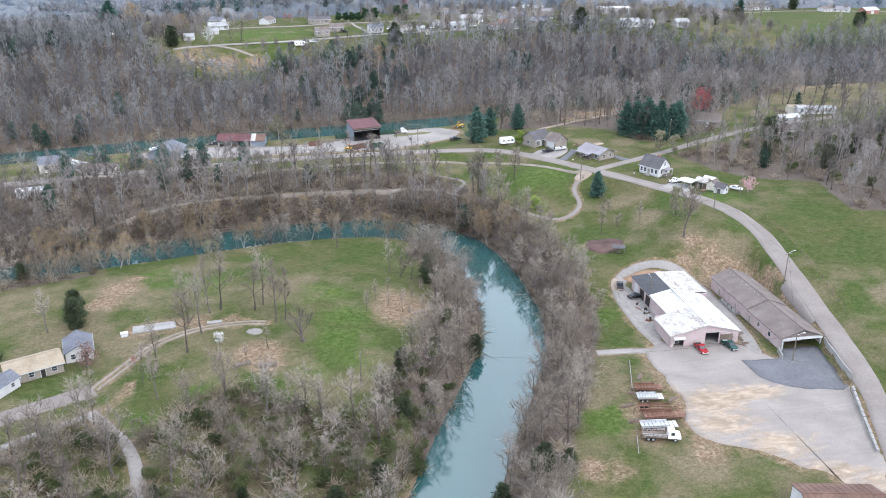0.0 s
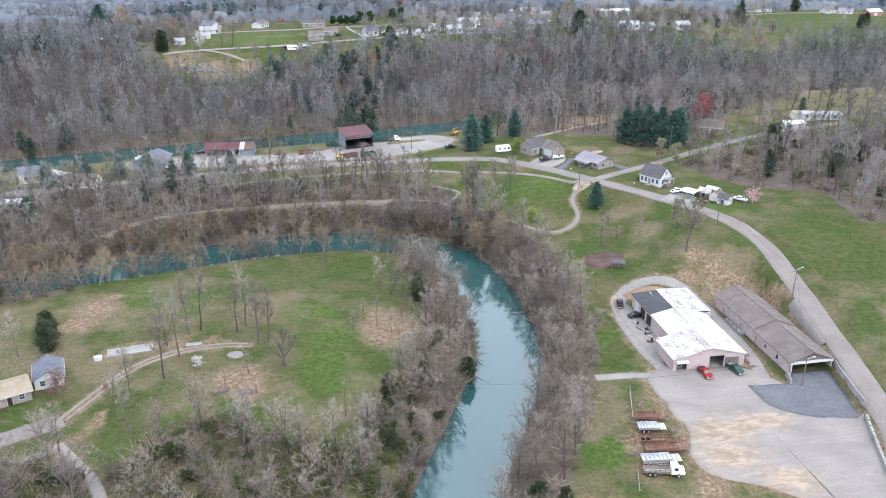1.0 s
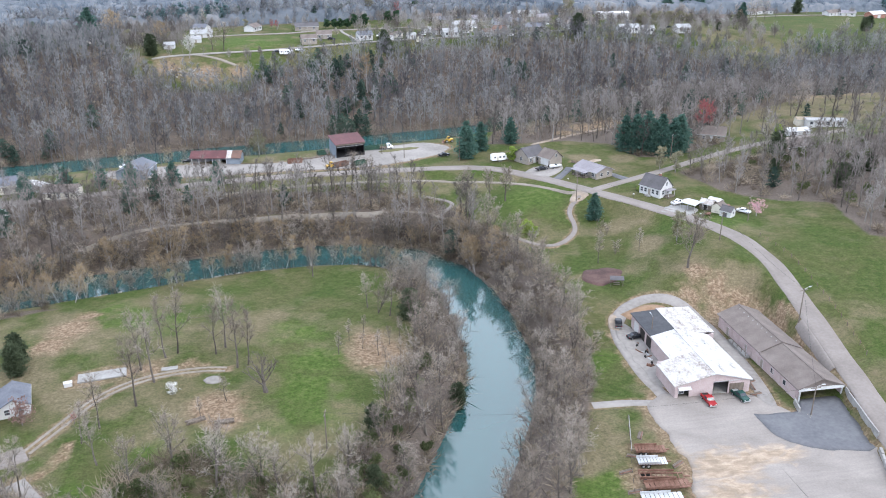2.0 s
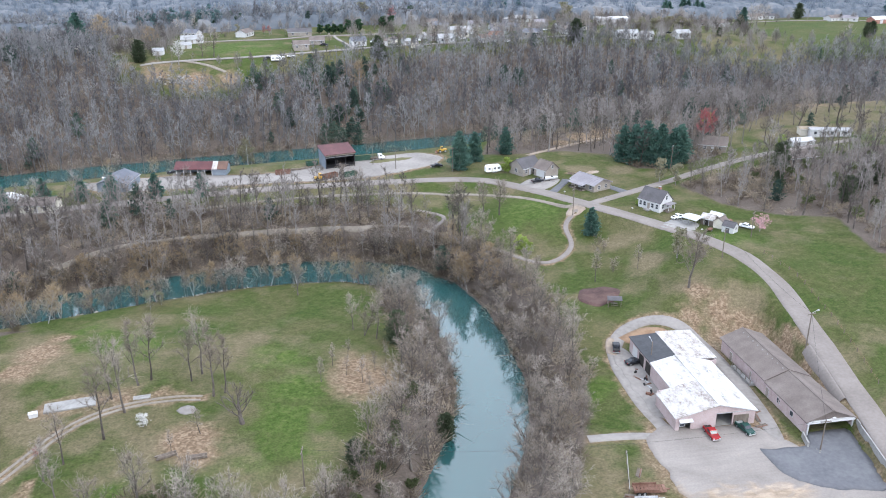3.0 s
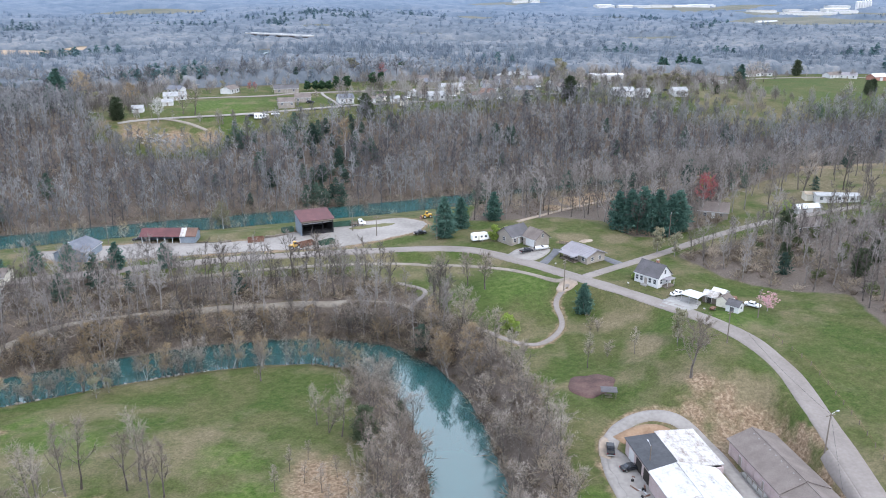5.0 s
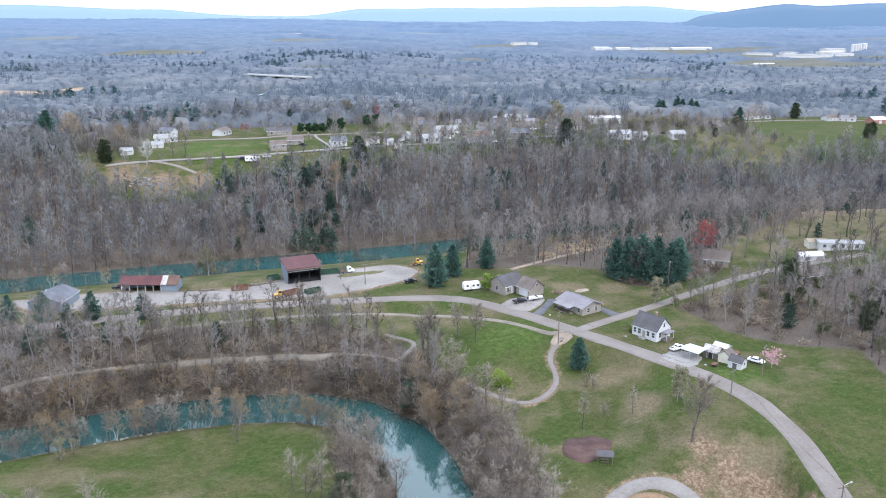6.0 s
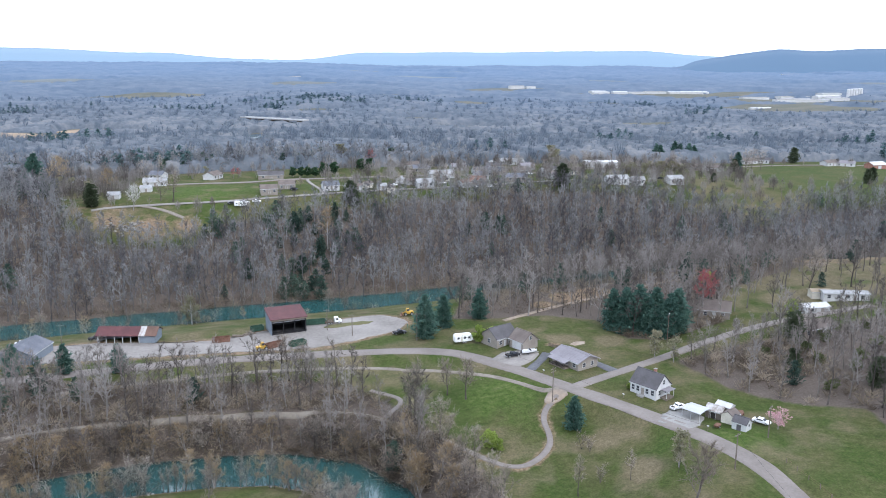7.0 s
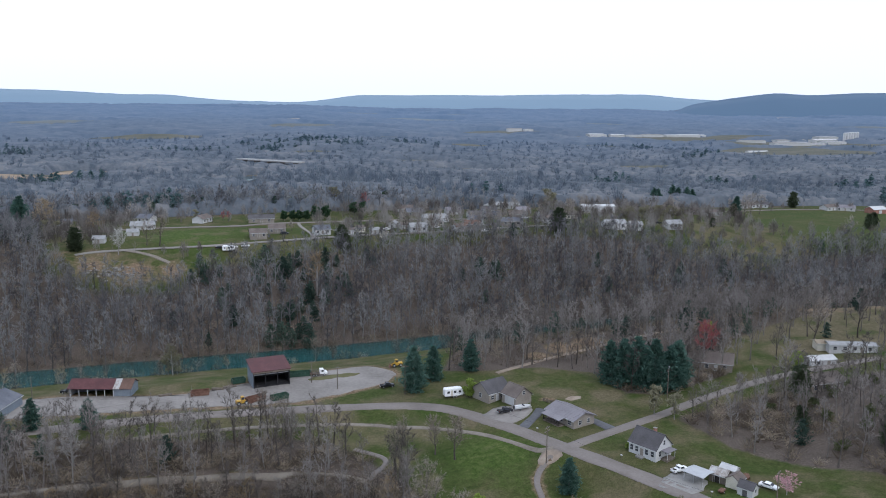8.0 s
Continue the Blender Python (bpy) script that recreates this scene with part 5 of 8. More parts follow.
def far_settlement():
    """Houses, roads and yards on the plateau beyond the bluff."""
    rng = np.random.default_rng(3)
    kinds = {"w": (WHITE, "white"), "c": (CREAM, "cream"), "t": (TAUPE, "taupe"), "b": (BRICK_RED, "red brick")}
    tops_ = {"g": (SHINGLE, "grey"), "d": (SHINGLE_DARK, "charcoal"), "p": (PALE_ROOF, "pale metal"), "l": (LILAC_ROOF, "pale metal"), "r": (BROWN_ROOF, "brown"), "s": (SLATE_ROOF, "blue-grey")}
    spots = [(-99.7, 600, 12, 11, "ws"), (-53, 608, -25, 9, "ws"), (-50, 577, 4, 13, "wp"), (-51.4, 555, 3, 6, "wp"), (-64.5, 534.6, 0, 6, "wp"), (-86.7, 571, 20, 7, "wg"), (-128, 583, 8, 11, "wg"), (-120, 577, -15, 7, "cd"), (-19, 595, 62, 10, "wg"), (16, 588, 2, 15, "td"), (16, 541, 8, 9, "tg"), (26, 552, -4, 9, "tg"),
             (50.4, 548, 10, 9, "ws"), (66, 548, 0, 5, "wg"), (80, 549, 10, 5, "wp"), (85, 545, 80, 5, "cg"), (93, 567, 70, 6, "wp"), (99, 563, 20, 6, "wg"), (106, 556, 5, 10, "wp"), (122, 591.5, 3, 16, "wp"), (113, 618, 0, 11, "ts"), (131, 559, 20, 7, "wr"), (140, 564, -10, 9, "tr"), (152, 610, 4, 11, "wd"), (163, 607, -3, 10, "ts"),
             (166, 574, 0, 13, "ts"), (174, 661, 2, 12, "wp"), (188, 661, 8, 13, "wp"), (195, 584, 12, 9, "wg"), (128, 664, 0, 13, "br"), (156, 664, 5, 10, "wg"), (180, 612, 0, 11, "tg"), (200, 612, 10, 10, "wd"), (215, 604, 0, 9, "cg"), (140, 628, 6, 10, "wl"), (166, 634, -4, 11, "td"), (190, 634, 0, 10, "wl"), (72, 553, 30, 5, "cg"), (108, 634, 0, 11, "wg"),
             (232, 571, 3, 14, "wp"), (246, 571, -6, 8, "wp"), (274, 577, 4, 10, "wp"), (310, 655, 0, 10, "cg"), (326, 652, 10, 9, "tg"), (340, 651, 0, 13, "wg"), (397, 701, 15, 14, "wg"), (412, 704, -30, 10, "wd"), (464, 690, 18, 15, "wg"), (476, 688, -25, 15, "wl"), (120, 576, 10, 8, "cp"), (146, 583, 0, 9, "ws")]
    for x, y, a, size, look_ in spots:
        (w, wall_word), (r, roof_word) = kinds[look_[0]], tops_[look_[1]]
        ob = house("house", f"{wall_word} house with a {roof_word} gable roof on the plateau", x, y, a, size, min(7.5, 0.72 * size + 0.8), 2.7 if size > 7 else 2.3, 0.21 * min(size, 9), w, r,
                   [("f", -size * 0.3, 1.2, 1.2, 0.9), ("f", size * 0.3, 1.2, 1.2, 0.9)] if size > 7 else [], [("f", 0, 1.0, 2.0, TAUPE)], 0.4)
        ob["group"] = "plateau houses"
    # cars and vans parked among the plateau houses
    for x, y, a in ((4, 525, 6), (10, 526.5, 4), (-3, 524, 10), (110, 564, 40), (118, 562, 10), (138, 555, 80), (146, 556, 20), (172, 581, 0), (156, 600, 30), (88, 556, 0), (60, 553, 60), (128, 585, 10), (184, 604, 0), (262, 583, 20), (268, 585, 10), (30, 546, 0)):
        if rng.random() < 0.65:
            sedan("white car parked among the plateau houses", x, y, a, WHITE_PAINT)
        else:
            sedan("dark car parked among the plateau houses", x, y, a, BLACK_PAINT)
    camper("long white camper at the edge of the plateau", 1.8, 521.5, 2)
    house("hall", "long white flat-roofed hall on the plateau", 250, 650, -8, 24, 12, 4, 0.8, WHITE, WHITE, [("f", u, 1.5, 1.3, 1.2) for u in (-9, -4, 4, 9)], [], 0.3, category="building")
    house("barn", "white-fronted barn with a red roof", 494, 674, 10, 14, 9, 3.5, 2.0, BRICK_RED, WHITE, [], [("f", 0, 3, 2.6, WHITE)], 0.4, category="barn")
    # works and roofs on the far plain
    for x, y, l, d, h in ((935, 2340, 40, 30, 6), (985, 2346, 50, 30, 5), (1045, 2350, 60, 30, 6), (1110, 2356, 50, 28, 5), (1165, 2362, 60, 30, 6), (1205, 2380, 34, 26, 5), (853, 2290, 44, 30, 8), (836, 2260, 20, 20, 5), (880, 2310, 24, 20, 5), (1180, 1900, 60, 24, 5), (1240, 1930, 50, 26, 6), (1300, 1960, 70, 26, 5), (1370, 1990, 60, 30, 7), (1290, 2040, 80, 26, 5), (1400, 2070, 70, 26, 6),
                          (1200, 2080, 70, 24, 5), (1340, 2130, 90, 26, 5), (1460, 2150, 60, 30, 6), (690, 2550, 44, 22, 7), (730, 2535, 26, 18, 5), (490, 3040, 40, 20, 7), (290, 3090, 50, 20, 7), (30, 3010, 40, 20, 7), (1090, 3290, 90, 24, 8), (2200, 3500, 110, 30, 9), (1030, 1760, 50, 14, 2)):
        house("warehouse", "long pale warehouse roof on the far plain", x, y, rng.uniform(-8, 8), l, d, h, 1.5, WHITE, (WHITE, PALE_ROOF, CONCRETE)[rng.integers(3)], [], [], 0.5, category="warehouse")["group"] = "far warehouses"
    for i in range(6):
        v = bmesh.new()
        x, y = 1440 + i * 9.5, 2040 + i * 3
        ob = base("silo", x, y)
        rod(v, (0, 0, -3), (0, 0, 22), 4.0, None, 12)
        rod(v, (0, 0, 22), (0, 0, 24), 4.0, 1.0, 12)
        part("tank", v, WHITE, ob)
        tagged(ob, "tall white silo of a distant works", "silo", "far silos")


def far_bridge():
    ob = base("bridge", 3, 1175, -42, 26)
    part("deck", boxed(-55, 55, -5, 5, 6.0, 6.9), CONCRETE, ob)
    for s in (-5, 4.6):
        part("parapet", boxed(-55, 55, s, s + 0.4, 6.9, 7.8), WHITE, ob)
    for px in (-44, -22, 0, 22, 44):
        part("pier", boxed(px - 1, px + 1, -4, 4, -30, 6.0), SHINGLE, ob)
    tagged(ob, "distant pale concrete road bridge", "bridge")


far_bridge()


# ---- vehicles ----
def wheel_set(ob, xs, half, r, width=0.24):
    for x in xs:
        for s in (-1, 1):
            bm = bmesh.new()
            rod(bm, (x, s * half, r), (x, s * (half - width), r), r, None, 14)
            w = part("wheel", bm, RUBBER, ob)
            bm = bmesh.new()
            rod(bm, (x, s * (half + 0.012), r), (x, s * (half - 0.05), r), r * 0.58, None, 10)
            part("rim", bm, STEEL, w)


def lights_of(ob, front, back, half, z):
    for s in (-1, 1):
        part("headlight", boxed(front - 0.03, front + 0.03, s * half * 0.72 - 0.16, s * half * 0.72 + 0.16, z, z + 0.16), WHITE, ob)
        part("tail_light", boxed(back - 0.03, back + 0.03, s * half * 0.82 - 0.1, s * half * 0.82 + 0.1, z, z + 0.26), RED_PAINT, ob)


def pickup(label, x, y, turn, paint, cap=None, z=None):
    """A pickup that faces its own +x."""
    ob = base("pickup", x, y, turn, (float(height(x, y)) + 0.12) if z is None else z)
    half = 0.95
    bm = prism(bmesh.new(), [(-2.7, 0.45), (2.7, 0.45), (2.72, 0.8), (2.6, 1.05), (1.25, 1.15), (0.95, 1.15), (-0.6, 1.15), (-2.7, 1.12)], -half, half)
    bmesh.ops.bevel(bm, geom=bm.edges[:], offset=0.06, segments=1, affect="EDGES")
    body = part("body", bm, paint, ob)
    bm = prism(bmesh.new(), [(1.3, 1.12), (0.65, 1.78), (-0.6, 1.8), (-0.75, 1.12)], -half + 0.08, half - 0.08)
    bmesh.ops.bevel(bm, geom=bm.edges[:], offset=0.05, segments=1, affect="EDGES")
    cab = part("cab", bm, paint, ob)
    part("windscreen", prism(bmesh.new(), [(1.22, 1.22), (0.72, 1.72), (0.75, 1.75), (1.27, 1.24)], -0.75, 0.75), PANE, cab)
    part("rear_window", boxed(-0.72, -0.66, -0.65, 0.65, 1.25, 1.68), PANE, cab)
    for s in (-1, 1):
        part("side_window", prism(bmesh.new(), [(1.02, 1.2), (0.6, 1.68), (-0.5, 1.7), (-0.55, 1.2)], s * (half - 0.06) - 0.02, s * (half - 0.06)), PANE, cab)
    part("bed_floor", boxed(-2.6, -0.85, -0.72, 0.72, 1.1, 1.135), DARK if cap is None else cap, ob, "dark open load bed" if cap is None else "")
    part("bumper", boxed(2.66, 2.82, -0.9, 0.9, 0.45, 0.65), STEEL, ob)
    part("bumper", boxed(-2.84, -2.68, -0.9, 0.9, 0.45, 0.65), STEEL, ob)
    wheel_set(ob, (1.75, -1.7), half + 0.01, 0.38)
    lights_of(ob, 2.7, -2.69, half, 0.75)
    ob.scale = (0.88, 0.92, 0.92)
    return tagged(ob, label, "pickup truck")


def sedan(label, x, y, turn, paint):
    ob = base("car", x, y, turn, float(height(x, y)) + 0.12)
    half = 0.88
    bm = prism(bmesh.new(), [(-2.3, 0.35), (2.3, 0.35), (2.33, 0.6), (2.15, 0.82), (1.1, 0.95), (-1.5, 0.98), (-2.28, 0.9)], -half, half)
    bmesh.ops.bevel(bm, geom=bm.edges[:], offset=0.08, segments=1, affect="EDGES")
    part("body", bm, paint, ob)
    bm = prism(bmesh.new(), [(1.15, 0.93), (0.45, 1.4), (-0.85, 1.42), (-1.65, 0.95)], -half + 0.12, half - 0.12)
    bmesh.ops.bevel(bm, geom=bm.edges[:], offset=0.06, segments=1, affect="EDGES")
    cab = part("cab", bm, paint, ob)
    part("windscreen", prism(bmesh.new(), [(1.08, 1.0), (0.5, 1.37), (0.53, 1.4), (1.13, 1.02)], -0.66, 0.66), PANE, cab)
    part("rear_window", prism(bmesh.new(), [(-1.55, 1.03), (-0.92, 1.4), (-0.96, 1.43), (-1.6, 1.05)], -0.64, 0.64), PANE, cab)
    for s in (-1, 1):
        part("side_window", prism(bmesh.new(), [(0.85, 1.0), (0.4, 1.34), (-0.8, 1.36), (-1.25, 1.0)], s * (half - 0.1) - 0.02, s * (half - 0.1)), PANE, cab)
    wheel_set(ob, (1.4, -1.4), half + 0.01, 0.33, 0.2)
    lights_of(ob, 2.31, -2.29, half, 0.62)
    return tagged(ob, label, "car")


def flatbed(label, x, y, turn, paint, length=7.5, load=None):
    """A truck with a cab and an open rack body."""
    ob = base("flatbed_truck", x, y, turn, float(height(x, y)) + 0.05)
    h = length / 2
    for s in (-0.45, 0.45):
        part("chassis_beam", boxed(-h, h - 0.4, s - 0.08, s + 0.08, 0.65, 0.9), RUST, ob)
    bm = prism(bmesh.new(), [(h - 2.6, 0.7), (h, 0.7), (h, 1.4), (h - 0.9, 1.55), (h - 1.25, 2.4), (h - 2.6, 2.45)], -1.05, 1.05)
    bmesh.ops.bevel(bm, geom=bm.edges[:], offset=0.06, segments=1, affect="EDGES")
    cab = part("cab", bm, paint, ob)
    part("windscreen", prism(bmesh.new(), [(h - 0.9, 1.62), (h - 1.2, 2.32), (h - 1.16, 2.34), (h - 0.84, 1.64)], -0.85, 0.85), PANE, cab)
    for s in (-1, 1):
        part("side_window", boxed(h - 2.1, h - 1.35, s * 1.06 - 0.02, s * 1.06, 1.6, 2.25), PANE, cab)
    part("deck", boxed(-h, h - 2.75, -1.15, 1.15, 0.92, 1.08), TIMBER, ob, "worn timber load deck")
    for i in range(6):
        xx = -h + 0.1 + i * (length - 3) / 5
        for s in (-1, 1):
            part("stake", boxed(xx, xx + 0.1, s * 1.12 - 0.04, s * 1.12 + 0.04, 1.08, 1.85), RUST, ob)
    for s in (-1, 1):
        for zz in (1.4, 1.75):
            part("side_rail", boxed(-h, h - 2.75, s * 1.12 - 0.03, s * 1.12 + 0.03, zz, zz + 0.12), load or RUST, ob)
    wheel_set(ob, (h - 1.1, -h + 1.2, -h + 2.2), 1.1, 0.46, 0.3)
    lights_of(ob, h + 0.01, -h, 1.0, 0.95)
    return tagged(ob, label, "truck")


def trailer(label, x, y, turn, material, length=8.0, name="flat_trailer", deck=True, cross=9):
    ob = base(name, x, y, turn, float(height(x, y)) + 0.05)
    h = length / 2
    for s in (-0.9, 0.9):
        part("frame_beam", boxed(-h, h, s - 0.1, s + 0.1, 0.7, 0.95), RUST, ob)
    for i in range(cross):
        xx = -h + 0.05 + i * (length - 0.25) / (cross - 1)
        part("cross_beam" if not deck else "deck_board", boxed(xx, xx + (0.15 if not deck else length / cross - 0.06), -1.15, 1.15, 0.952, 1.05), material, ob)
    part("drawbar", boxed(h, h + 1.2, -0.1, 0.1, 0.7, 0.9), RUST, ob)
    for s in (-1, 1):
        part("side_rack", boxed(-h, h * 0.6, s * 1.1 - 0.05, s * 1.1 + 0.05, 1.05, 1.5), material, ob)
    wheel_set(ob, (-h + 1.0, -h + 2.0), 1.12, 0.45, 0.3)
    return tagged(ob, label, "trailer")


def dumpster(label, x, y, turn, material, length=6.0, z=None):
    ob = base("dumpster", x, y, turn, z)
    h = length / 2
    bm = prism(bmesh.new(), [(-h, 0.2), (h - 0.3, 0.2), (h, 1.7), (h - 0.12, 1.7), (h - 0.4, 0.35), (-h + 0.12, 0.35), (-h + 0.12, 1.7), (-h, 1.7)], -1.2, 1.2)
    part("floor_pan", bm, material, ob)
    for s in (-1, 1):
        part("side_wall", prism(bmesh.new(), [(-h, 0.2), (h - 0.3, 0.2), (h, 1.7), (-h, 1.7)], s * 1.2 - 0.05, s * 1.2 + 0.05), material, ob)
        for i in range(6):
            part("rib", boxed(-h + 0.4 + i * (length - 1.2) / 5, -h + 0.55 + i * (length - 1.2) / 5, s * 1.28 - 0.04, s * 1.28 + 0.04, 0.25, 1.65), material, ob)
    for i in (-1, 1):
        part("skid", boxed(-h, h - 0.4, i * 0.8 - 0.1, i * 0.8 + 0.1, -0.05, 0.2), RUST, ob)
    return tagged(ob, label, "dumpster")


def loader(label, x, y, turn):
    ob = base("wheel_loader", x, y, turn)
    part("body", prism(bmesh.new(), [(-2, 0.7), (0.6, 0.7), (0.6, 1.4), (-0.4, 1.5), (-2, 1.6)], -0.75, 0.75), YELLOW_PAINT, ob)
    c = part("cab", boxed(-0.4, 0.6, -0.65, 0.65, 1.5, 2.7, 0.08), YELLOW_PAINT, ob)
    part("cab_window", boxed(-0.36, 0.56, -0.68, 0.68, 1.8, 2.5, 0.02), PANE, c)
    for s in (-1, 1):
        part("lift_arm", prism(bmesh.new(), [(0.2, 1.4), (2.2, 0.5), (2.3, 0.7), (0.3, 1.65)], s * 0.55 - 0.08, s * 0.55 + 0.08), YELLOW_PAINT, ob)
    part("bucket", prism(bmesh.new(), [(2.2, 0.2), (3.0, 0.15), (2.5, 0.4), (2.4, 1.1), (2.2, 1.1)], -1.1, 1.1), RUST, ob)
    wheel_set(ob, (1.1, -1.3), 1.0, 0.65, 0.45)
    return tagged(ob, label, "loader")


def boat(label, x, y, turn):
    ob = base("boat", x, y, turn)
    bm = bmesh.new()
    rings = []
    for u, w, k in ((-2.6, 0.95, 0.55), (-1, 1.05, 0.5), (0.8, 0.95, 0.5), (2.0, 0.55, 0.6), (2.8, 0.05, 0.9)):
        rings.append([bm.verts.new(p) for p in ((u, -w, 1.35), (u, -w * 0.75, 0.75), (u, 0, k), (u, w * 0.75, 0.75), (u, w, 1.35))])
    for a, b in zip(rings, rings[1:]):
        for i in range(4):
            bm.faces.new((a[i], a[i + 1], b[i + 1], b[i]))
    bm.faces.new(rings[0])
    part("hull", bm, WHITE_PAINT, ob)
    part("deck", prism(bmesh.new(), [(-2.5, 1.2), (2.4, 1.25), (2.4, 1.3), (-2.5, 1.25)], -0.8, 0.8), WHITE, ob)
    part("windshield", prism(bmesh.new(), [(0.2, 1.3), (0.6, 1.3), (0.3, 1.75), (0.22, 1.75)], -0.7, 0.7), PANE, ob)
    part("outboard_motor", boxed(-3.0, -2.6, -0.22, 0.22, 0.7, 1.7, 0.05), BLACK, ob)
    part("trailer_frame", boxed(-2.4, 3.4, -0.1, 0.1, 0.4, 0.52), STEEL, ob)
    wheel_set(ob, (-0.9,), 1.0, 0.34, 0.2)
    return tagged(ob, label, "boat")


def camper(label, x, y, turn):
    ob = base("camper_trailer", x, y, turn)
    bm = prism(bmesh.new(), [(-3.2, 0.6), (2.6, 0.6), (3.2, 1.2), (3.0, 2.6), (2.4, 3.0), (-2.8, 3.0), (-3.2, 2.6)], -1.2, 1.2)
    bmesh.ops.bevel(bm, geom=bm.edges[:], offset=0.12, segments=2, affect="EDGES")
    b = part("body", bm, WHITE_PAINT, ob)
    for u in (-2.0, 0.2, 1.8):
        part("window", boxed(u - 0.4, u + 0.4, -1.23, -1.19, 1.6, 2.3), PANE, b)
    part("door", boxed(-1.2, -0.5, -1.23, -1.19, 0.7, 2.5), CREAM, b)
    part("drawbar", boxed(3.1, 4.2, -0.1, 0.1, 0.5, 0.62), STEEL, ob)
    wheel_set(ob, (-0.3, 0.6), 1.15, 0.36, 0.25)
    return tagged(ob, label, "camper")


far_settlement()
pickup("bright red pickup parked at the workshop door", 93.8, 167.2, -90, RED_PAINT)
pickup("dark green pickup with a toolbox bed", 101.6, 167.6, -80, GREEN_PAINT, STEEL)
pickup("black pickup on the loop drive", 87.6, 206, 72, BLACK_PAINT)
sedan("dark sedan parked beside the workshop", 89.4, 198.6, 8, BLACK_PAINT)
pickup("white pickup beside the carport", 132.6, 270.4, 18, WHITE_PAINT, DARK)
sedan("white car parked behind the garden sheds", 150, 258, -50, WHITE_PAINT)
pickup("dark pickup towing a boat on the drive", 98.2, 316.6, 15, BLACK_PAINT)
boat("white motor boat on its trailer", 103.8, 317.4, 12)
camper("white travel trailer under the trees", 85.6, 334.4, 8)
flatbed("white-cabbed flatbed truck with long racks", 68.8, 134, -14, WHITE_PAINT, 7.8, STEEL)
trailer("pale steel rack trailer with clutter", 69.6, 137.6, -6, STEEL, 7.2)
trailer("rust-brown flat trailer with racks", 72, 140.8, -4, RUST, 8.0)
trailer("bare rusty trailer frame with wheels", 72.4, 143.6, -10, RUST, 8.6, deck=False)
trailer("short trailer loaded with pale steel", 72.2, 148.2, -8, STEEL, 5.4)
trailer("rust-brown trailer under a white roof sheet", 73.4, 152, -8, RUST, 5.8)
dumpster("rust-red open dumpster in the lot", 23, 343.4, 30, RUST, 6.2)
dumpster("dark green open dumpster in the lot", 30.6, 344, 26, GREEN_BIN, 5.6)
dumpster("long green container behind the pavilion", 37, 366, 8, GREEN_BIN, 8)
dumpster("green container beside the pavilion", 16.5, 362, 20, GREEN_BIN, 4.5)
dumpster("rusty scrap container on the gravel", 5, 351.6, 8, RUST, 6)
loader("yellow wheel loader in the gravel lot", 19, 341, 20)
loader("yellow loader parked under the trees", 71.5, 370, 190)
flatbed("white truck with a green body", 43.5, 365.6, 8, WHITE_PAINT, 6.0, GREEN_BIN)
pickup("dark pickup parked at the lot's edge", 66, 350.6, 10, BLACK_PAINT)
pickup("dark pickup at the open shed", -38, 362, 0, BLACK_PAINT)
sedan("white car by the river lawn", -65, 372, 20, WHITE_PAINT)


# ---- tubes for wires and branches ----
def tube(points, radii, sides):
    """Vertices and triangles of a tapered tube."""
    p = np.asarray(points, float)
    d = np.gradient(p, axis=0)
    d /= np.linalg.norm(d, axis=1)[:, None] + 1e-9
    a = np.cross(d, (0.31, 0.22, 0.9) if abs(d[0][2]) < 0.8 else (1.0, 0.1, 0.0))
    a /= np.linalg.norm(a, axis=1)[:, None] + 1e-9
    b = np.cross(d, a)
    ang = np.arange(sides) * 2 * np.pi / sides
    v = (p[:, None] + (a[:, None] * np.cos(ang)[None, :, None] + b[:, None] * np.sin(ang)[None, :, None]) * np.asarray(radii)[:, None, None]).reshape(-1, 3)
    f = []
    for r in range(len(p) - 1):
        for i in range(sides):
            j = (i + 1) % sides
            f += [(r * sides + i, r * sides + j, (r + 1) * sides + j), (r * sides + i, (r + 1) * sides + j, (r + 1) * sides + i)]
    return v, np.array(f)


# ---- poles, wires, walls, fences and yard clutter ----
def utility_pole(label, x, y, tall, turn=0.0, lamp=False, arms=1, z=None):
    ob = base("utility_pole", x, y, turn, z)
    bm = bmesh.new()
    rod(bm, (0, 0, -1), (0, 0, tall), 0.17, 0.11, 8)
    part("pole", bm, TIMBER, ob)
    for i in range(arms):
        a = part("crossarm", boxed(-1.2, 1.2, -0.07, 0.07, tall - 0.6 - i * 0.9, tall - 0.45 - i * 0.9), TIMBER, ob)
        for px in (-1.05, -0.4, 0.4, 1.05):
            bm = bmesh.new()
            rod(bm, (px, 0, tall - 0.45 - i * 0.9), (px, 0, tall - 0.25 - i * 0.9), 0.06, 0.04, 6)
            part("insulator", bm, CONCRETE, a)
    if lamp:
        bm = bmesh.new()
        rod(bm, (0, 0, tall - 0.2), (1.6, 0, tall + 0.25), 0.05, 0.04, 6)
        arm = part("lamp_arm", bm, STEEL, ob)
        part("lamp_head", boxed(1.4, 2.1, -0.14, 0.14, tall + 0.14, tall + 0.32, 0.03), STEEL, arm)
    return tagged(ob, label, "utility pole", "utility poles")


def wire(p, q, sag, label="thin dark overhead wire between poles"):
    """A hanging wire."""
    p, q = np.array(p, float), np.array(q, float)
    u = np.linspace(0, 1, 14)
    pts = p + (q - p) * u[:, None]
    pts[:, 2] -= sag * 4 * u * (1 - u)
    v, f = tube(pts, np.full(14, 0.022), 3)
    tagged(sheet("wire", v, f, BLACK), label, "wire", "overhead wires")


def tops(x, y, tall, drop=0.3):
    return (x, y, float(height(x, y)) + tall - drop)


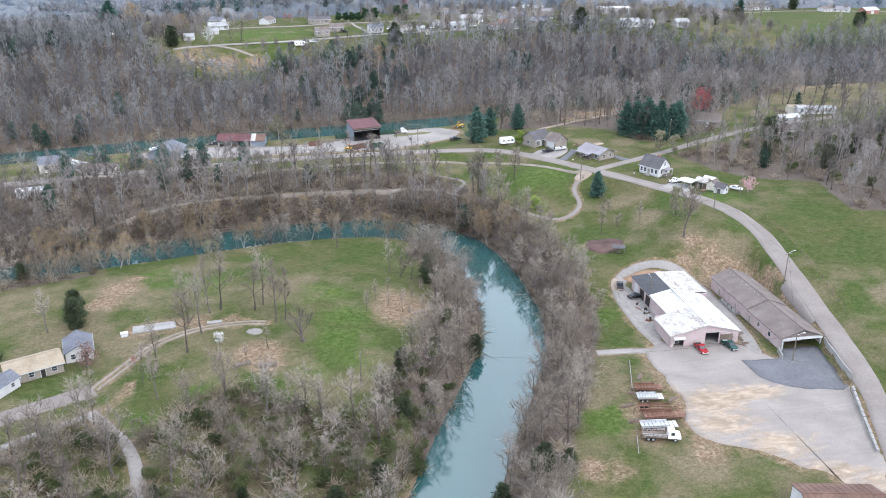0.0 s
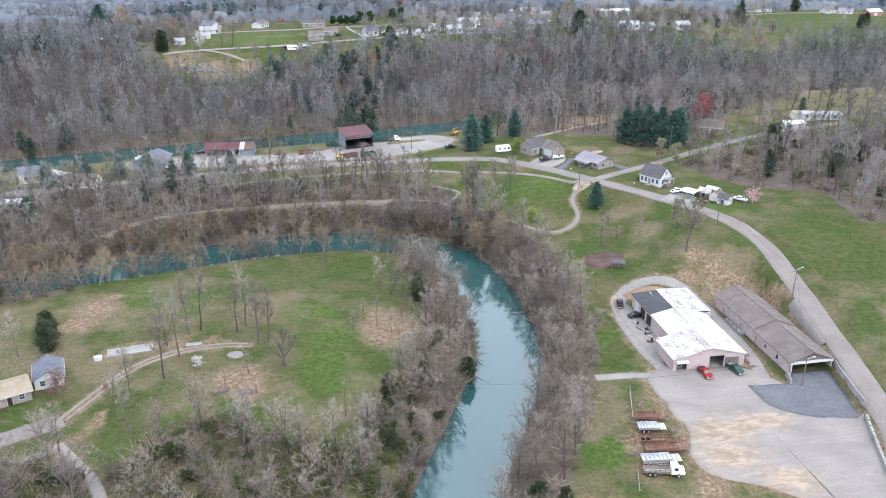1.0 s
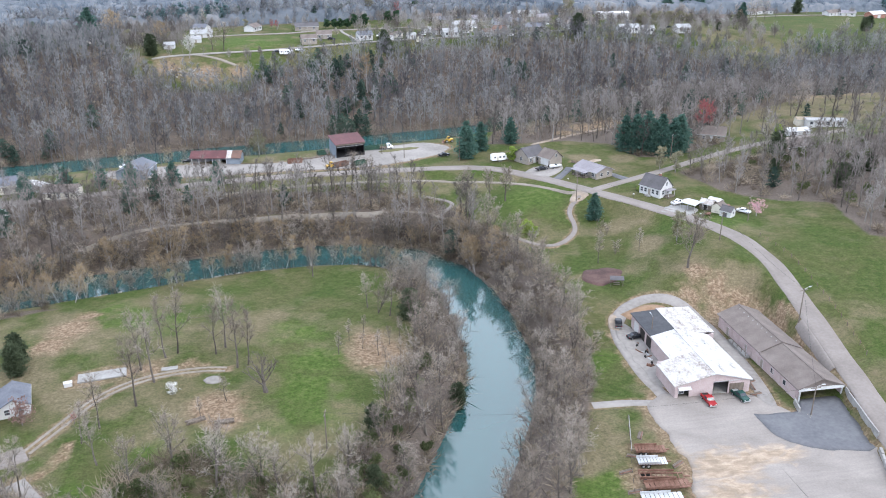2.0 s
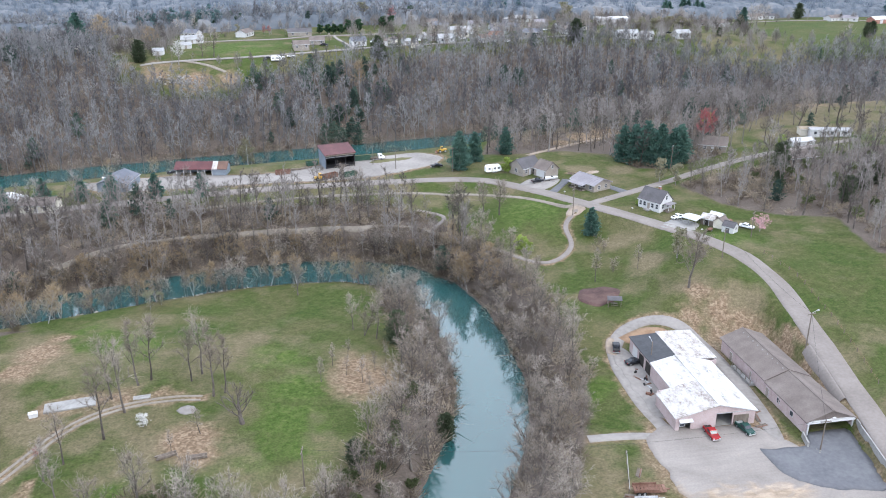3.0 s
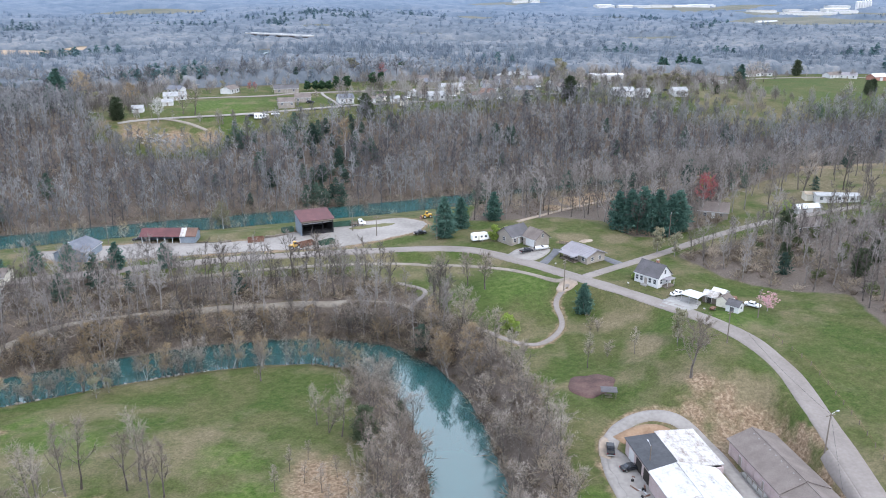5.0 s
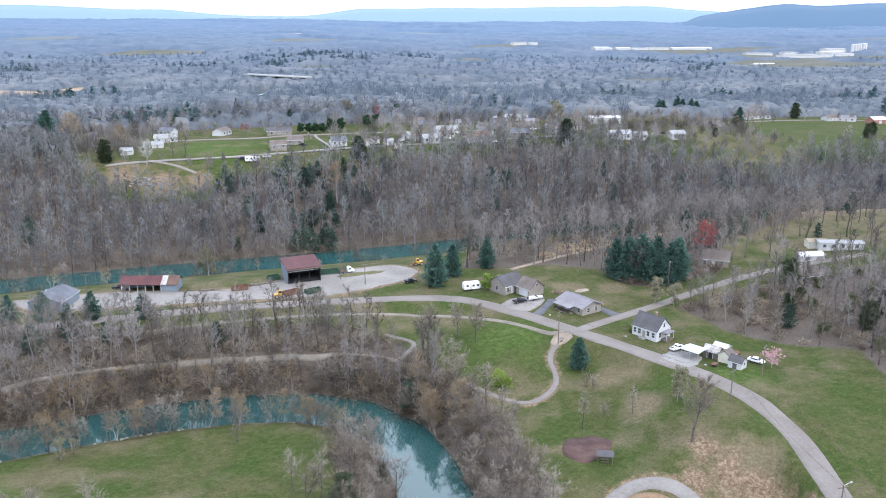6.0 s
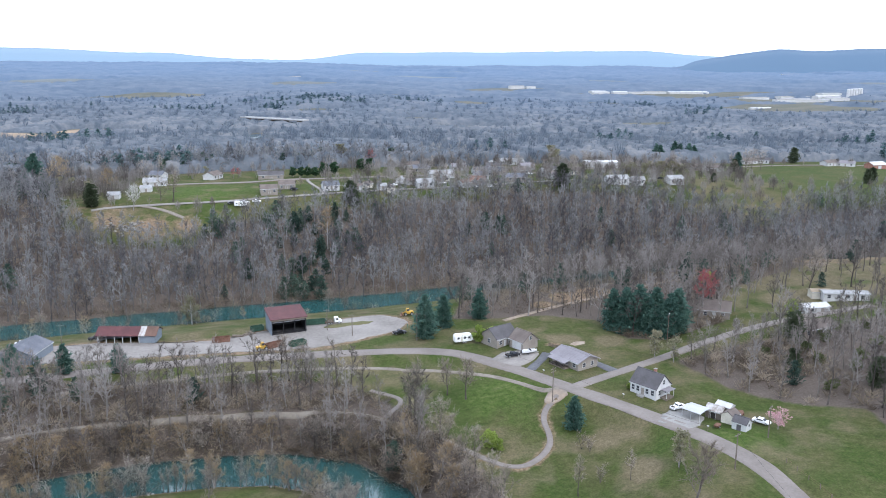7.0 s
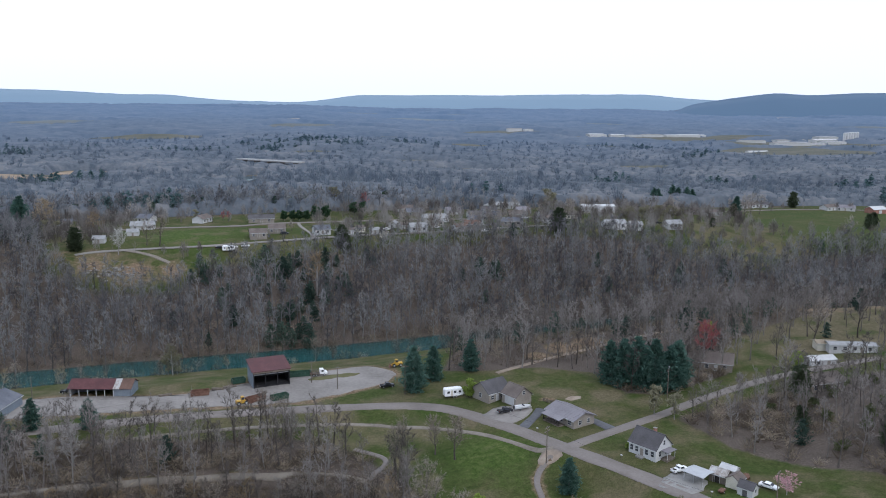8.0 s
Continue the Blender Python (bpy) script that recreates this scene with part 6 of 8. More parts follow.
def poles():
    utility_pole("tall timber roadside pole with a lamp arm", 128.8, 190, 9.5, 10, True)
    utility_pole("timber roadside pole at the bend", 129.8, 235, 9.0, 30)
    utility_pole("double-armed timber pole at the junction", 101, 283, 10.5, 40, False, 2)
    utility_pole("timber pole beside the side road", 152.3, 320.3, 9.5, 60, True)
    utility_pole("timber pole by the parking lot", 70.8, 341, 10, 0)
    utility_pole("slim pole in the gravel lot", 49.4, 350.3, 8, 0)
    utility_pole("slim pole beside the stage pavilion", 41, 358, 8, 0)
    utility_pole("slim pole on the river lawn", -48.2, 358.8, 7, 0)
    utility_pole("lone timber pole in the meadow", 9.4, 164.7, 9, 80)
    utility_pole("slim pole before the long shed", 113.2, 158.4, 7.5, 0, True)
    utility_pole("slim lamp pole beside the workshop", 92.2, 195.6, 7.5, 90, True, 0)
    utility_pole("timber pole by the garden sheds", 146.5, 249, 8.5, 40)
    a, b, c, d, e = tops(128.8, 190, 9.5), tops(129.8, 235, 9), tops(101, 283, 10.5), tops(152.3, 320.3, 9.5), tops(70.8, 341, 10)
    wire(a, b, 1.2), wire(b, c, 1.4), wire(c, d, 1.2), wire(c, e, 1.3)
    wire(tops(9.4, 164.7, 9), tops(113.2, 158.4, 7.5), 3.0)
    wire(a, tops(113.2, 158.4, 7.5), 0.7)
    wire(e, tops(41, 358, 8), 0.8)


def concrete_wall(label, x0, y0, x1, y1, tall, thick=0.35):
    """A low wall built of cast blocks."""
    n = max(2, int(math.hypot(x1 - x0, y1 - y0) / 1.8))
    ob = base("retaining_wall", x0, y0, math.degrees(math.atan2(y1 - y0, x1 - x0)))
    z0, length = float(height(x0, y0)), math.hypot(x1 - x0, y1 - y0)
    for i in range(n):
        u0, u1 = length * i / n, length * (i + 1) / n - 0.03
        m = (u0 + u1) / 2 / length
        zz = float(height(x0 + (x1 - x0) * m, y0 + (y1 - y0) * m)) - z0
        part("block", boxed(u0, u1, -thick / 2, thick / 2, zz - 0.6, zz + tall, 0.03), CONCRETE, ob)
    tagged(ob, label, "wall")


def yard_clutter():
    rng = np.random.default_rng(21)
    concrete_wall("low pale concrete wall beside the apron", 124.4, 163.4, 120.4, 146.5, 1.0)
    concrete_wall("low concrete kerb wall between yard and road", 118.4, 143, 109.5, 121.5, 0.8, 0.6)
    concrete_wall("short concrete wall at the shed corner", 112.4, 163.6, 111.2, 159.6, 1.4, 0.4)
    # fence of pale rails along the truck row
    ob = base("rail_fence", 73.8, 164.3, math.degrees(math.atan2(131.1 - 164.3, 62.5 - 73.8)))
    for i in range(12):
        part("post", boxed(i * 3.1, i * 3.1 + 0.14, -0.07, 0.07, -0.4, 1.1), TIMBER, ob)
        if i < 4 or i > 9:
            part("rail", boxed(i * 3.1, i * 3.1 + 3.1, 0.08, 0.2, 0.7, 0.9), CONCRETE, ob)
    tagged(ob, "broken rail fence with pale boards beside the trucks", "fence")
    # picnic shelter beside the mulch bed
    ob = base("picnic_shelter", 94.8, 226.8, -15)
    part("roof", prism(bmesh.new(), [(-1.5, 2.1), (0, 2.6), (1.5, 2.1), (1.5, 2.2), (0, 2.7), (-1.5, 2.2)], -2, 2, "x"), SHINGLE_DARK, ob)
    posts_under(ob, (-1.7, 1.7), (-1.2, 1.2), 2.15, 0.12, TIMBER)
    part("table_top", boxed(-0.9, 0.9, -0.4, 0.4, 0.7, 0.76), TIMBER, ob)
    for s in (-0.75, 0.75):
        part("bench", boxed(-0.9, 0.9, s - 0.14, s + 0.14, 0.42, 0.47), TIMBER, ob)
    tagged(ob, "small charcoal roofed picnic shelter beside a mulch bed", "shelter")
    # scrap along the workshop wall
    for i in range(22):
        x, y = rng.uniform(87.2, 89.8), rng.uniform(182, 196)
        ob = base("scrap_part", x, y, rng.uniform(0, 360), 6.7 + 0.02)
        k = rng.uniform(0.3, 0.8)
        bm = bmesh.new()
        if i % 3 == 0:
            rod(bm, (0, -0.13, 0.36), (0, 0.13, 0.36), 0.36, None, 12)
            rod(bm, (0, -0.15, 0.36), (0, 0.15, 0.36), 0.18, None, 10)
            part("tyre", bm, RUBBER, ob)
        elif i % 3 == 1:
            box(bm, -k, k, -k * 0.5, k * 0.5, 0, k * 0.9, 0.08)
            box(bm, -k * 0.4, k * 0.4, -k * 0.7, -k * 0.4, 0.1, k * 0.6)
            part("casing", bm, RUST, ob)
        else:
            for j in range(4):
                rod(bm, (-k * 1.6, -0.2 + j * 0.13, 0.1 + 0.12 * (j % 2)), (k * 1.6, -0.1 + j * 0.1, 0.12 + 0.1 * (j % 3)), 0.07, None, 6)
            part("pipe", bm, STEEL if i % 2 else RUST, ob)
        tagged(ob, ("worn tyre in a row beside the workshop", "rusty machine casing beside the workshop", "bundle of pipes beside the workshop wall")[i % 3], "scrap", "scrap beside the workshop")
    # pallets and lumber among the trucks
    for x, y, a in ((66.5, 147, 12), (70, 151.5, -20), (77.5, 147.5, 30), (66, 141, 5), (74, 158, 60), (106, 168.6, 10), (106.6, 171.4, 80), (107.4, 173.6, 20)):
        ob = base("lumber_pile", x, y, a)
        for i in range(5):
            part("plank", boxed(-1.6 + 0.1 * i, 1.5 - 0.12 * i, -0.5 + 0.2 * i, -0.33 + 0.2 * i, 0.02 + 0.03 * (i % 2), 0.12 + 0.03 * (i % 2)), TIMBER, ob)
        for i in range(3):
            part("plank", boxed(-1.3, 1.4, -0.4 + 0.3 * i, -0.2 + 0.3 * i, 0.16, 0.25), TIMBER if i else RUST, ob)
        tagged(ob, "small pile of weathered planks on the grass", "lumber", "lumber piles")
    # rubble by the shed's corner
    for i in range(14):
        x, y = 112.6 + rng.normal(0, 0.9), 158.2 + rng.normal(0, 0.7)
        rock(x, y, rng.uniform(0.25, 0.55), rng, "pale rubble stone at the shed corner", "rubble")


def rock(x, y, size, rng, label, group):
    bm = bmesh.new()
    bmesh.ops.create_icosphere(bm, subdivisions=1, radius=size)
    for v in bm.verts:
        v.co *= rng.uniform(0.75, 1.2)
        v.co.z *= 0.6
    ob = part("rock", bm, STONE)
    ob.matrix_world = pose(x, y, float(height(x, y)) + size * 0.15, 0, 0, rng.uniform(0, 360))
    tagged(ob, label, "rock", group)


def clearing_rubble():
    """Broken pale stone heaped in the clearing above the bluff."""
    rng = np.random.default_rng(18)
    for i in range(70):
        x, y = -50 + rng.normal(0, 7), 499.5 + rng.normal(0, 2.6)
        rock(x, y, rng.uniform(0.4, 1.1), rng, "pale broken stone in the plateau clearing", "clearing rubble")


def river_stones():
    """Pale ledges and stones on the meadow's shore."""
    rng = np.random.default_rng(8)
    line = smooth_line([(-75, 258.6), (-60, 263.6), (-36, 270.2), (-12, 275.6), (9, 276.8), (24, 275.2), (33, 270)], 1.0)
    for i in range(0, len(line), 1):
        if rng.random() < 0.25 + 0.35 * math.sin(i * 0.13):
            x, y = line[i] + rng.normal(0, 0.45, 2)
            if height(x, y) < -0.1:
                y -= 1.0
            rock(x, y, rng.uniform(0.25, 0.8), rng, "pale stone on the river's edge", "river stones")


def garden_things():
    # low board fence and log border behind the ranch house
    ob = base("board_fence", 116.6, 317.8, -50)
    for i in range(9):
        part("post", boxed(i * 1.6 - 7, i * 1.6 - 6.88, -0.06, 0.06, -0.3, 1.2), TIMBER, ob)
        for z in (0.3, 0.7, 1.05):
            part("board", boxed(i * 1.6 - 7, i * 1.6 - 5.42, -0.09, -0.062, z - 0.12, z + 0.1), TIMBER, ob)
    tagged(ob, "dark board fence behind the ranch house", "fence")
    ob = base("sand_heap", 122.5, 324.5, 20)
    bm = bmesh.new()
    bmesh.ops.create_cone(bm, cap_ends=True, segments=18, radius1=3.2, radius2=0.5, depth=0.5, matrix=Matrix.Translation((0, 0, 0.2)) @ Matrix.Scale(0.55, 4, (0, 1, 0)))
    for v in bm.verts:
        v.co.x *= 1 + 0.15 * math.sin(v.co.y * 3)
    part("mound", bm, SAND, ob)
    tagged(ob, "flat heap of pale sand on the lawn", "sand heap")
    # white box beside the concrete slab, mailbox, dish
    ob = base("utility_box", -48.6, 199.8, 15)
    part("cabinet", boxed(-0.9, 0.9, -0.6, 0.6, -0.1, 0.9, 0.04), WHITE, ob)
    part("lid", boxed(-0.97, 0.97, -0.67, 0.67, 0.9, 0.98), WHITE, ob)
    tagged(ob, "low white utility box beside the slab", "utility box")
    for x, y, a in ((120.5, 279.5, 30), (103.6, 300.4, 30), (133.6, 255.5, 50)):
        ob = base("mailbox", x, y, a)
        part("post", boxed(-0.05, 0.05, -0.05, 0.05, -0.3, 1.05), TIMBER, ob)
        part("box", boxed(-0.12, 0.12, -0.28, 0.28, 1.05, 1.3, 0.02), WHITE, ob)
        tagged(ob, "mailbox on a timber post by the road", "mailbox", "mailboxes")
    rng = np.random.default_rng(4)
    for x, y, a in ((146.6, 263.4, 20), (148, 264.6, 70), (139, 268.4, 10), (137.4, 257.6, 40), (145.8, 269, 0)):
        ob = base("yard_cart", x, y, a)
        part("tray", boxed(-1.0, 1.0, -0.55, 0.55, 0.45, 0.85, -0.08), RUST, ob)
        part("drawbar", boxed(1.0, 1.9, -0.05, 0.05, 0.4, 0.5), STEEL, ob)
        wheel_set(ob, (0.0,), 0.68, 0.3, 0.14)
        tagged(ob, "rusty yard cart among the garden sheds", "cart", "yard carts")
    # logs and brush heaps on the meadow and the lot
    for x, y, a in ((-18, 179.5, 20), (-12, 178, 5), (-6, 352, 15), (10, 355.6, -10), (14, 357, 20)):
        ob = base("log_pile", x, y, a)
        for i in range(7):
            bm = bmesh.new()
            rod(bm, (-2 + 0.3 * (i % 3), (i % 4) * 0.42, 0.18 + 0.3 * (i // 4)), (2.2 - 0.4 * (i % 2), (i % 4) * 0.42, 0.18 + 0.3 * (i // 4)), 0.2, 0.17, 8)
            part("log", bm, TIMBER, ob)
        tagged(ob, "pile of weathered logs on the ground", "log pile", "log piles")
    # field fence along the road's outer side
    line = smooth_line([(135, 172), (138.6, 187), (142.4, 204), (144.4, 219), (143.4, 236)], 4.0)
    ob = base("field_fence", line[0][0], line[0][1])
    o = Vector((line[0][0], line[0][1], float(height(*line[0]))))
    pts = [Vector((x, y, float(height(x, y)))) - o for x, y in line]
    for p in pts:
        part("post", boxed(p.x - 0.06, p.x + 0.06, p.y - 0.06, p.y + 0.06, p.z - 0.3, p.z + 1.15), TIMBER, ob)
    for p, q in zip(pts, pts[1:]):
        for z in (0.5, 0.95):
            bm = bmesh.new()
            rod(bm, p + Vector((0, 0, z)), q + Vector((0, 0, z)), 0.02, None, 3)
            part("strand", bm, RUST, ob)
    tagged(ob, "wire field fence on timber posts", "fence")


def far_river():
    laid("water", [(-28, 1030), (-16, 1048), (-2, 1050), (-2, 1020), (-8, 990), (-14, 962), (-26, 972), (-24, 1000)], WATER, "glint of the river before the far bridge", 2.0, "water")
    for points, lab in (([(-380, 1060), (-300, 1010), (-215, 1015), (-200, 1050), (-260, 1100), (-350, 1120)], "tan stubble field beyond the woods"), ([(-250, 1130), (-215, 1105), (-165, 1120), (-175, 1165), (-230, 1175)], "tan field among distant woods")):
        laid("field", points, FIELD_TAN, lab, 1.0, "field")


poles()
yard_clutter()
river_stones()
clearing_rubble()
garden_things()
far_river()


# ---- far hills ----
def ridge(name, far, peaks, colour, label):
    """A long even-topped ridge at the horizon, painted blue and glowing in place of distance haze."""
    m = bpy.data.materials.new(name + "_haze_glow")
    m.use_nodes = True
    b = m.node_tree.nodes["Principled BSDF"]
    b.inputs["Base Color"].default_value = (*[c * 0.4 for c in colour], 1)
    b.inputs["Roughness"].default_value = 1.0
    # no lamp: the blue glow stands in for haze over the hills
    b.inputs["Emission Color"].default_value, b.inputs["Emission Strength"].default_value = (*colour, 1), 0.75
    x = np.linspace(-2600, 4300, 240)
    z = np.interp(x, [q[0] for q in peaks], [q[1] for q in peaks])
    z = np.convolve(np.pad(z, 3, "edge"), np.ones(7) / 7, "valid")
    rng = np.random.default_rng(int(far))
    z = z * (1 + 0.012 * np.interp(np.arange(240), np.arange(0, 240, 8), rng.normal(0, 1, 30))) + rng.normal(0, 0.5, 240)
    rows = [np.column_stack([x, np.full(240, far + d), np.where(k == 0, -30, z * k)]) for d, k in ((-260, 0), (-170, 0.35), (-80, 0.8), (0, 1.0), (240, 0))]
    v = np.vstack(rows)
    i = (np.arange(4)[:, None] * 240 + np.arange(239)).ravel()
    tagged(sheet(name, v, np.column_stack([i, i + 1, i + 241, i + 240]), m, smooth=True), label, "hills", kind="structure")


ridge("backdrop", 4640, [(-2600, 150), (-1800, 165), (-1400, 158), (-1140, 151), (-740, 130), (-650, 140), (-560, 128), (-320, 108), (30, 100), (200, 115), (300, 136), (570, 146), (810, 150), (1190, 149), (1510, 153), (1840, 161), (2110, 153), (2320, 139), (2700, 120), (4300, 130)], (0.225, 0.325, 0.44), "ridge on the horizon, glowing pale blue for haze")
ridge("backdrop", 3950, [(-2600, 0), (1780, 0), (1890, 97), (1980, 113), (2150, 138), (2300, 154), (2400, 170), (2440, 171), (2510, 164), (2610, 157), (2820, 170), (2970, 174), (3400, 180), (4300, 150)], (0.098, 0.165, 0.26), "wooded hill before the ridge, glowing blue for haze")


# ---- trees and woods ----
def joined(pieces):
    """One pair of vertices and triangles out of many."""
    n, vs, fs = 0, [], []
    for v, f in pieces:
        vs.append(v)
        fs.append(f + n)
        n += len(v)
    return np.vstack(vs), np.vstack(fs)


def unit(v):
    return v / (np.linalg.norm(v) + 1e-9)


def blades(starts, ends, width, rng):
    """Thin twigs as slim triangles."""
    s, e = np.asarray(starts), np.asarray(ends)
    side = np.cross(e - s, rng.normal(size=s.shape))
    side *= (np.asarray(width) / 2 / (np.linalg.norm(side, axis=1) + 1e-9))[:, None]
    v = np.stack([s - side, s + side, e], 1).reshape(-1, 3)
    return v, np.arange(len(v)).reshape(-1, 3)


def bare_tree(seed, h, spread=0.34, low=0.35, limbs=9, subs=5, twigs=8, width=0.055, sides=6, trunks=1, droop=0.0, thick=1.0, light=False):
    """A leafless tree: (trunk, crown), each as vertices and triangles."""
    rng = np.random.default_rng(seed)
    wood, crown, s0, s1, wide_ = [], [], [], [], []
    for k in range(trunks):
        lean = rng.normal(0, 0.05 if trunks == 1 else 0.2, 2)
        u = np.linspace(0, 1, 6)
        bend = rng.normal(0, 0.02 * h, (6, 2)).cumsum(0) * 0.5
        bend[0] = 0
        axis = np.column_stack([lean[0] * h * u + bend[:, 0], lean[1] * h * u + bend[:, 1], h * 0.96 * u])
        r0 = h * 0.017 * thick / trunks ** 0.4
        rad = r0 * np.array([1.35, 0.95, 0.8, 0.55, 0.32, 0.06])
        wood.append(tube(axis, rad, sides))
        n = max(3, limbs // trunks)
        for i in range(n):
            t = low + (0.97 - low) * (i + rng.uniform(0, 0.8)) / n
            at = np.array([np.interp(t, u, axis[:, c]) for c in range(3)])
            az = i * 2.4 + rng.uniform(-0.5, 0.5) + k * 1.3
            el = rng.uniform(0.35, 0.75) + 0.5 * t
            length = h * spread * (1.25 - 0.85 * t) * rng.uniform(0.75, 1.2)
            d = np.array([math.cos(az) * math.cos(el), math.sin(az) * math.cos(el), math.sin(el)])
            pts = [at]
            for q in range(3):
                d = unit(d + rng.normal(0, 0.16, 3) + (0, 0, 0.12 - droop * q))
                pts.append(pts[-1] + d * length / 3)
            pts = np.array(pts)
            lr = np.interp(t, u, rad) * 0.5
            if light:
                s0 += [pts[0], pts[1] - (pts[1] - pts[0]) * 0.3]
                s1 += [pts[2], pts[3]]
                wide_ += [lr * 2 + 0.06, lr + 0.06]
            else:
                crown.append(tube(pts, [lr, lr * 0.7, lr * 0.45, 0.03], 4))
            for j in range(subs):
                w = 0.25 + 0.75 * (j + rng.uniform(0, 0.9)) / subs
                p0 = np.array([np.interp(w, [0, 1 / 3, 2 / 3, 1], pts[:, c]) for c in range(3)])
                sd = unit(unit(pts[3] - pts[0]) * 0.7 + rng.normal(0, 0.55, 3) + (0, 0, 0.25 - 1.2 * droop))
                sl = length * rng.uniform(0.3, 0.55)
                p1 = p0 + sd * sl * 0.5
                p2 = p1 + unit(sd + rng.normal(0, 0.25, 3)) * sl * 0.5
                if light:
                    s0.append(p0), s1.append(p2), wide_.append(width * 1.3)
                else:
                    crown.append(tube([p0, p2], [lr * 0.4 + 0.02, 0.02], 3))
                for g in range(twigs):
                    a = p0 + (p1 - p0) * rng.uniform(0, 1) if rng.random() < 0.4 else p1 + (p2 - p1) * rng.uniform(0, 1)
                    s0.append(a)
                    wide_.append(width)
                    s1.append(a + unit(sd * 0.8 + rng.normal(0, 0.6, 3) + (0, 0, 0.2 - 1.5 * droop)) * rng.uniform(0.5, 1.15) * h * 0.115)
    return joined(wood + crown), blades(s0, s1, wide_, rng)


def clump(rng, centres, radii, count, size, flat=0.7):
    """Foliage: many small leaf sprays scattered round centres."""
    c, r = np.asarray(centres, float), np.asarray(radii, float)
    k = rng.integers(0, len(c), count)
    d = rng.normal(size=(count, 3))
    d /= np.linalg.norm(d, axis=1)[:, None]
    d[:, 2] *= flat
    p = c[k] + d * (r[k] * rng.uniform(0.45, 1.05, count) ** 0.6)[:, None]
    a = rng.normal(size=(count, 3))
    a /= np.linalg.norm(a, axis=1)[:, None]
    b = np.cross(a, d + rng.normal(0, 0.5, (count, 3)))
    b /= np.linalg.norm(b, axis=1)[:, None] + 1e-9
    s = size * rng.uniform(0.6, 1.3, count)[:, None]
    v = np.stack([p - a * s * 0.6 - b * s * 0.35, p + a * s * 0.7 - b * s * 0.1, p - a * s * 0.15 + b * s * 0.6], 1).reshape(-1, 3)
    return v, np.arange(len(v)).reshape(-1, 3)


def conifer(seed, h, radius, whorls=14, arms=9, sprays=22, size=1.0, bottom=0.08, cone=0.6, rise=-0.1):
    """An evergreen with whorls of boughs that carry fine sprays: (trunk, crown)."""
    rng = np.random.default_rng(seed)
    trunk = tube([(0, 0, 0), (0.1, 0, h * 0.5), (0, 0.1, h * 0.97)], [h * 0.02, h * 0.012, 0.02], 6)
    s0, s1, wide_ = [], [], []
    for i in range(whorls):
        u = bottom + (0.97 - bottom) * i / (whorls - 1)
        full = radius * ((1 - u) ** cone) * min(1.0, 0.55 + 2.2 * (u - bottom)) + 0.25
        for j in range(arms):
            az = 2 * math.pi * (j + 0.5 * (i % 2)) / arms + rng.uniform(-0.3, 0.3)
            out = np.array([math.cos(az), math.sin(az), 0.0])
            reach = full * rng.uniform(0.6, 1.15)
            z0 = h * u + rng.uniform(-0.5, 0.5) * h / whorls
            k = rng.uniform(0.15, 1.0, sprays) ** 0.7
            p = out * (k * reach)[:, None] + (0, 0, 1) * (z0 + rise * 2 * reach * k * (1 - 0.45 * k))[:, None] + rng.normal(0, 0.16 * reach + 0.06, (sprays, 3)) * (1, 1, 0.55)
            d = out * 0.75 + rng.normal(0, 0.5, (sprays, 3)) + (0, 0, 0.1 + rise)
            d /= np.linalg.norm(d, axis=1)[:, None]
            s0.append(p - d * size * 0.3)
            s1.append(p + d * size * rng.uniform(0.5, 1.0, sprays)[:, None])
            wide_.append(size * rng.uniform(0.3, 0.5, sprays))
    return trunk, blades(np.vstack(s0), np.vstack(s1), np.concatenate(wide_), rng)


def leafy(seed, h, radius, count=700, size=0.35, low=0.3):
    """A small tree or bush in leaf or blossom: (trunk, crown)."""
    rng = np.random.default_rng(seed)
    wood, cs, rs = [tube([(0, 0, 0), (0.05, 0.03, h * 0.4), (0.1, 0, h * 0.75)], [h * 0.02, h * 0.013, 0.03], 5)], [], []
    for i in range(24):
        az, u = i * 2.4, low + (0.9 - low) * rng.random()
        q = radius * rng.uniform(0.15, 0.72) * math.sqrt(max(0.1, 1 - ((u - (low + 0.9) / 2) / (0.62 * (0.95 - low))) ** 2))
        c = (math.cos(az) * q, math.sin(az) * q, h * u)
        cs.append(c)
        rs.append(radius * rng.uniform(0.26, 0.4))
        if i % 2:
            wood.append(tube([(0.03, 0.02, h * 0.3), c], [h * 0.008, 0.015], 3))
    return joined(wood), clump(rng, cs, rs, count, size)


def make_tree(name, shape, bark, leaves, label, group):
    """A tree as a thing with a trunk and a crown, to be copied."""
    ob = new(name)
    sheet("trunk", *shape[0], bark, ob, smooth=True)
    sheet("crown", *shape[-1], leaves, ob)
    tagged(ob, label, "tree", group)
    return ob


def scatter(rng, box_, count, keep, gap):
    """Random places in a box that keep() likes, at least a gap apart."""
    x = rng.uniform(box_[0], box_[1], count)
    y = rng.uniform(box_[2], box_[3], count)
    ok = keep(x, y)
    x, y = x[ok], y[ok]
    cells, out = {}, []
    for px, py in zip(x, y):
        c = (int(px // gap), int(py // gap))
        if any((px - qx) ** 2 + (py - qy) ** 2 < gap * gap for i in (-1, 0, 1) for j in (-1, 0, 1) for qx, qy in cells.get((c[0] + i, c[1] + j), ())):
            continue
        cells.setdefault(c, []).append((px, py))
        out.append((px, py))
    return np.array(out) if out else np.zeros((0, 2))


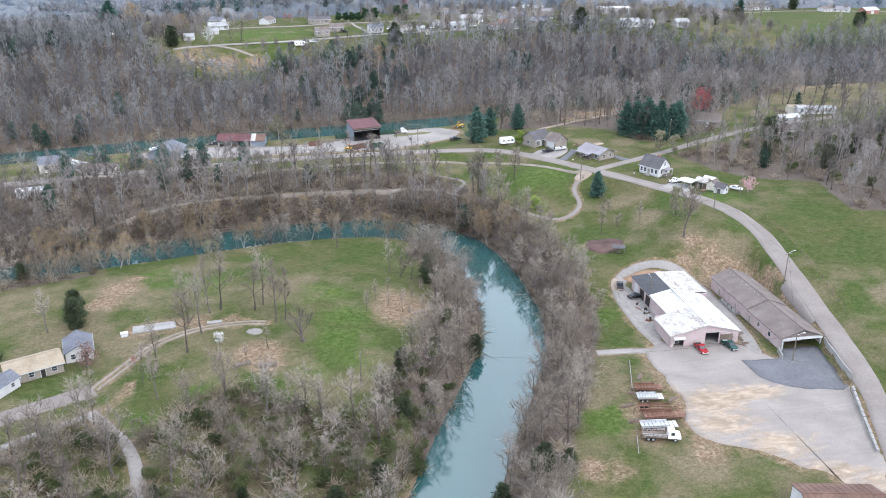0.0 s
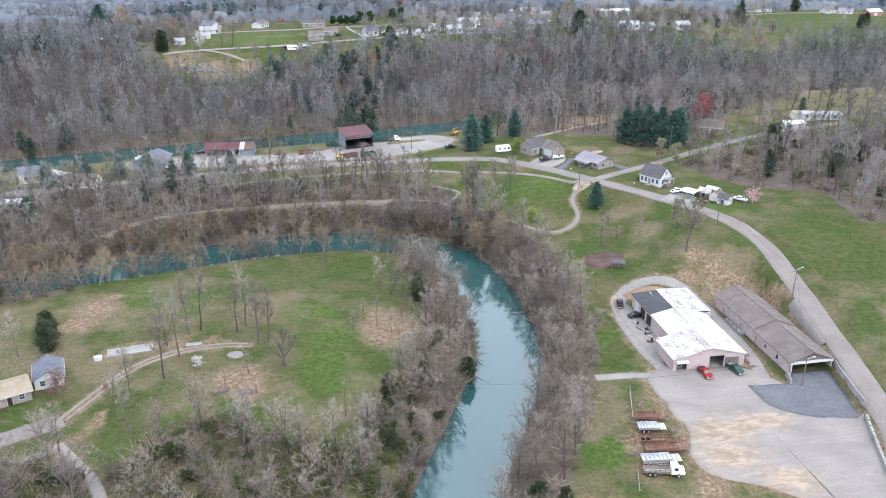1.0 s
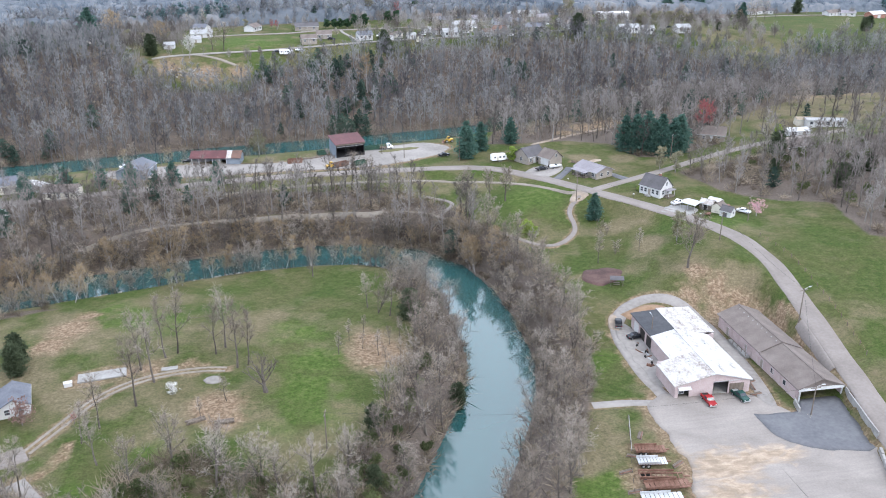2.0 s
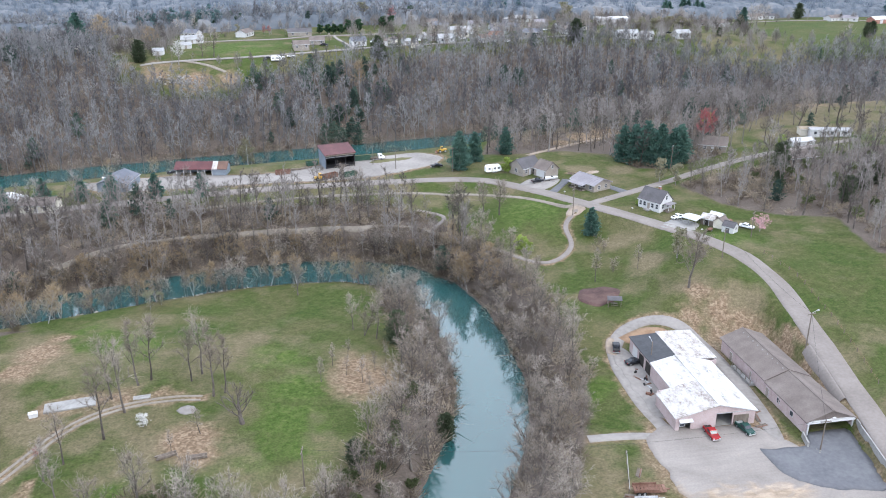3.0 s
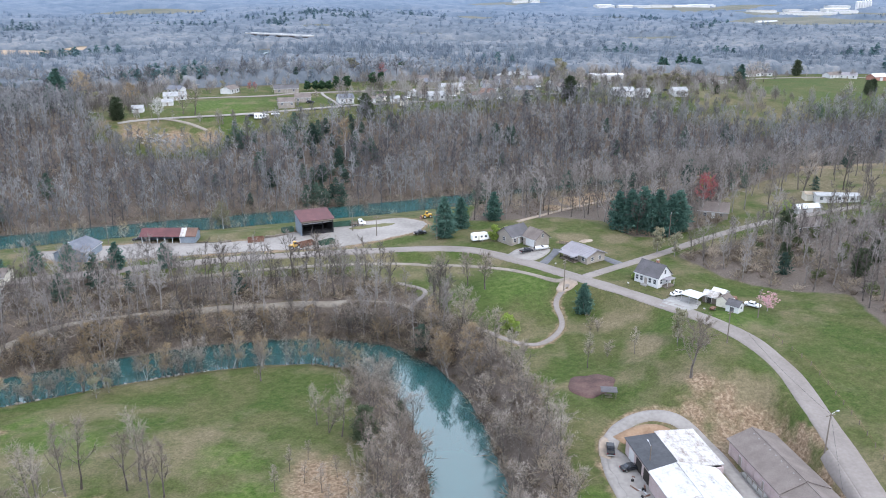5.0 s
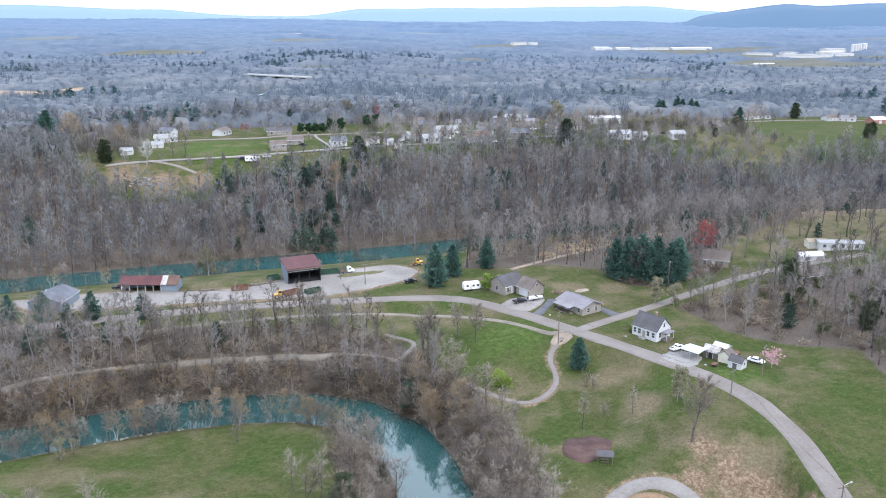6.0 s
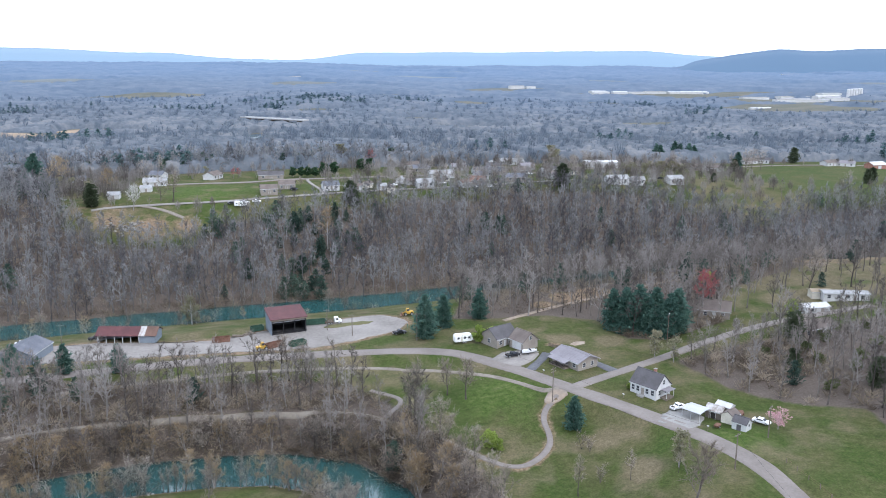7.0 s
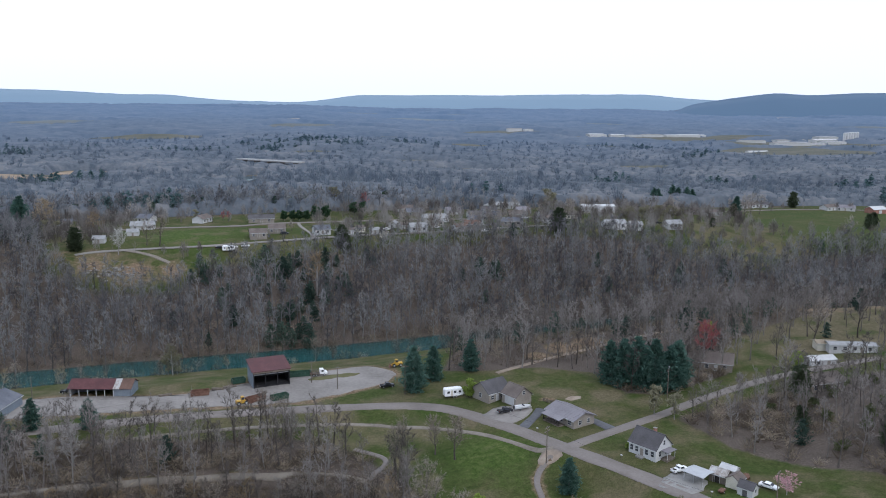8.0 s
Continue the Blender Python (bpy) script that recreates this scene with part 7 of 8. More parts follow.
CLEAR_LINES = [(ROAD, 5.5), (SIDE_ROAD, 5), (PARK_PATH, 2), (TRAIL, 1.3), (SPUR, 3), (LOOP_DRIVE, 5), (LANE, 3), (PALE_LANE, 2.5), (DIRT_PATH, 2.2), (WEST_SPUR, 2)]
CLEAR_AREAS = [YARD, APRON, PARKING, DRIVE_WHITE, DRIVE_RANCH, DRIVE_GARAGE, SLAB]


def free(x, y):
    """Whether nothing built stands there and no water lies there."""
    ok = (off_line(RIVER, x, y)[0] > 8.8) & (off_line(RIVER_TWO, x, y)[0] > 11)
    for line, d in CLEAR_LINES:
        ok &= off_line(line, x, y)[0] > d
    for area in CLEAR_AREAS:
        ok &= ~inside(area, x, y)
    return ok


def strewn(name, templates, places, rng, scale, material, label, category, sink=0.1):
    """Copies of templates (vertices, triangles) over many places as one object; each copy has its own tone."""
    vs, fs, tones, n = [], [], [], 0
    zs = height(places[:, 0], places[:, 1])
    for (x, y), z in zip(places, zs):
        v, f = templates[rng.integers(len(templates))]
        a, s = rng.uniform(0, 6.28), rng.uniform(*scale)
        ca, sa, sz = math.cos(a) * s, math.sin(a) * s, s * rng.uniform(0.9, 1.12)
        vs.append(np.column_stack([v[:, 0] * ca - v[:, 1] * sa + x, v[:, 0] * sa + v[:, 1] * ca + y, v[:, 2] * sz + z - sink]))
        fs.append(f + n)
        tones.append(np.full(len(v), rng.random()))
        n += len(v)
    ob = sheet(name, np.vstack(vs), np.vstack(fs), material)
    ob.data.attributes.new("tone", "FLOAT", "POINT").data.foreach_set("value", np.concatenate(tones).astype(np.float32))
    return tagged(ob, label, category, kind="stuff")


def plant(maker, x, y, scale=1.0, turn=0.0, sink=0.1):
    """A copy of a tree with its foot in the ground."""
    return copy_thing(maker, pose(x, y, float(height(x, y)) - sink, 0, 0, turn) @ Matrix.Scale(scale, 4))


def grow_trees():
    rng = np.random.default_rng(11)
    tall = [make_tree("bare_tree", bare_tree(i, 17, 0.3, 0.34, 13, 6, 11, 0.05, thick=0.75), DARK_BARK, TWIG, "tall leafless grey tree on the river land", "bare trees") for i in range(5)]
    wide = [make_tree("bare_tree", bare_tree(20 + i, 13, 0.5, 0.2, 13, 7, 11, 0.05, thick=1.15), DARK_BARK, TWIG, "broad leafless tree with spreading grey limbs", "bare trees") for i in range(4)]
    many = [make_tree("bare_tree", bare_tree(30 + i, 9, 0.46, 0.12, 15, 6, 11, 0.05, trunks=3), DARK_BARK, TWIG, "leafless river-bank tree with several stems", "bare trees") for i in range(3)]
    tan = [make_tree("budding_tree", bare_tree(40 + i, 9, 0.42, 0.15, 14, 6, 14, 0.07, trunks=2), BARK, TWIG_TAN, "small tree with tan buds at the water", "budding trees") for i in range(2)]
    gnarl = make_tree("bare_tree", bare_tree(50, 8.5, 0.6, 0.22, 12, 6, 8, 0.06, thick=3.2), DARK_BARK, DARK_BARK, "low gnarled leafless tree alone in the meadow", "bare trees")
    oak = make_tree("bare_tree", bare_tree(55, 12, 0.46, 0.25, 14, 6, 14, 0.075, thick=1.1), DARK_BARK, TWIG, "dark-stemmed broad leafless tree on the lawn", "bare trees")
    cedar = [make_tree("cedar", conifer(60 + i, 8.5, 3.1, 13, 10, 26, 0.75, 0.04, 0.42, 0.12), BARK, CEDAR, "dark green cedar with a full crown", "cedars") for i in range(2)]
    pine = [make_tree("pine", conifer(64 + i, 16, 6.0, 13, 9, 26, 1.35, 0.06, 0.7, -0.03), BARK, PINE, "tall dense blue-green pine tree", "pines") for i in range(2)]
    willow = make_tree("willow", bare_tree(70, 12, 0.42, 0.3, 13, 6, 16, 0.09, droop=0.16), BARK, OLIVE, "yellow-green willow on the river lawn", "budding trees")
    red = make_tree("red_maple", bare_tree(71, 15, 0.36, 0.3, 13, 6, 14, 0.1), BARK, TWIG_RED, "bare maple with bright red buds", "budding trees")
    orange = make_tree("budding_tree", bare_tree(72, 17, 0.34, 0.3, 13, 6, 14, 0.1), BARK, TWIG_TAN, "tall tree with orange-tan buds on the bluff", "budding trees")
    spring = make_tree("leafing_tree", leafy(73, 6.8, 3.0, 3000, 0.42, 0.18), BARK, SPRING, "round tree in fresh spring leaf", "leafing trees")
    dense = make_tree("leafing_tree", leafy(78, 7, 2.9, 1900, 0.5, 0.12), BARK, ROUND_GREEN, "round dense dark green garden tree", "leafing trees")
    bush = make_tree("bush", leafy(74, 3.2, 2.2, 1300, 0.34, 0.1), BARK, SPRING, "bright green bush in spring leaf", "bushes")
    shrub = make_tree("bush", leafy(80, 3.2, 2.4, 900, 0.3, 0.05), BARK, MOSSY, "olive green shrub under the bare trees", "bushes")
    olive = make_tree("leafing_tree", leafy(75, 8, 2.6, 700, 0.4, 0.25), BARK, OLIVE, "slim tree with olive buds", "leafing trees")
    cherry = make_tree("cherry_tree", leafy(76, 6, 3.2, 800, 0.27, 0.3), BARK, PINK_BLOSSOM, "small pink flowering cherry tree", "flowering trees")
    pale = make_tree("flowering_tree", leafy(79, 6, 3.2, 700, 0.3, 0.25), BARK, BLOSSOM, "bare tree with pale pink blossom by the houses", "flowering trees")
    pale_white = make_tree("flowering_tree", bare_tree(81, 12, 0.46, 0.2, 14, 7, 18, 0.09), BARK, WHITE_BLOSSOM, "spreading tree in pale white blossom", "flowering trees")
    snow = make_tree("flowering_tree", leafy(77, 3.4, 2.0, 450, 0.25, 0.3), BARK, WHITE_BLOSSOM, "small tree in full white blossom", "flowering trees")
    makers = tall + wide + many + tan + cedar + pine + [oak, gnarl, willow, red, orange, spring, dense, bush, shrub, olive, cherry, pale, pale_white, snow]
    # single trees of the meadow, the park and the gardens
    for kind, x, y, s in ((tall[0], -31.7, 188.4, 1.0), (tall[1], -29.2, 198, 1.05), (tall[2], -28, 209, 0.95), (tall[3], -25.4, 211, 1.0), (tall[4], -33, 204, 0.9), (tall[0], -13.9, 212, 0.95), (tall[1], -10.4, 201.4, 1.0),
                          (tall[2], -7.9, 202.6, 0.85), (tall[3], -16, 209, 0.85), (gnarl, -3.4, 189.3, 1.0), (cedar[0], -62.1, 207.4, 0.95), (cedar[1], -63.4, 214, 0.9), (cedar[0], 34, 220.6, 1.05),
                          (tall[3], 28.9, 223.7, 0.75), (tall[4], 23.4, 230.9, 0.6), (many[0], 26, 226, 1.0), (wide[0], 8.9, 262, 0.75), (tan[0], -59.6, 254, 1.1), (tall[2], -68.6, 205.5, 0.7), (snow, -24.2, 191.5, 1.0),
                          (oak, 114.6, 223.6, 1.3), (pine[0], 103.2, 270.8, 0.58), (many[1], 102.5, 262, 0.5), (many[0], 104, 260, 0.45), (many[1], 101.6, 246, 0.5), (tall[1], 95.1, 243, 0.6), (pine[0], 142.6, 333, 0.97), (pine[1], 146.5, 331, 1.06), (pine[1], 149, 328.6, 0.84), (pine[0], 152.6, 326, 0.75), (pine[1], 156, 327, 0.92), (pine[0], 160, 329.6, 0.97), (pine[1], 145, 339, 0.88), (pine[0], 155, 336, 0.92), (pine[0], 139.5, 337, 0.9),
                          (pine[1], 74, 343, 0.95), (pine[0], 82, 352, 0.75), (pine[1], 96, 357, 0.7), (willow, -12, 409, 1.0), (olive, -14, 411, 1.2), (olive, -10.5, 410, 1.1), (red, 176, 342.6, 1.1), (red, 181, 347, 0.95), (oak, 73.9, 299.3, 0.85), (oak, 78.4, 293.8, 1.0), (tall[4], 62.8, 288, 1.0),
                          (tall[0], 62, 291, 0.9), (oak, 228.4, 357.7, 1.4), (cherry, 152, 253.5, 1.0), (spring, 90.6, 332.6, 0.9), (spring, 94.4, 331.2, 0.85), (bush, 80, 269.2, 1.3), (bush, 81.5, 267.5, 0.9), (olive, -33, 259, 0.8), (olive, -30.5, 262, 0.6),
                          (orange, 46, 487, 1.2), (olive, 119, 241, 1.2), (olive, 141.5, 306, 1.2), (olive, 146, 302, 1.1), (wide[1], 28, 318, 1.05), (wide[2], 33, 316, 0.95), (spring, 207, 336, 0.9), (spring, 196, 378, 1.0), (bush, 124.6, 285, 0.55),
                          (red, -43.6, 183.6, 0.19), (wide[1], 31, 172, 0.95), (tall[3], -40.6, 176, 0.6), (tall[2], -36, 168, 0.7), (tall[1], -48, 160, 0.75), (pale, -54.5, 185, 1.1), (tall[0], -38, 181, 0.75), (cedar[1], -77, 190, 0.7)):
        plant(kind, x, y, s, rng.uniform(0, 360))
    # saplings on the litter patches of the meadow
    for x, y in ((20, 206), (23.6, 202), (27, 207), (25, 196), (29, 200), (17, 211), (21, 215), (30, 211), (14, 204), (-12, 187), (-17, 181), (118, 239), (108, 243)):
        plant(tall[rng.integers(5)], x, y, rng.uniform(0.28, 0.45), rng.uniform(0, 360))
    # pines and cedars at the wood's edge by the parking lot
    for x, y, s in ((-78, 330, 0.8), (-66, 333, 0.7), (-55, 331, 0.8), (-40, 330, 0.75), (-24, 329, 0.7), (-90, 324, 0.8)):
        plant(pine[rng.integers(2)], x, y, s * 0.8, rng.uniform(0, 360))
    # the plateau's garden trees
    for kind, x, y, s in [(dense, 29.4, 591, 1.0), (dense, 34.2, 590.6, 1.0), (dense, 38.4, 590, 1.0), (dense, 42.6, 590, 1.0), (dense, 48.4, 595.6, 1.3), (dense, 54.5, 597.6, 1.3), (dense, 72.8, 616, 1.3), (dense, 79, 619, 1.3), (olive, 61.6, 650, 1.9), (red, 81.8, 640, 0.75), (dense, 98, 660, 1.7), (red, -6.5, 590.6, 0.42), (red, -3.4, 591.2, 0.42),
                          (tan[0], -69.3, 556, 1.4), (tan[1], -74, 560, 1.2), (tan[0], -110, 589, 1.9), (tan[1], -104, 592, 1.7), (pine[0], -122, 599, 1.2), (pine[1], -125, 601, 1.0), (cedar[0], -72.6, 519, 1.4), (pale_white, -51.6, 515.6, 1.0), (wide[0], -39.8, 527.6, 0.9), (wide[1], -33.4, 527, 1.15), (tall[1], -52, 612, 0.8), (wide[2], -60, 600, 0.9), (olive, -24, 604, 0.9),
                          (olive, -92, 560, 1.2), (olive, -82, 552, 1.0), (olive, -100, 566, 1.2), (oak, 33.8, 555.6, 0.45), (cedar[1], 60.6, 529, 1.4), (cedar[0], 63, 526, 1.0), (pine[1], 320, 709, 0.85), (pine[0], 325, 712, 0.8), (pine[1], 343, 724, 0.95), (pine[0], 347, 722, 0.85), (pine[1], 353, 718, 0.9), (pine[0], 358, 719, 0.8), (olive, 212.6, 650, 2.0), (olive, 218, 654, 1.6), (cedar[1], 192.4, 559, 1.7),
                          (cedar[0], 439.5, 703, 1.5), (cedar[1], 422.5, 587, 1.2), (cedar[0], 436, 600, 1.1), (wide[3], 388, 559, 1.0), (wide[0], 360, 640, 1.2), (cedar[1], 356, 648, 1.1), (pine[0], 362, 655, 0.9), (wide[2], 372, 652, 1.2), (wide[1], 384, 660, 1.1), (wide[3], 349, 640, 1.0), (cedar[0], 306, 585, 0.7)]:
        plant(kind, x, y, s, rng.uniform(0, 360))
    for x, y, s in ((78, 541, 0.7), (90, 549, 0.6), (97, 552, 0.75), (112, 549, 0.7), (118, 552, 0.8), (126, 553, 0.65), (137, 549, 0.85), (148, 553, 0.9), (155, 557, 0.8), (163, 562, 0.7), (176, 566, 0.85), (184, 572, 0.8), (202, 574, 0.9), (210, 588, 0.8), (220, 596, 0.9), (118, 604, 0.7), (134, 612, 0.8), (146, 622, 0.7), (176, 626, 0.8), (205, 626, 0.9), (92, 604, 0.7), (228, 612, 0.8)):
        plant(tall[rng.integers(5)], x, y, s, rng.uniform(0, 360))
    for i in range(26):
        plant(olive if i % 3 else tall[i % 5], 246 + 2.2 * i + rng.uniform(-2, 2), 594 + 1.1 * i + rng.uniform(-4, 4), rng.uniform(0.85, 1.3) * (1.0 if i % 3 else 0.65), 40 * i)
    # river-bank and near woods, tree by tree
    def keep_bank(x, y):
        beach = (y > 250) & (y < 284) & (x < 34)
        return free(x, y) & (woods_cover(x, y) > np.where(beach, 0.1, 0.5)) & (y < 286) & (x < 120) & ((rng.random(np.shape(x)) < 0.7) | ~beach)
    spots = np.vstack([scatter(rng, (-90, 14, 104, 172), 2600, lambda x, y: keep_bank(x, y) & (off_line(RIVER, x, y)[0] > 20), 7.0), scatter(rng, (-90, 120, 104, 286), 12000, lambda x, y: keep_bank(x, y) & ((off_line(RIVER, x, y)[0] <= 20) | (x > 14)), 4.9)])
    for x, y in spots:
        one = float(off_line(RIVER, x, y)[0]) - 8.4
        u = rng.random()
        if one < 15 and y < 250:
            kind, s = (many[rng.integers(3)], rng.uniform(0.75, 1.15)) if u < 0.5 else (wide[rng.integers(4)], rng.uniform(0.6, 0.95)) if u < 0.95 or x > 50 else (cedar[rng.integers(2)], rng.uniform(0.5, 0.8))
        elif one < 7:
            kind, s = (tan[rng.integers(2)], rng.uniform(0.8, 1.25)) if u < 0.5 else (many[rng.integers(3)], rng.uniform(0.7, 1.1))
        elif u < 0.04:
            kind, s = cedar[rng.integers(2)], rng.uniform(0.4, 0.6)
        else:
            kind, s = (wide[rng.integers(4)], rng.uniform(0.7, 1.1)) if u < 0.66 else (many[rng.integers(3)], rng.uniform(0.8, 1.25))
        plant(kind, x, y, s, rng.uniform(0, 360))
    # budding trees along both shores of the bend
    shore = smooth_line([(-100, 269), (-66, 280.4), (-36, 289), (-12, 294.6), (10, 296), (27, 294), (45, 286), (58, 270), (64.5, 250)], 1.0)
    for i in range(0, len(shore), 3):
        x, y = shore[i] + rng.normal(0, 1.0, 2)
        if free(np.array(x), np.array(y)):
            plant(tan[rng.integers(2)] if rng.random() < 0.6 else many[rng.integers(3)], x, y, rng.uniform(0.8, 1.3), rng.uniform(0, 360))
    inner = smooth_line([(-88, 253.6), (-60, 263.6), (-36, 270), (-12, 275.4), (9, 276.6), (24, 274.6), (34, 269)], 1.0)
    for i in range(0, len(inner), 2):
        if rng.random() < 0.75:
            x, y = inner[i] + rng.normal(0, 0.8, 2) - (0, 0.8)
            kind, s = (tall[rng.integers(5)], rng.uniform(0.35, 0.6)) if rng.random() < 0.5 else (many[rng.integers(3)], rng.uniform(0.55, 0.95)) if rng.random() < 0.7 else (tan[rng.integers(2)], rng.uniform(0.7, 1.1))
            if height(x, y) > -0.3:
                plant(kind, x, y, s, rng.uniform(0, 360))
    # trees on the near bank of the second river, shrubs in the near woods, trees on the eastern slope
    for x in range(-95, 112, 7):
        px, py = x + rng.uniform(-2, 2), float(river_two_y(x)) - rng.uniform(12.5, 17)
        if rng.random() < 0.7:
            plant((many, wide, tan)[rng.integers(3)][rng.integers(2)], px, py, rng.uniform(0.5, 0.85), rng.uniform(0, 360))
    for x, y in scatter(rng, (-60, 30, 108, 168), 900, lambda x, y: (edge_of(NEAR_WOODS, x, y) > 0) & free(x, y) & ((x > -34) | (rng.random(np.shape(x)) < 0.4)), 4.6):
        plant(shrub, x, y, rng.uniform(0.6, 1.3), rng.uniform(0, 360))
    for x, y in scatter(rng, (4, 36, 120, 232), 500, lambda x, y: (off_line(RIVER, x, y)[0] > 10) & (off_line(RIVER, x, y)[0] < 20) & (x < 34) & free(x, y), 4.5):
        plant(shrub, x, y, rng.uniform(0.6, 1.2), rng.uniform(0, 360))
    slope = scatter(rng, (186, 330, 342, 450), 520, lambda x, y: free(x, y) & (bare_cover(x, y) < 0.4) & (np.hypot(x - 228, y - 347) > 16), 6.5)
    for x, y in scatter(rng, (172, 250, 240, 316), 150, lambda x, y: (edge_of(HILL_WOODS, x, y) > 2) & free(x, y) & (x + 0.6 * (y - 250) > 190), 9):
        plant(cedar[rng.integers(2)] if rng.random() < 0.22 else shrub, x, y, rng.uniform(0.8, 1.3), rng.uniform(0, 360))
    # the belt between river and road, the wooded hill and the strip below the houses
    middle = [joined(list(bare_tree(120 + i, 16, 0.36, 0.28, 8, 4, 9, 0.14, 4, light=True))) for i in range(5)]
    def keep_belt(x, y):
        w = np.maximum.reduce([edge_of(a, x, y) for a in (BELT, HILL_WOODS, MID_WOODS)])
        sparse = (x > 140) & (x < 192) & (y < 298 - 0.5 * (x - 150))
        return free(x, y) & (w > 0) & (bare_cover(x, y) < 0.5) & ((rng.random(np.shape(x)) < 0.3) | ~sparse) & (y > 200) & (np.hypot(x - 264, y - 454) > 15)
    belt = scatter(rng, (-115, 70, 255, 330), 14000, lambda x, y: keep_belt(x, y) & (edge_of(BELT, x, y) > 0), 4.0)
    rest = scatter(rng, (70, 330, 200, 470), 14000, keep_belt, 5.0)
    spots = np.vstack([belt, rest, slope])
    ever = rng.random(len(spots)) < 0.05
    strewn("river_woods", middle, spots[~ever], rng, (0.55, 0.98), WOOD_STUFF, "leafless woods between the river and the road", "woods")
    for m in makers:
        for o in (*m.children, m):
            bpy.data.objects.remove(o)
    # the wooded bluff and the woods beyond
    light = [joined(list(bare_tree(80 + i, 14, 0.34, 0.25, 7, 4, 6, 0.18, 3, light=True))) for i in range(5)]
    firs = [joined(list(conifer(90 + i, 11, 4.4, 8, 8, 7, 1.5, 0.1, 0.55))) for i in range(3)]
    def keep_bluff(x, y):
        up = y - river_two_y(x)
        return (woods_cover(x, y) > 0.45) & (up > 10) & (bare_cover(x, y) < 0.5) & (y < 660)
    bluff = scatter(rng, (-180, 420, 345, 660), 42000, keep_bluff, 3.7)
    fir = rng.random(len(bluff)) < 0.015 + 0.26 * step(0.62, 0.85, bumps(bluff[:, 0], bluff[:, 1], 42, 21))
    low_bank = scatter(rng, (-180, 330, 385, 500), 5000, lambda x, y: (np.abs(off_line(RIVER_TWO, x, y)[0] - 11.5) < 2.2) & (y > river_two_y(x)), 4.2)
    strewn("bank_trees", [joined(list(bare_tree(200 + i, 8, 0.5, 0.15, 7, 4, 6, 0.16, 3, trunks=2, light=True))) for i in range(3)], low_bank, rng, (0.7, 1.25), WOOD_STUFF, "low leafless trees leaning over the river", "woods")
    strewn("bluff_woods", light, bluff[~fir], rng, (0.75, 1.15), BLUFF_STUFF, "dense leafless grey-brown woods on the river bluff", "woods")
    strewn("bluff_evergreens", firs, np.vstack([bluff[fir], spots[ever]]), rng, (0.5, 0.95), GREEN_STUFF, "dark evergreens among the bare bluff woods", "woods")
    yards = scatter(rng, (-140, 480, 500, 690), 1700, lambda x, y: (woods_cover(x, y) < 0.3) & (off_line([(-150, 560), (-25, 578), (42, 584), (112, 597), (240, 640), (560, 690)], x, y)[0] > 6) & ((x < 345) | (x > 500) | (y < 575) | (y > 672)) & ((x < -50) | (x > 45) | (y > 582) | (y < 520)) & ((x < 275) | (x > 330) | (y > 590) | (rng.random(np.shape(x)) < 0.25)) & (bare_cover(x, y) < 0.4), 8)
    strewn("garden_trees", light[:2] + [far_tree(170 + i, 110, 0.75) for i in range(4)], yards, rng, (0.4, 0.85), WOOD_STUFF, "scattered leafless garden trees on the plateau", "trees")
    def settled(x, y):
        clear = off_line([(-150, 560), (-25, 578), (42, 584), (112, 597), (240, 640), (560, 690)], x, y)[0] > 5
        return clear & (woods_cover(x, y) < 0.5) & (bare_cover(x, y) < 0.4) & ((x < -62) | (x > 48)) & ((x > 105) | (x < 48) | (y > 545))
    groves = np.vstack([scatter(rng, (-190, -62, 490, 628), 1300, settled, 6), scatter(rng, (48, 345, 545, 692), 900, settled, 8)])
    strewn("garden_trees", [far_tree(180 + i, 130, 0.7) for i in range(5)], groves, rng, (0.55, 1.0), WOOD_STUFF, "leafless trees round the plateau houses", "trees")
    # undergrowth
    def scrub_shape(seed):
        q = np.random.default_rng(seed)
        a = np.column_stack([q.normal(0, 0.5, 70), q.normal(0, 0.5, 70), q.uniform(0, 1.1, 70)])
        d = q.normal(size=(70, 3)) * (0.6, 0.6, 0.35) + a * (0.7, 0.7, 0) + (0, 0, 0.75)
        return blades(a, a + d, np.full(70, 0.13), q)
    scrub = [scrub_shape(100 + i) for i in range(3)]
    def keep_scrub(x, y):
        return free(x, y) & (woods_cover(x, y) > 0.4) & ~((y > 255) & (y < 284) & (x < 32)) & ~((x > 140) & (x < 192) & (y < 298 - 0.5 * (x - 150)) & (rng.random(np.shape(x)) < 0.9))
    spots = scatter(rng, (-110, 190, 104, 345), 20000, keep_scrub, 2.7)
    strewn("undergrowth", scrub, spots, rng, (0.8, 1.9), BRUSH, "dry leafless brush under the river-bank trees", "brush")
    def thicket(seed):
        q = np.random.default_rng(seed)
        a = np.column_stack([q.normal(0, 1.0, 95), q.normal(0, 1.0, 95), q.uniform(0, 2.0, 95) ** 1.1])
        d = q.normal(size=(95, 3)) * (0.5, 0.5, 0.35) + a * (0.25, 0.25, 0.1) + (0, 0, 0.4)
        return blades(a, a + d, np.full(95, 0.13), q)
    thickets = [thicket(160 + i) for i in range(4)]
    low = scatter(rng, (-150, 330, 360, 560), 16000, lambda x, y: (woods_cover(x, y) > 0.4) & (bare_cover(x, y) < 0.6) & (y > 345) & (off_line(RIVER_TWO, x, y)[0] > 10.6) & free(x, y), 4.2)
    edge = scatter(rng, (-150, 330, 380, 500), 9000, lambda x, y: (np.abs(off_line(RIVER_TWO, x, y)[0] - 11.5) < 2.6) & ((y > river_two_y(x)) | (rng.random(np.shape(x)) < 0.3)), 2.4)
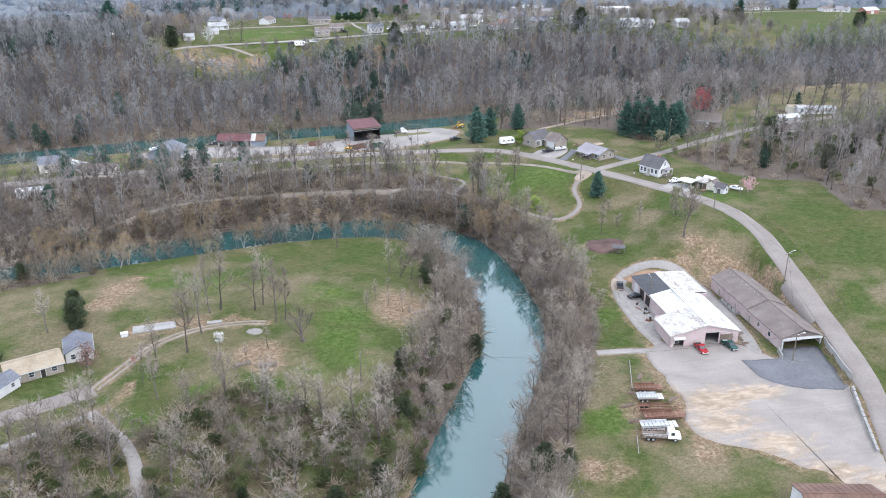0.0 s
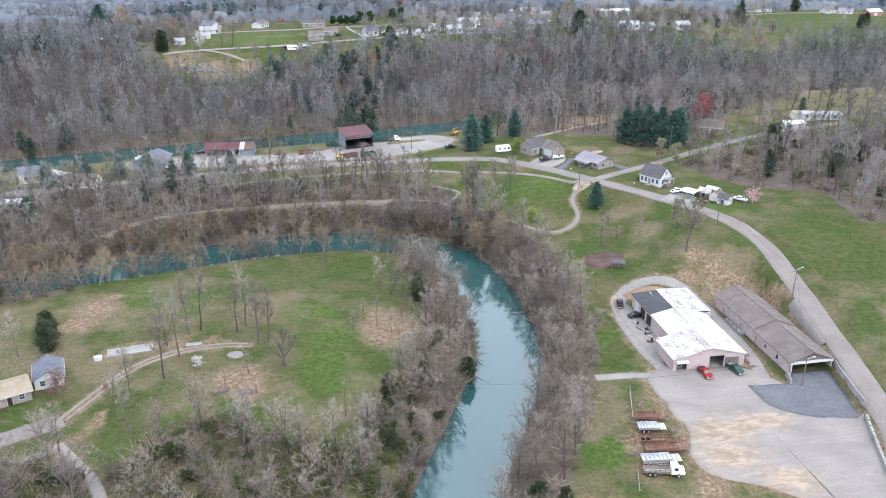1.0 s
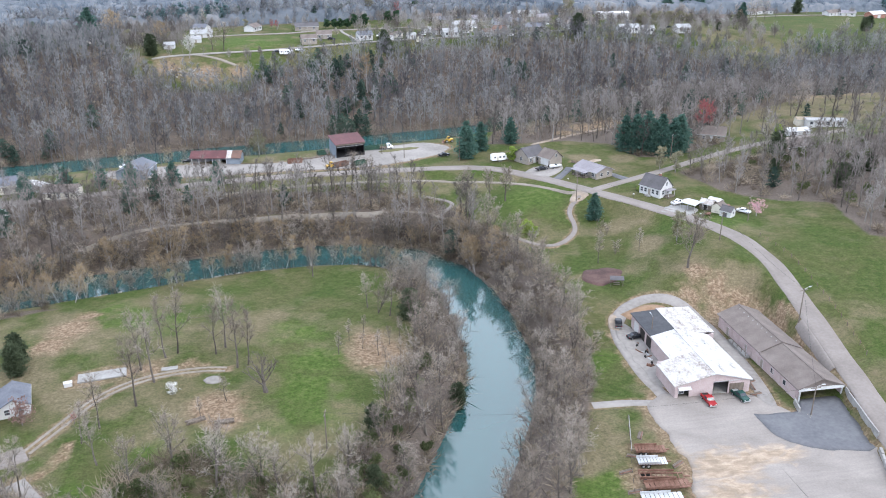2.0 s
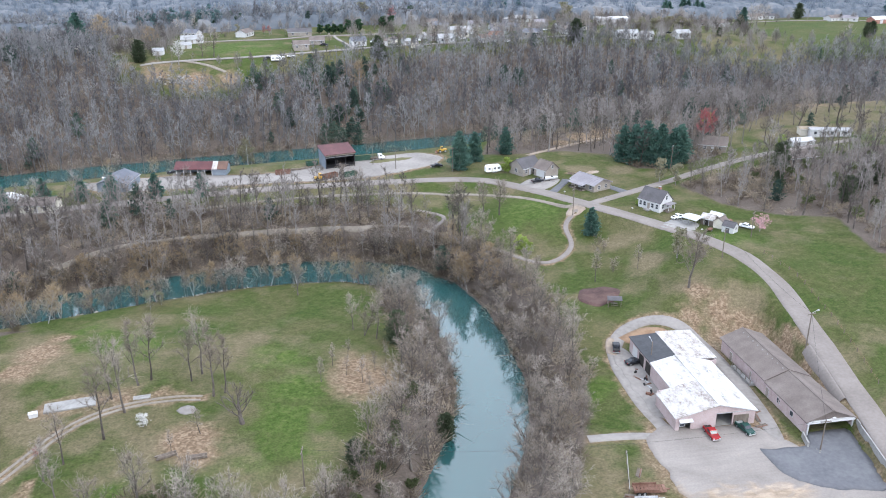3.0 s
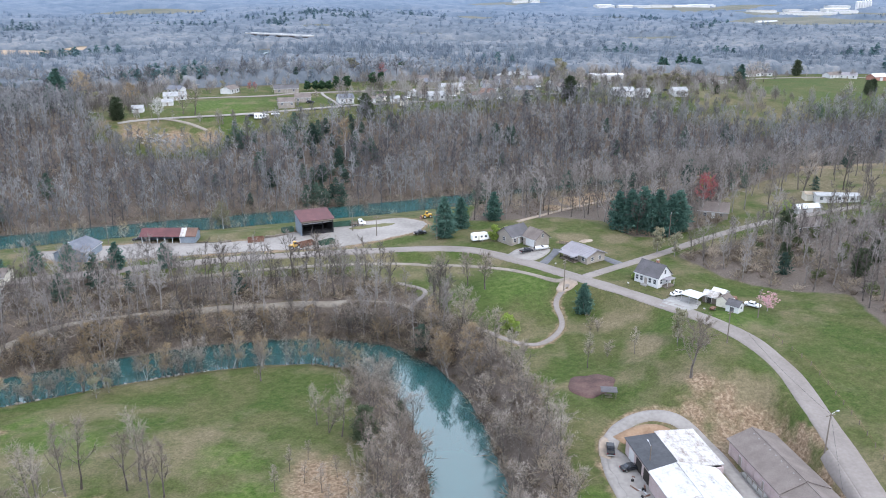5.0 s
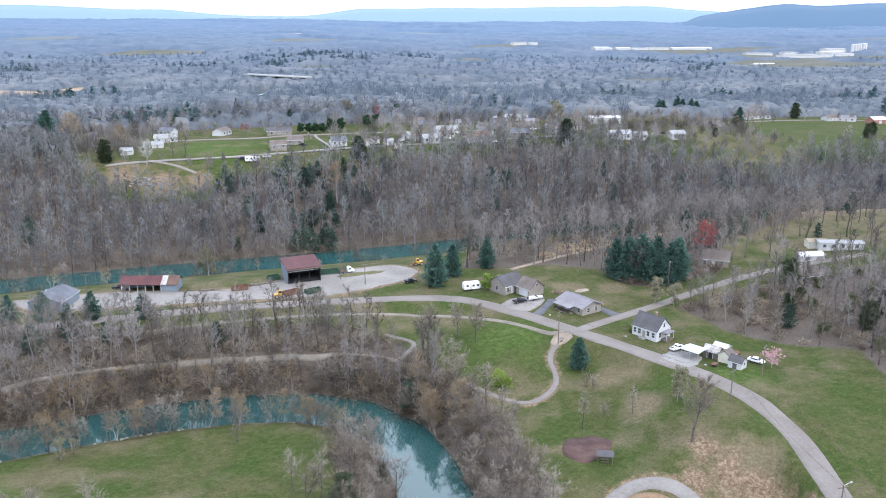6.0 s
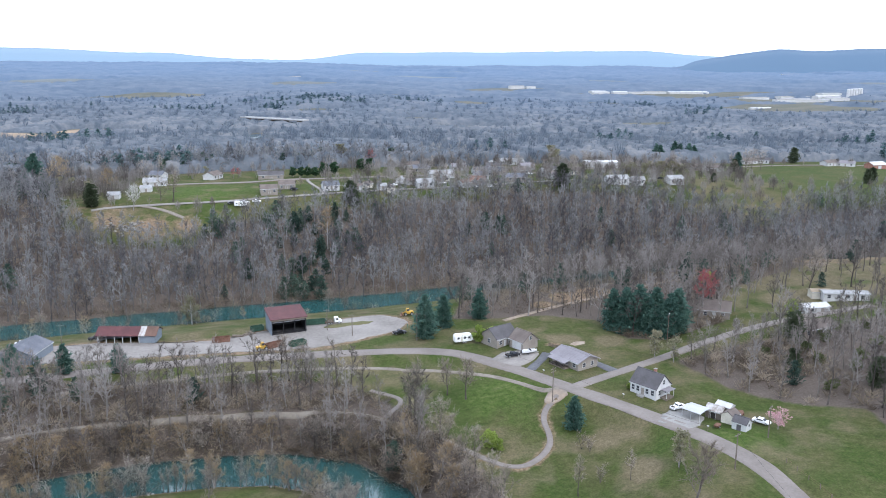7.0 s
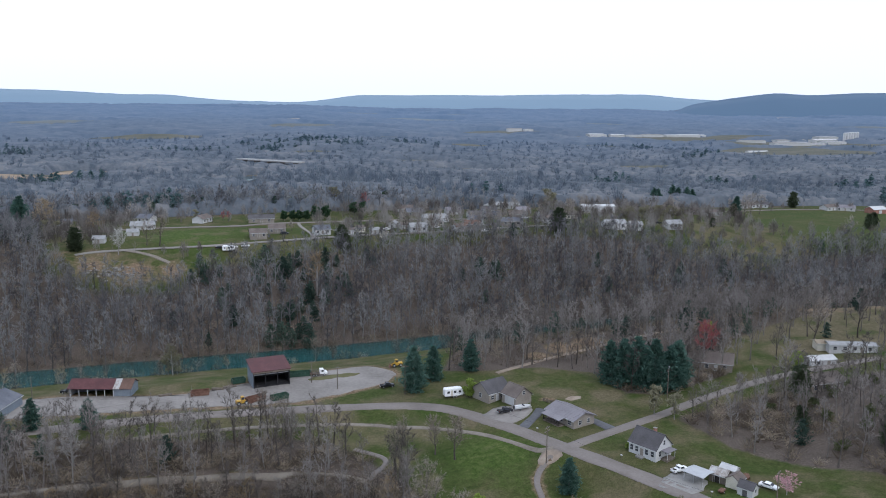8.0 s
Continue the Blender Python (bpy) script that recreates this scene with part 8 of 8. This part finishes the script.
    bank = scatter(rng, (-115, 70, 255, 308), 5000, lambda x, y: (off_line(RIVER, x, y)[0] > 8.2) & (off_line(RIVER, x, y)[0] < 19) & (edge_of(BELT, x, y) > -3) & (off_line(TRAIL, x, y)[0] > 1.5), 1.9)
    strewn("bluff_brush", thickets, np.vstack([low, edge]), rng, (0.7, 1.5), BRUSH, "dry brush on the river bluff and its bank", "brush")
    strewn("bank_brush", thickets, bank, rng, (0.8, 1.7), BRUSH, "tangled dry brush on the outer river bank", "brush")
    far_woods(rng)


def bumps(x, y, size, seed):
    """Smooth random heights from 0 to 1 with hills of a given size."""
    grid = np.random.default_rng(seed).random((64, 64))
    u, v = x / size, y / size
    i, j = np.floor(u).astype(int), np.floor(v).astype(int)
    a, b = step(0, 1, u - i), step(0, 1, v - j)
    g = lambda p, q: grid[(i + p) % 64, (j + q) % 64]
    return (g(0, 0) * (1 - a) + g(1, 0) * a) * (1 - b) + (g(0, 1) * (1 - a) + g(1, 1) * a) * b


FIELDS = [(-13, 1002, 20, 1.5), (-290, 1010, 105, 1.1), (-205, 1140, 55, 0.8), (270, 1215, 70, 0.7), (560, 1300, 80, 0.6), (120, 960, 26, 0.8), (640, 1010, 50, 0.7), (60, 1520, 60, 0.9), (-500, 1650, 100, 0.8), (1040, 1700, 190, 0.9), (1260, 1960, 200, 0.9), (1060, 2260, 250, 0.5),
          (1420, 2360, 240, 0.5), (660, 2500, 170, 0.8), (80, 2680, 150, 1.2), (490, 3320, 220, 0.8), (355, 3780, 200, 0.8), (400, 1900, 80, 0.8), (-300, 2100, 140, 0.8), (-700, 2800, 220, 0.8)]
FAR_STREAM = [(-10, 1080), (-14, 1020), (-16, 960), (-10, 880), (6, 800)]


def far_tree(seed, count, size):
    """A leafless far tree: a dome of fine upright twigs over a few pale stems."""
    rng = np.random.default_rng(seed)
    wide_, tall = rng.uniform(3.4, 5.2), rng.uniform(11, 14)
    az, r = rng.uniform(0, 6.28, count), np.sqrt(rng.random(count))
    z = tall * (1 - 0.4 * r ** 2) * rng.uniform(0.62, 1.0, count)
    tips = np.column_stack([np.cos(az) * r * wide_, np.sin(az) * r * wide_, z])
    low_ = tips * (0.62, 0.62, 1.0) - np.column_stack([np.zeros(count), np.zeros(count), rng.uniform(0.16, 0.4, count) * tall])
    stems = np.array([(0.5, 0.2, 0.0), (-0.4, 0.3, 0.0), (0.1, -0.5, 0.0)])
    return joined([blades(low_, tips, np.full(count, size * 0.3), rng), blades(stems, stems * 3 + (0, 0, tall * 0.75), np.full(3, 0.42), rng)])


def far_woods(rng):
    """The woods of the plain: a low rough canopy with single trees standing out of it."""
    lot = np.random.default_rng(31)
    strips = list(FIELDS)
    for _ in range(60):
        y = 950 + 3300 * lot.random() ** 1.4
        strips.append((0.17 * y + lot.uniform(-0.6, 0.6) * y, y, lot.uniform(0.02, 0.05) * y, lot.uniform(0.4, 1.0)))

    def open_land(x, y):
        d = np.full(np.shape(x), 9.0)
        for fx, fy, r, flat in strips:
            d = np.minimum(d, np.hypot((x - fx) / r, (y - fy) / (r * flat)) + 0.35 * bumps(x, y, r * 0.4, 7) - 0.17)
        return np.minimum(d, off_line(FAR_STREAM, x, y)[0] / 12)

    def wooded(x, y):
        return (woods_cover(x, y) > 0.5) & (open_land(x, y) > 1.08) & (np.abs(x - 0.17 * y) < 60 + 0.58 * y)

    # masks by distance that steer the haze painted into the far woods' colours
    def set_haze(ob):
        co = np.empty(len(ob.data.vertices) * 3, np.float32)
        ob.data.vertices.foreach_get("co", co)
        for name, values in (("mid_haze", step(850, 2100, co[1::3])), ("horizon", step(1500, 3900, co[1::3]))):
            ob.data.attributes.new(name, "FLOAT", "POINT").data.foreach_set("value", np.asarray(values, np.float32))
    def canopy(ys, columns, cell, rise, label):
        """A sheet of rounded crowns, each with its own tone."""
        u = np.linspace(-1, 1, columns)
        gy = np.repeat(ys[:, None], columns, 1)
        gx = 0.17 * gy + u[None] * (100 + 0.6 * gy)
        spots = np.random.default_rng(int(cell * 10)).random((128, 128, 3))
        cx, cy = np.floor(gx / cell).astype(int), np.floor(gy / cell).astype(int)
        best, tone, bulk = np.full(gx.shape, 9.0), np.zeros(gx.shape), np.zeros(gx.shape)
        for a in (-1, 0, 1):
            for b in (-1, 0, 1):
                q = spots[(cx + a) % 128, (cy + b) % 128]
                d = np.hypot(gx / cell - cx - a - q[..., 0], gy / cell - cy - b - q[..., 1])
                nearer = d < best
                best, tone, bulk = np.where(nearer, d, best), np.where(nearer, q[..., 2], tone), np.where(nearer, (q[..., 2] * 7.3) % 1, bulk)
        crowns = rise * (0.5 + 0.5 * bulk) * np.sqrt(np.clip(1 - (best / 0.78) ** 2, 0.02, 1)) + 4 * bumps(gx, gy, 80, 3) + step(1900, 2600, gy) * 7 * bumps(gx, gy, 130, 5)
        cover_ = np.minimum(step(0.35, 0.7, woods_cover(gx, gy)), step(0.9, 1.15, open_land(gx, gy)))
        gz = height(gx, gy) - 1.5 + cover_ * (3.0 + crowns) - (22 * (1 - step(0, 30, gy - ys[0])) if ys[0] > 1000 else 0)
        i = (np.arange(len(ys) - 1)[:, None] * columns + np.arange(columns - 1)).ravel()
        f = np.column_stack([i, i + 1, i + columns + 1, i + columns])
        keep = (cover_.ravel()[f] > 0.02).any(1)
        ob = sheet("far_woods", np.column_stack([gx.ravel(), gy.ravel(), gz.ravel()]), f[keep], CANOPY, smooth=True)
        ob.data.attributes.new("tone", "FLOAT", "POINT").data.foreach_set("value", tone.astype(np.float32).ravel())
        set_haze(ob)
        tagged(ob, label, "woods", kind="stuff")

    canopy(np.arange(622, 1452, 3.0), 430, 10.0, 6.0, "leafless grey woods on the near plain")
    ys = [1424.0]
    while ys[-1] < 4760:
        ys.append(ys[-1] + 6 + (ys[-1] - 1424) * 0.0065)
    canopy(np.array(ys), 400, 21.0, 7.0, "leafless grey woods covering the plain to the horizon")
    near_fuzz, mid_fuzz = [far_tree(140 + k, 70, 1.0) for k in range(5)], [far_tree(150 + k, 34, 1.7) for k in range(4)]
    near = scatter(rng, (-420, 700, 630, 1050), 12000, wooded, 9.0)
    set_haze(strewn("far_crowns", near_fuzz, near, rng, (0.75, 1.3), FAR_STUFF, "bare crowns standing out of the far woods", "woods"))
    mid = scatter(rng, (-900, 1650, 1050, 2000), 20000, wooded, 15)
    set_haze(strewn("far_crowns", mid_fuzz, mid, rng, (0.8, 1.4), FAR_STUFF, "bare crowns in the middle of the plain", "woods"))
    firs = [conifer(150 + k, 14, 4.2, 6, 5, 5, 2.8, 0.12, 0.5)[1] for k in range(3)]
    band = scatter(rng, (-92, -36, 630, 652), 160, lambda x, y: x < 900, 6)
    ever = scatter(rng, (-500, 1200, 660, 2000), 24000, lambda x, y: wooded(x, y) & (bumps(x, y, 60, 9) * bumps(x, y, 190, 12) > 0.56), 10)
    set_haze(strewn("far_evergreens", firs, np.vstack([band, ever]), rng, (0.7, 1.1), FAR_GREEN, "dark evergreens among the far woods", "woods"))


grow_trees()
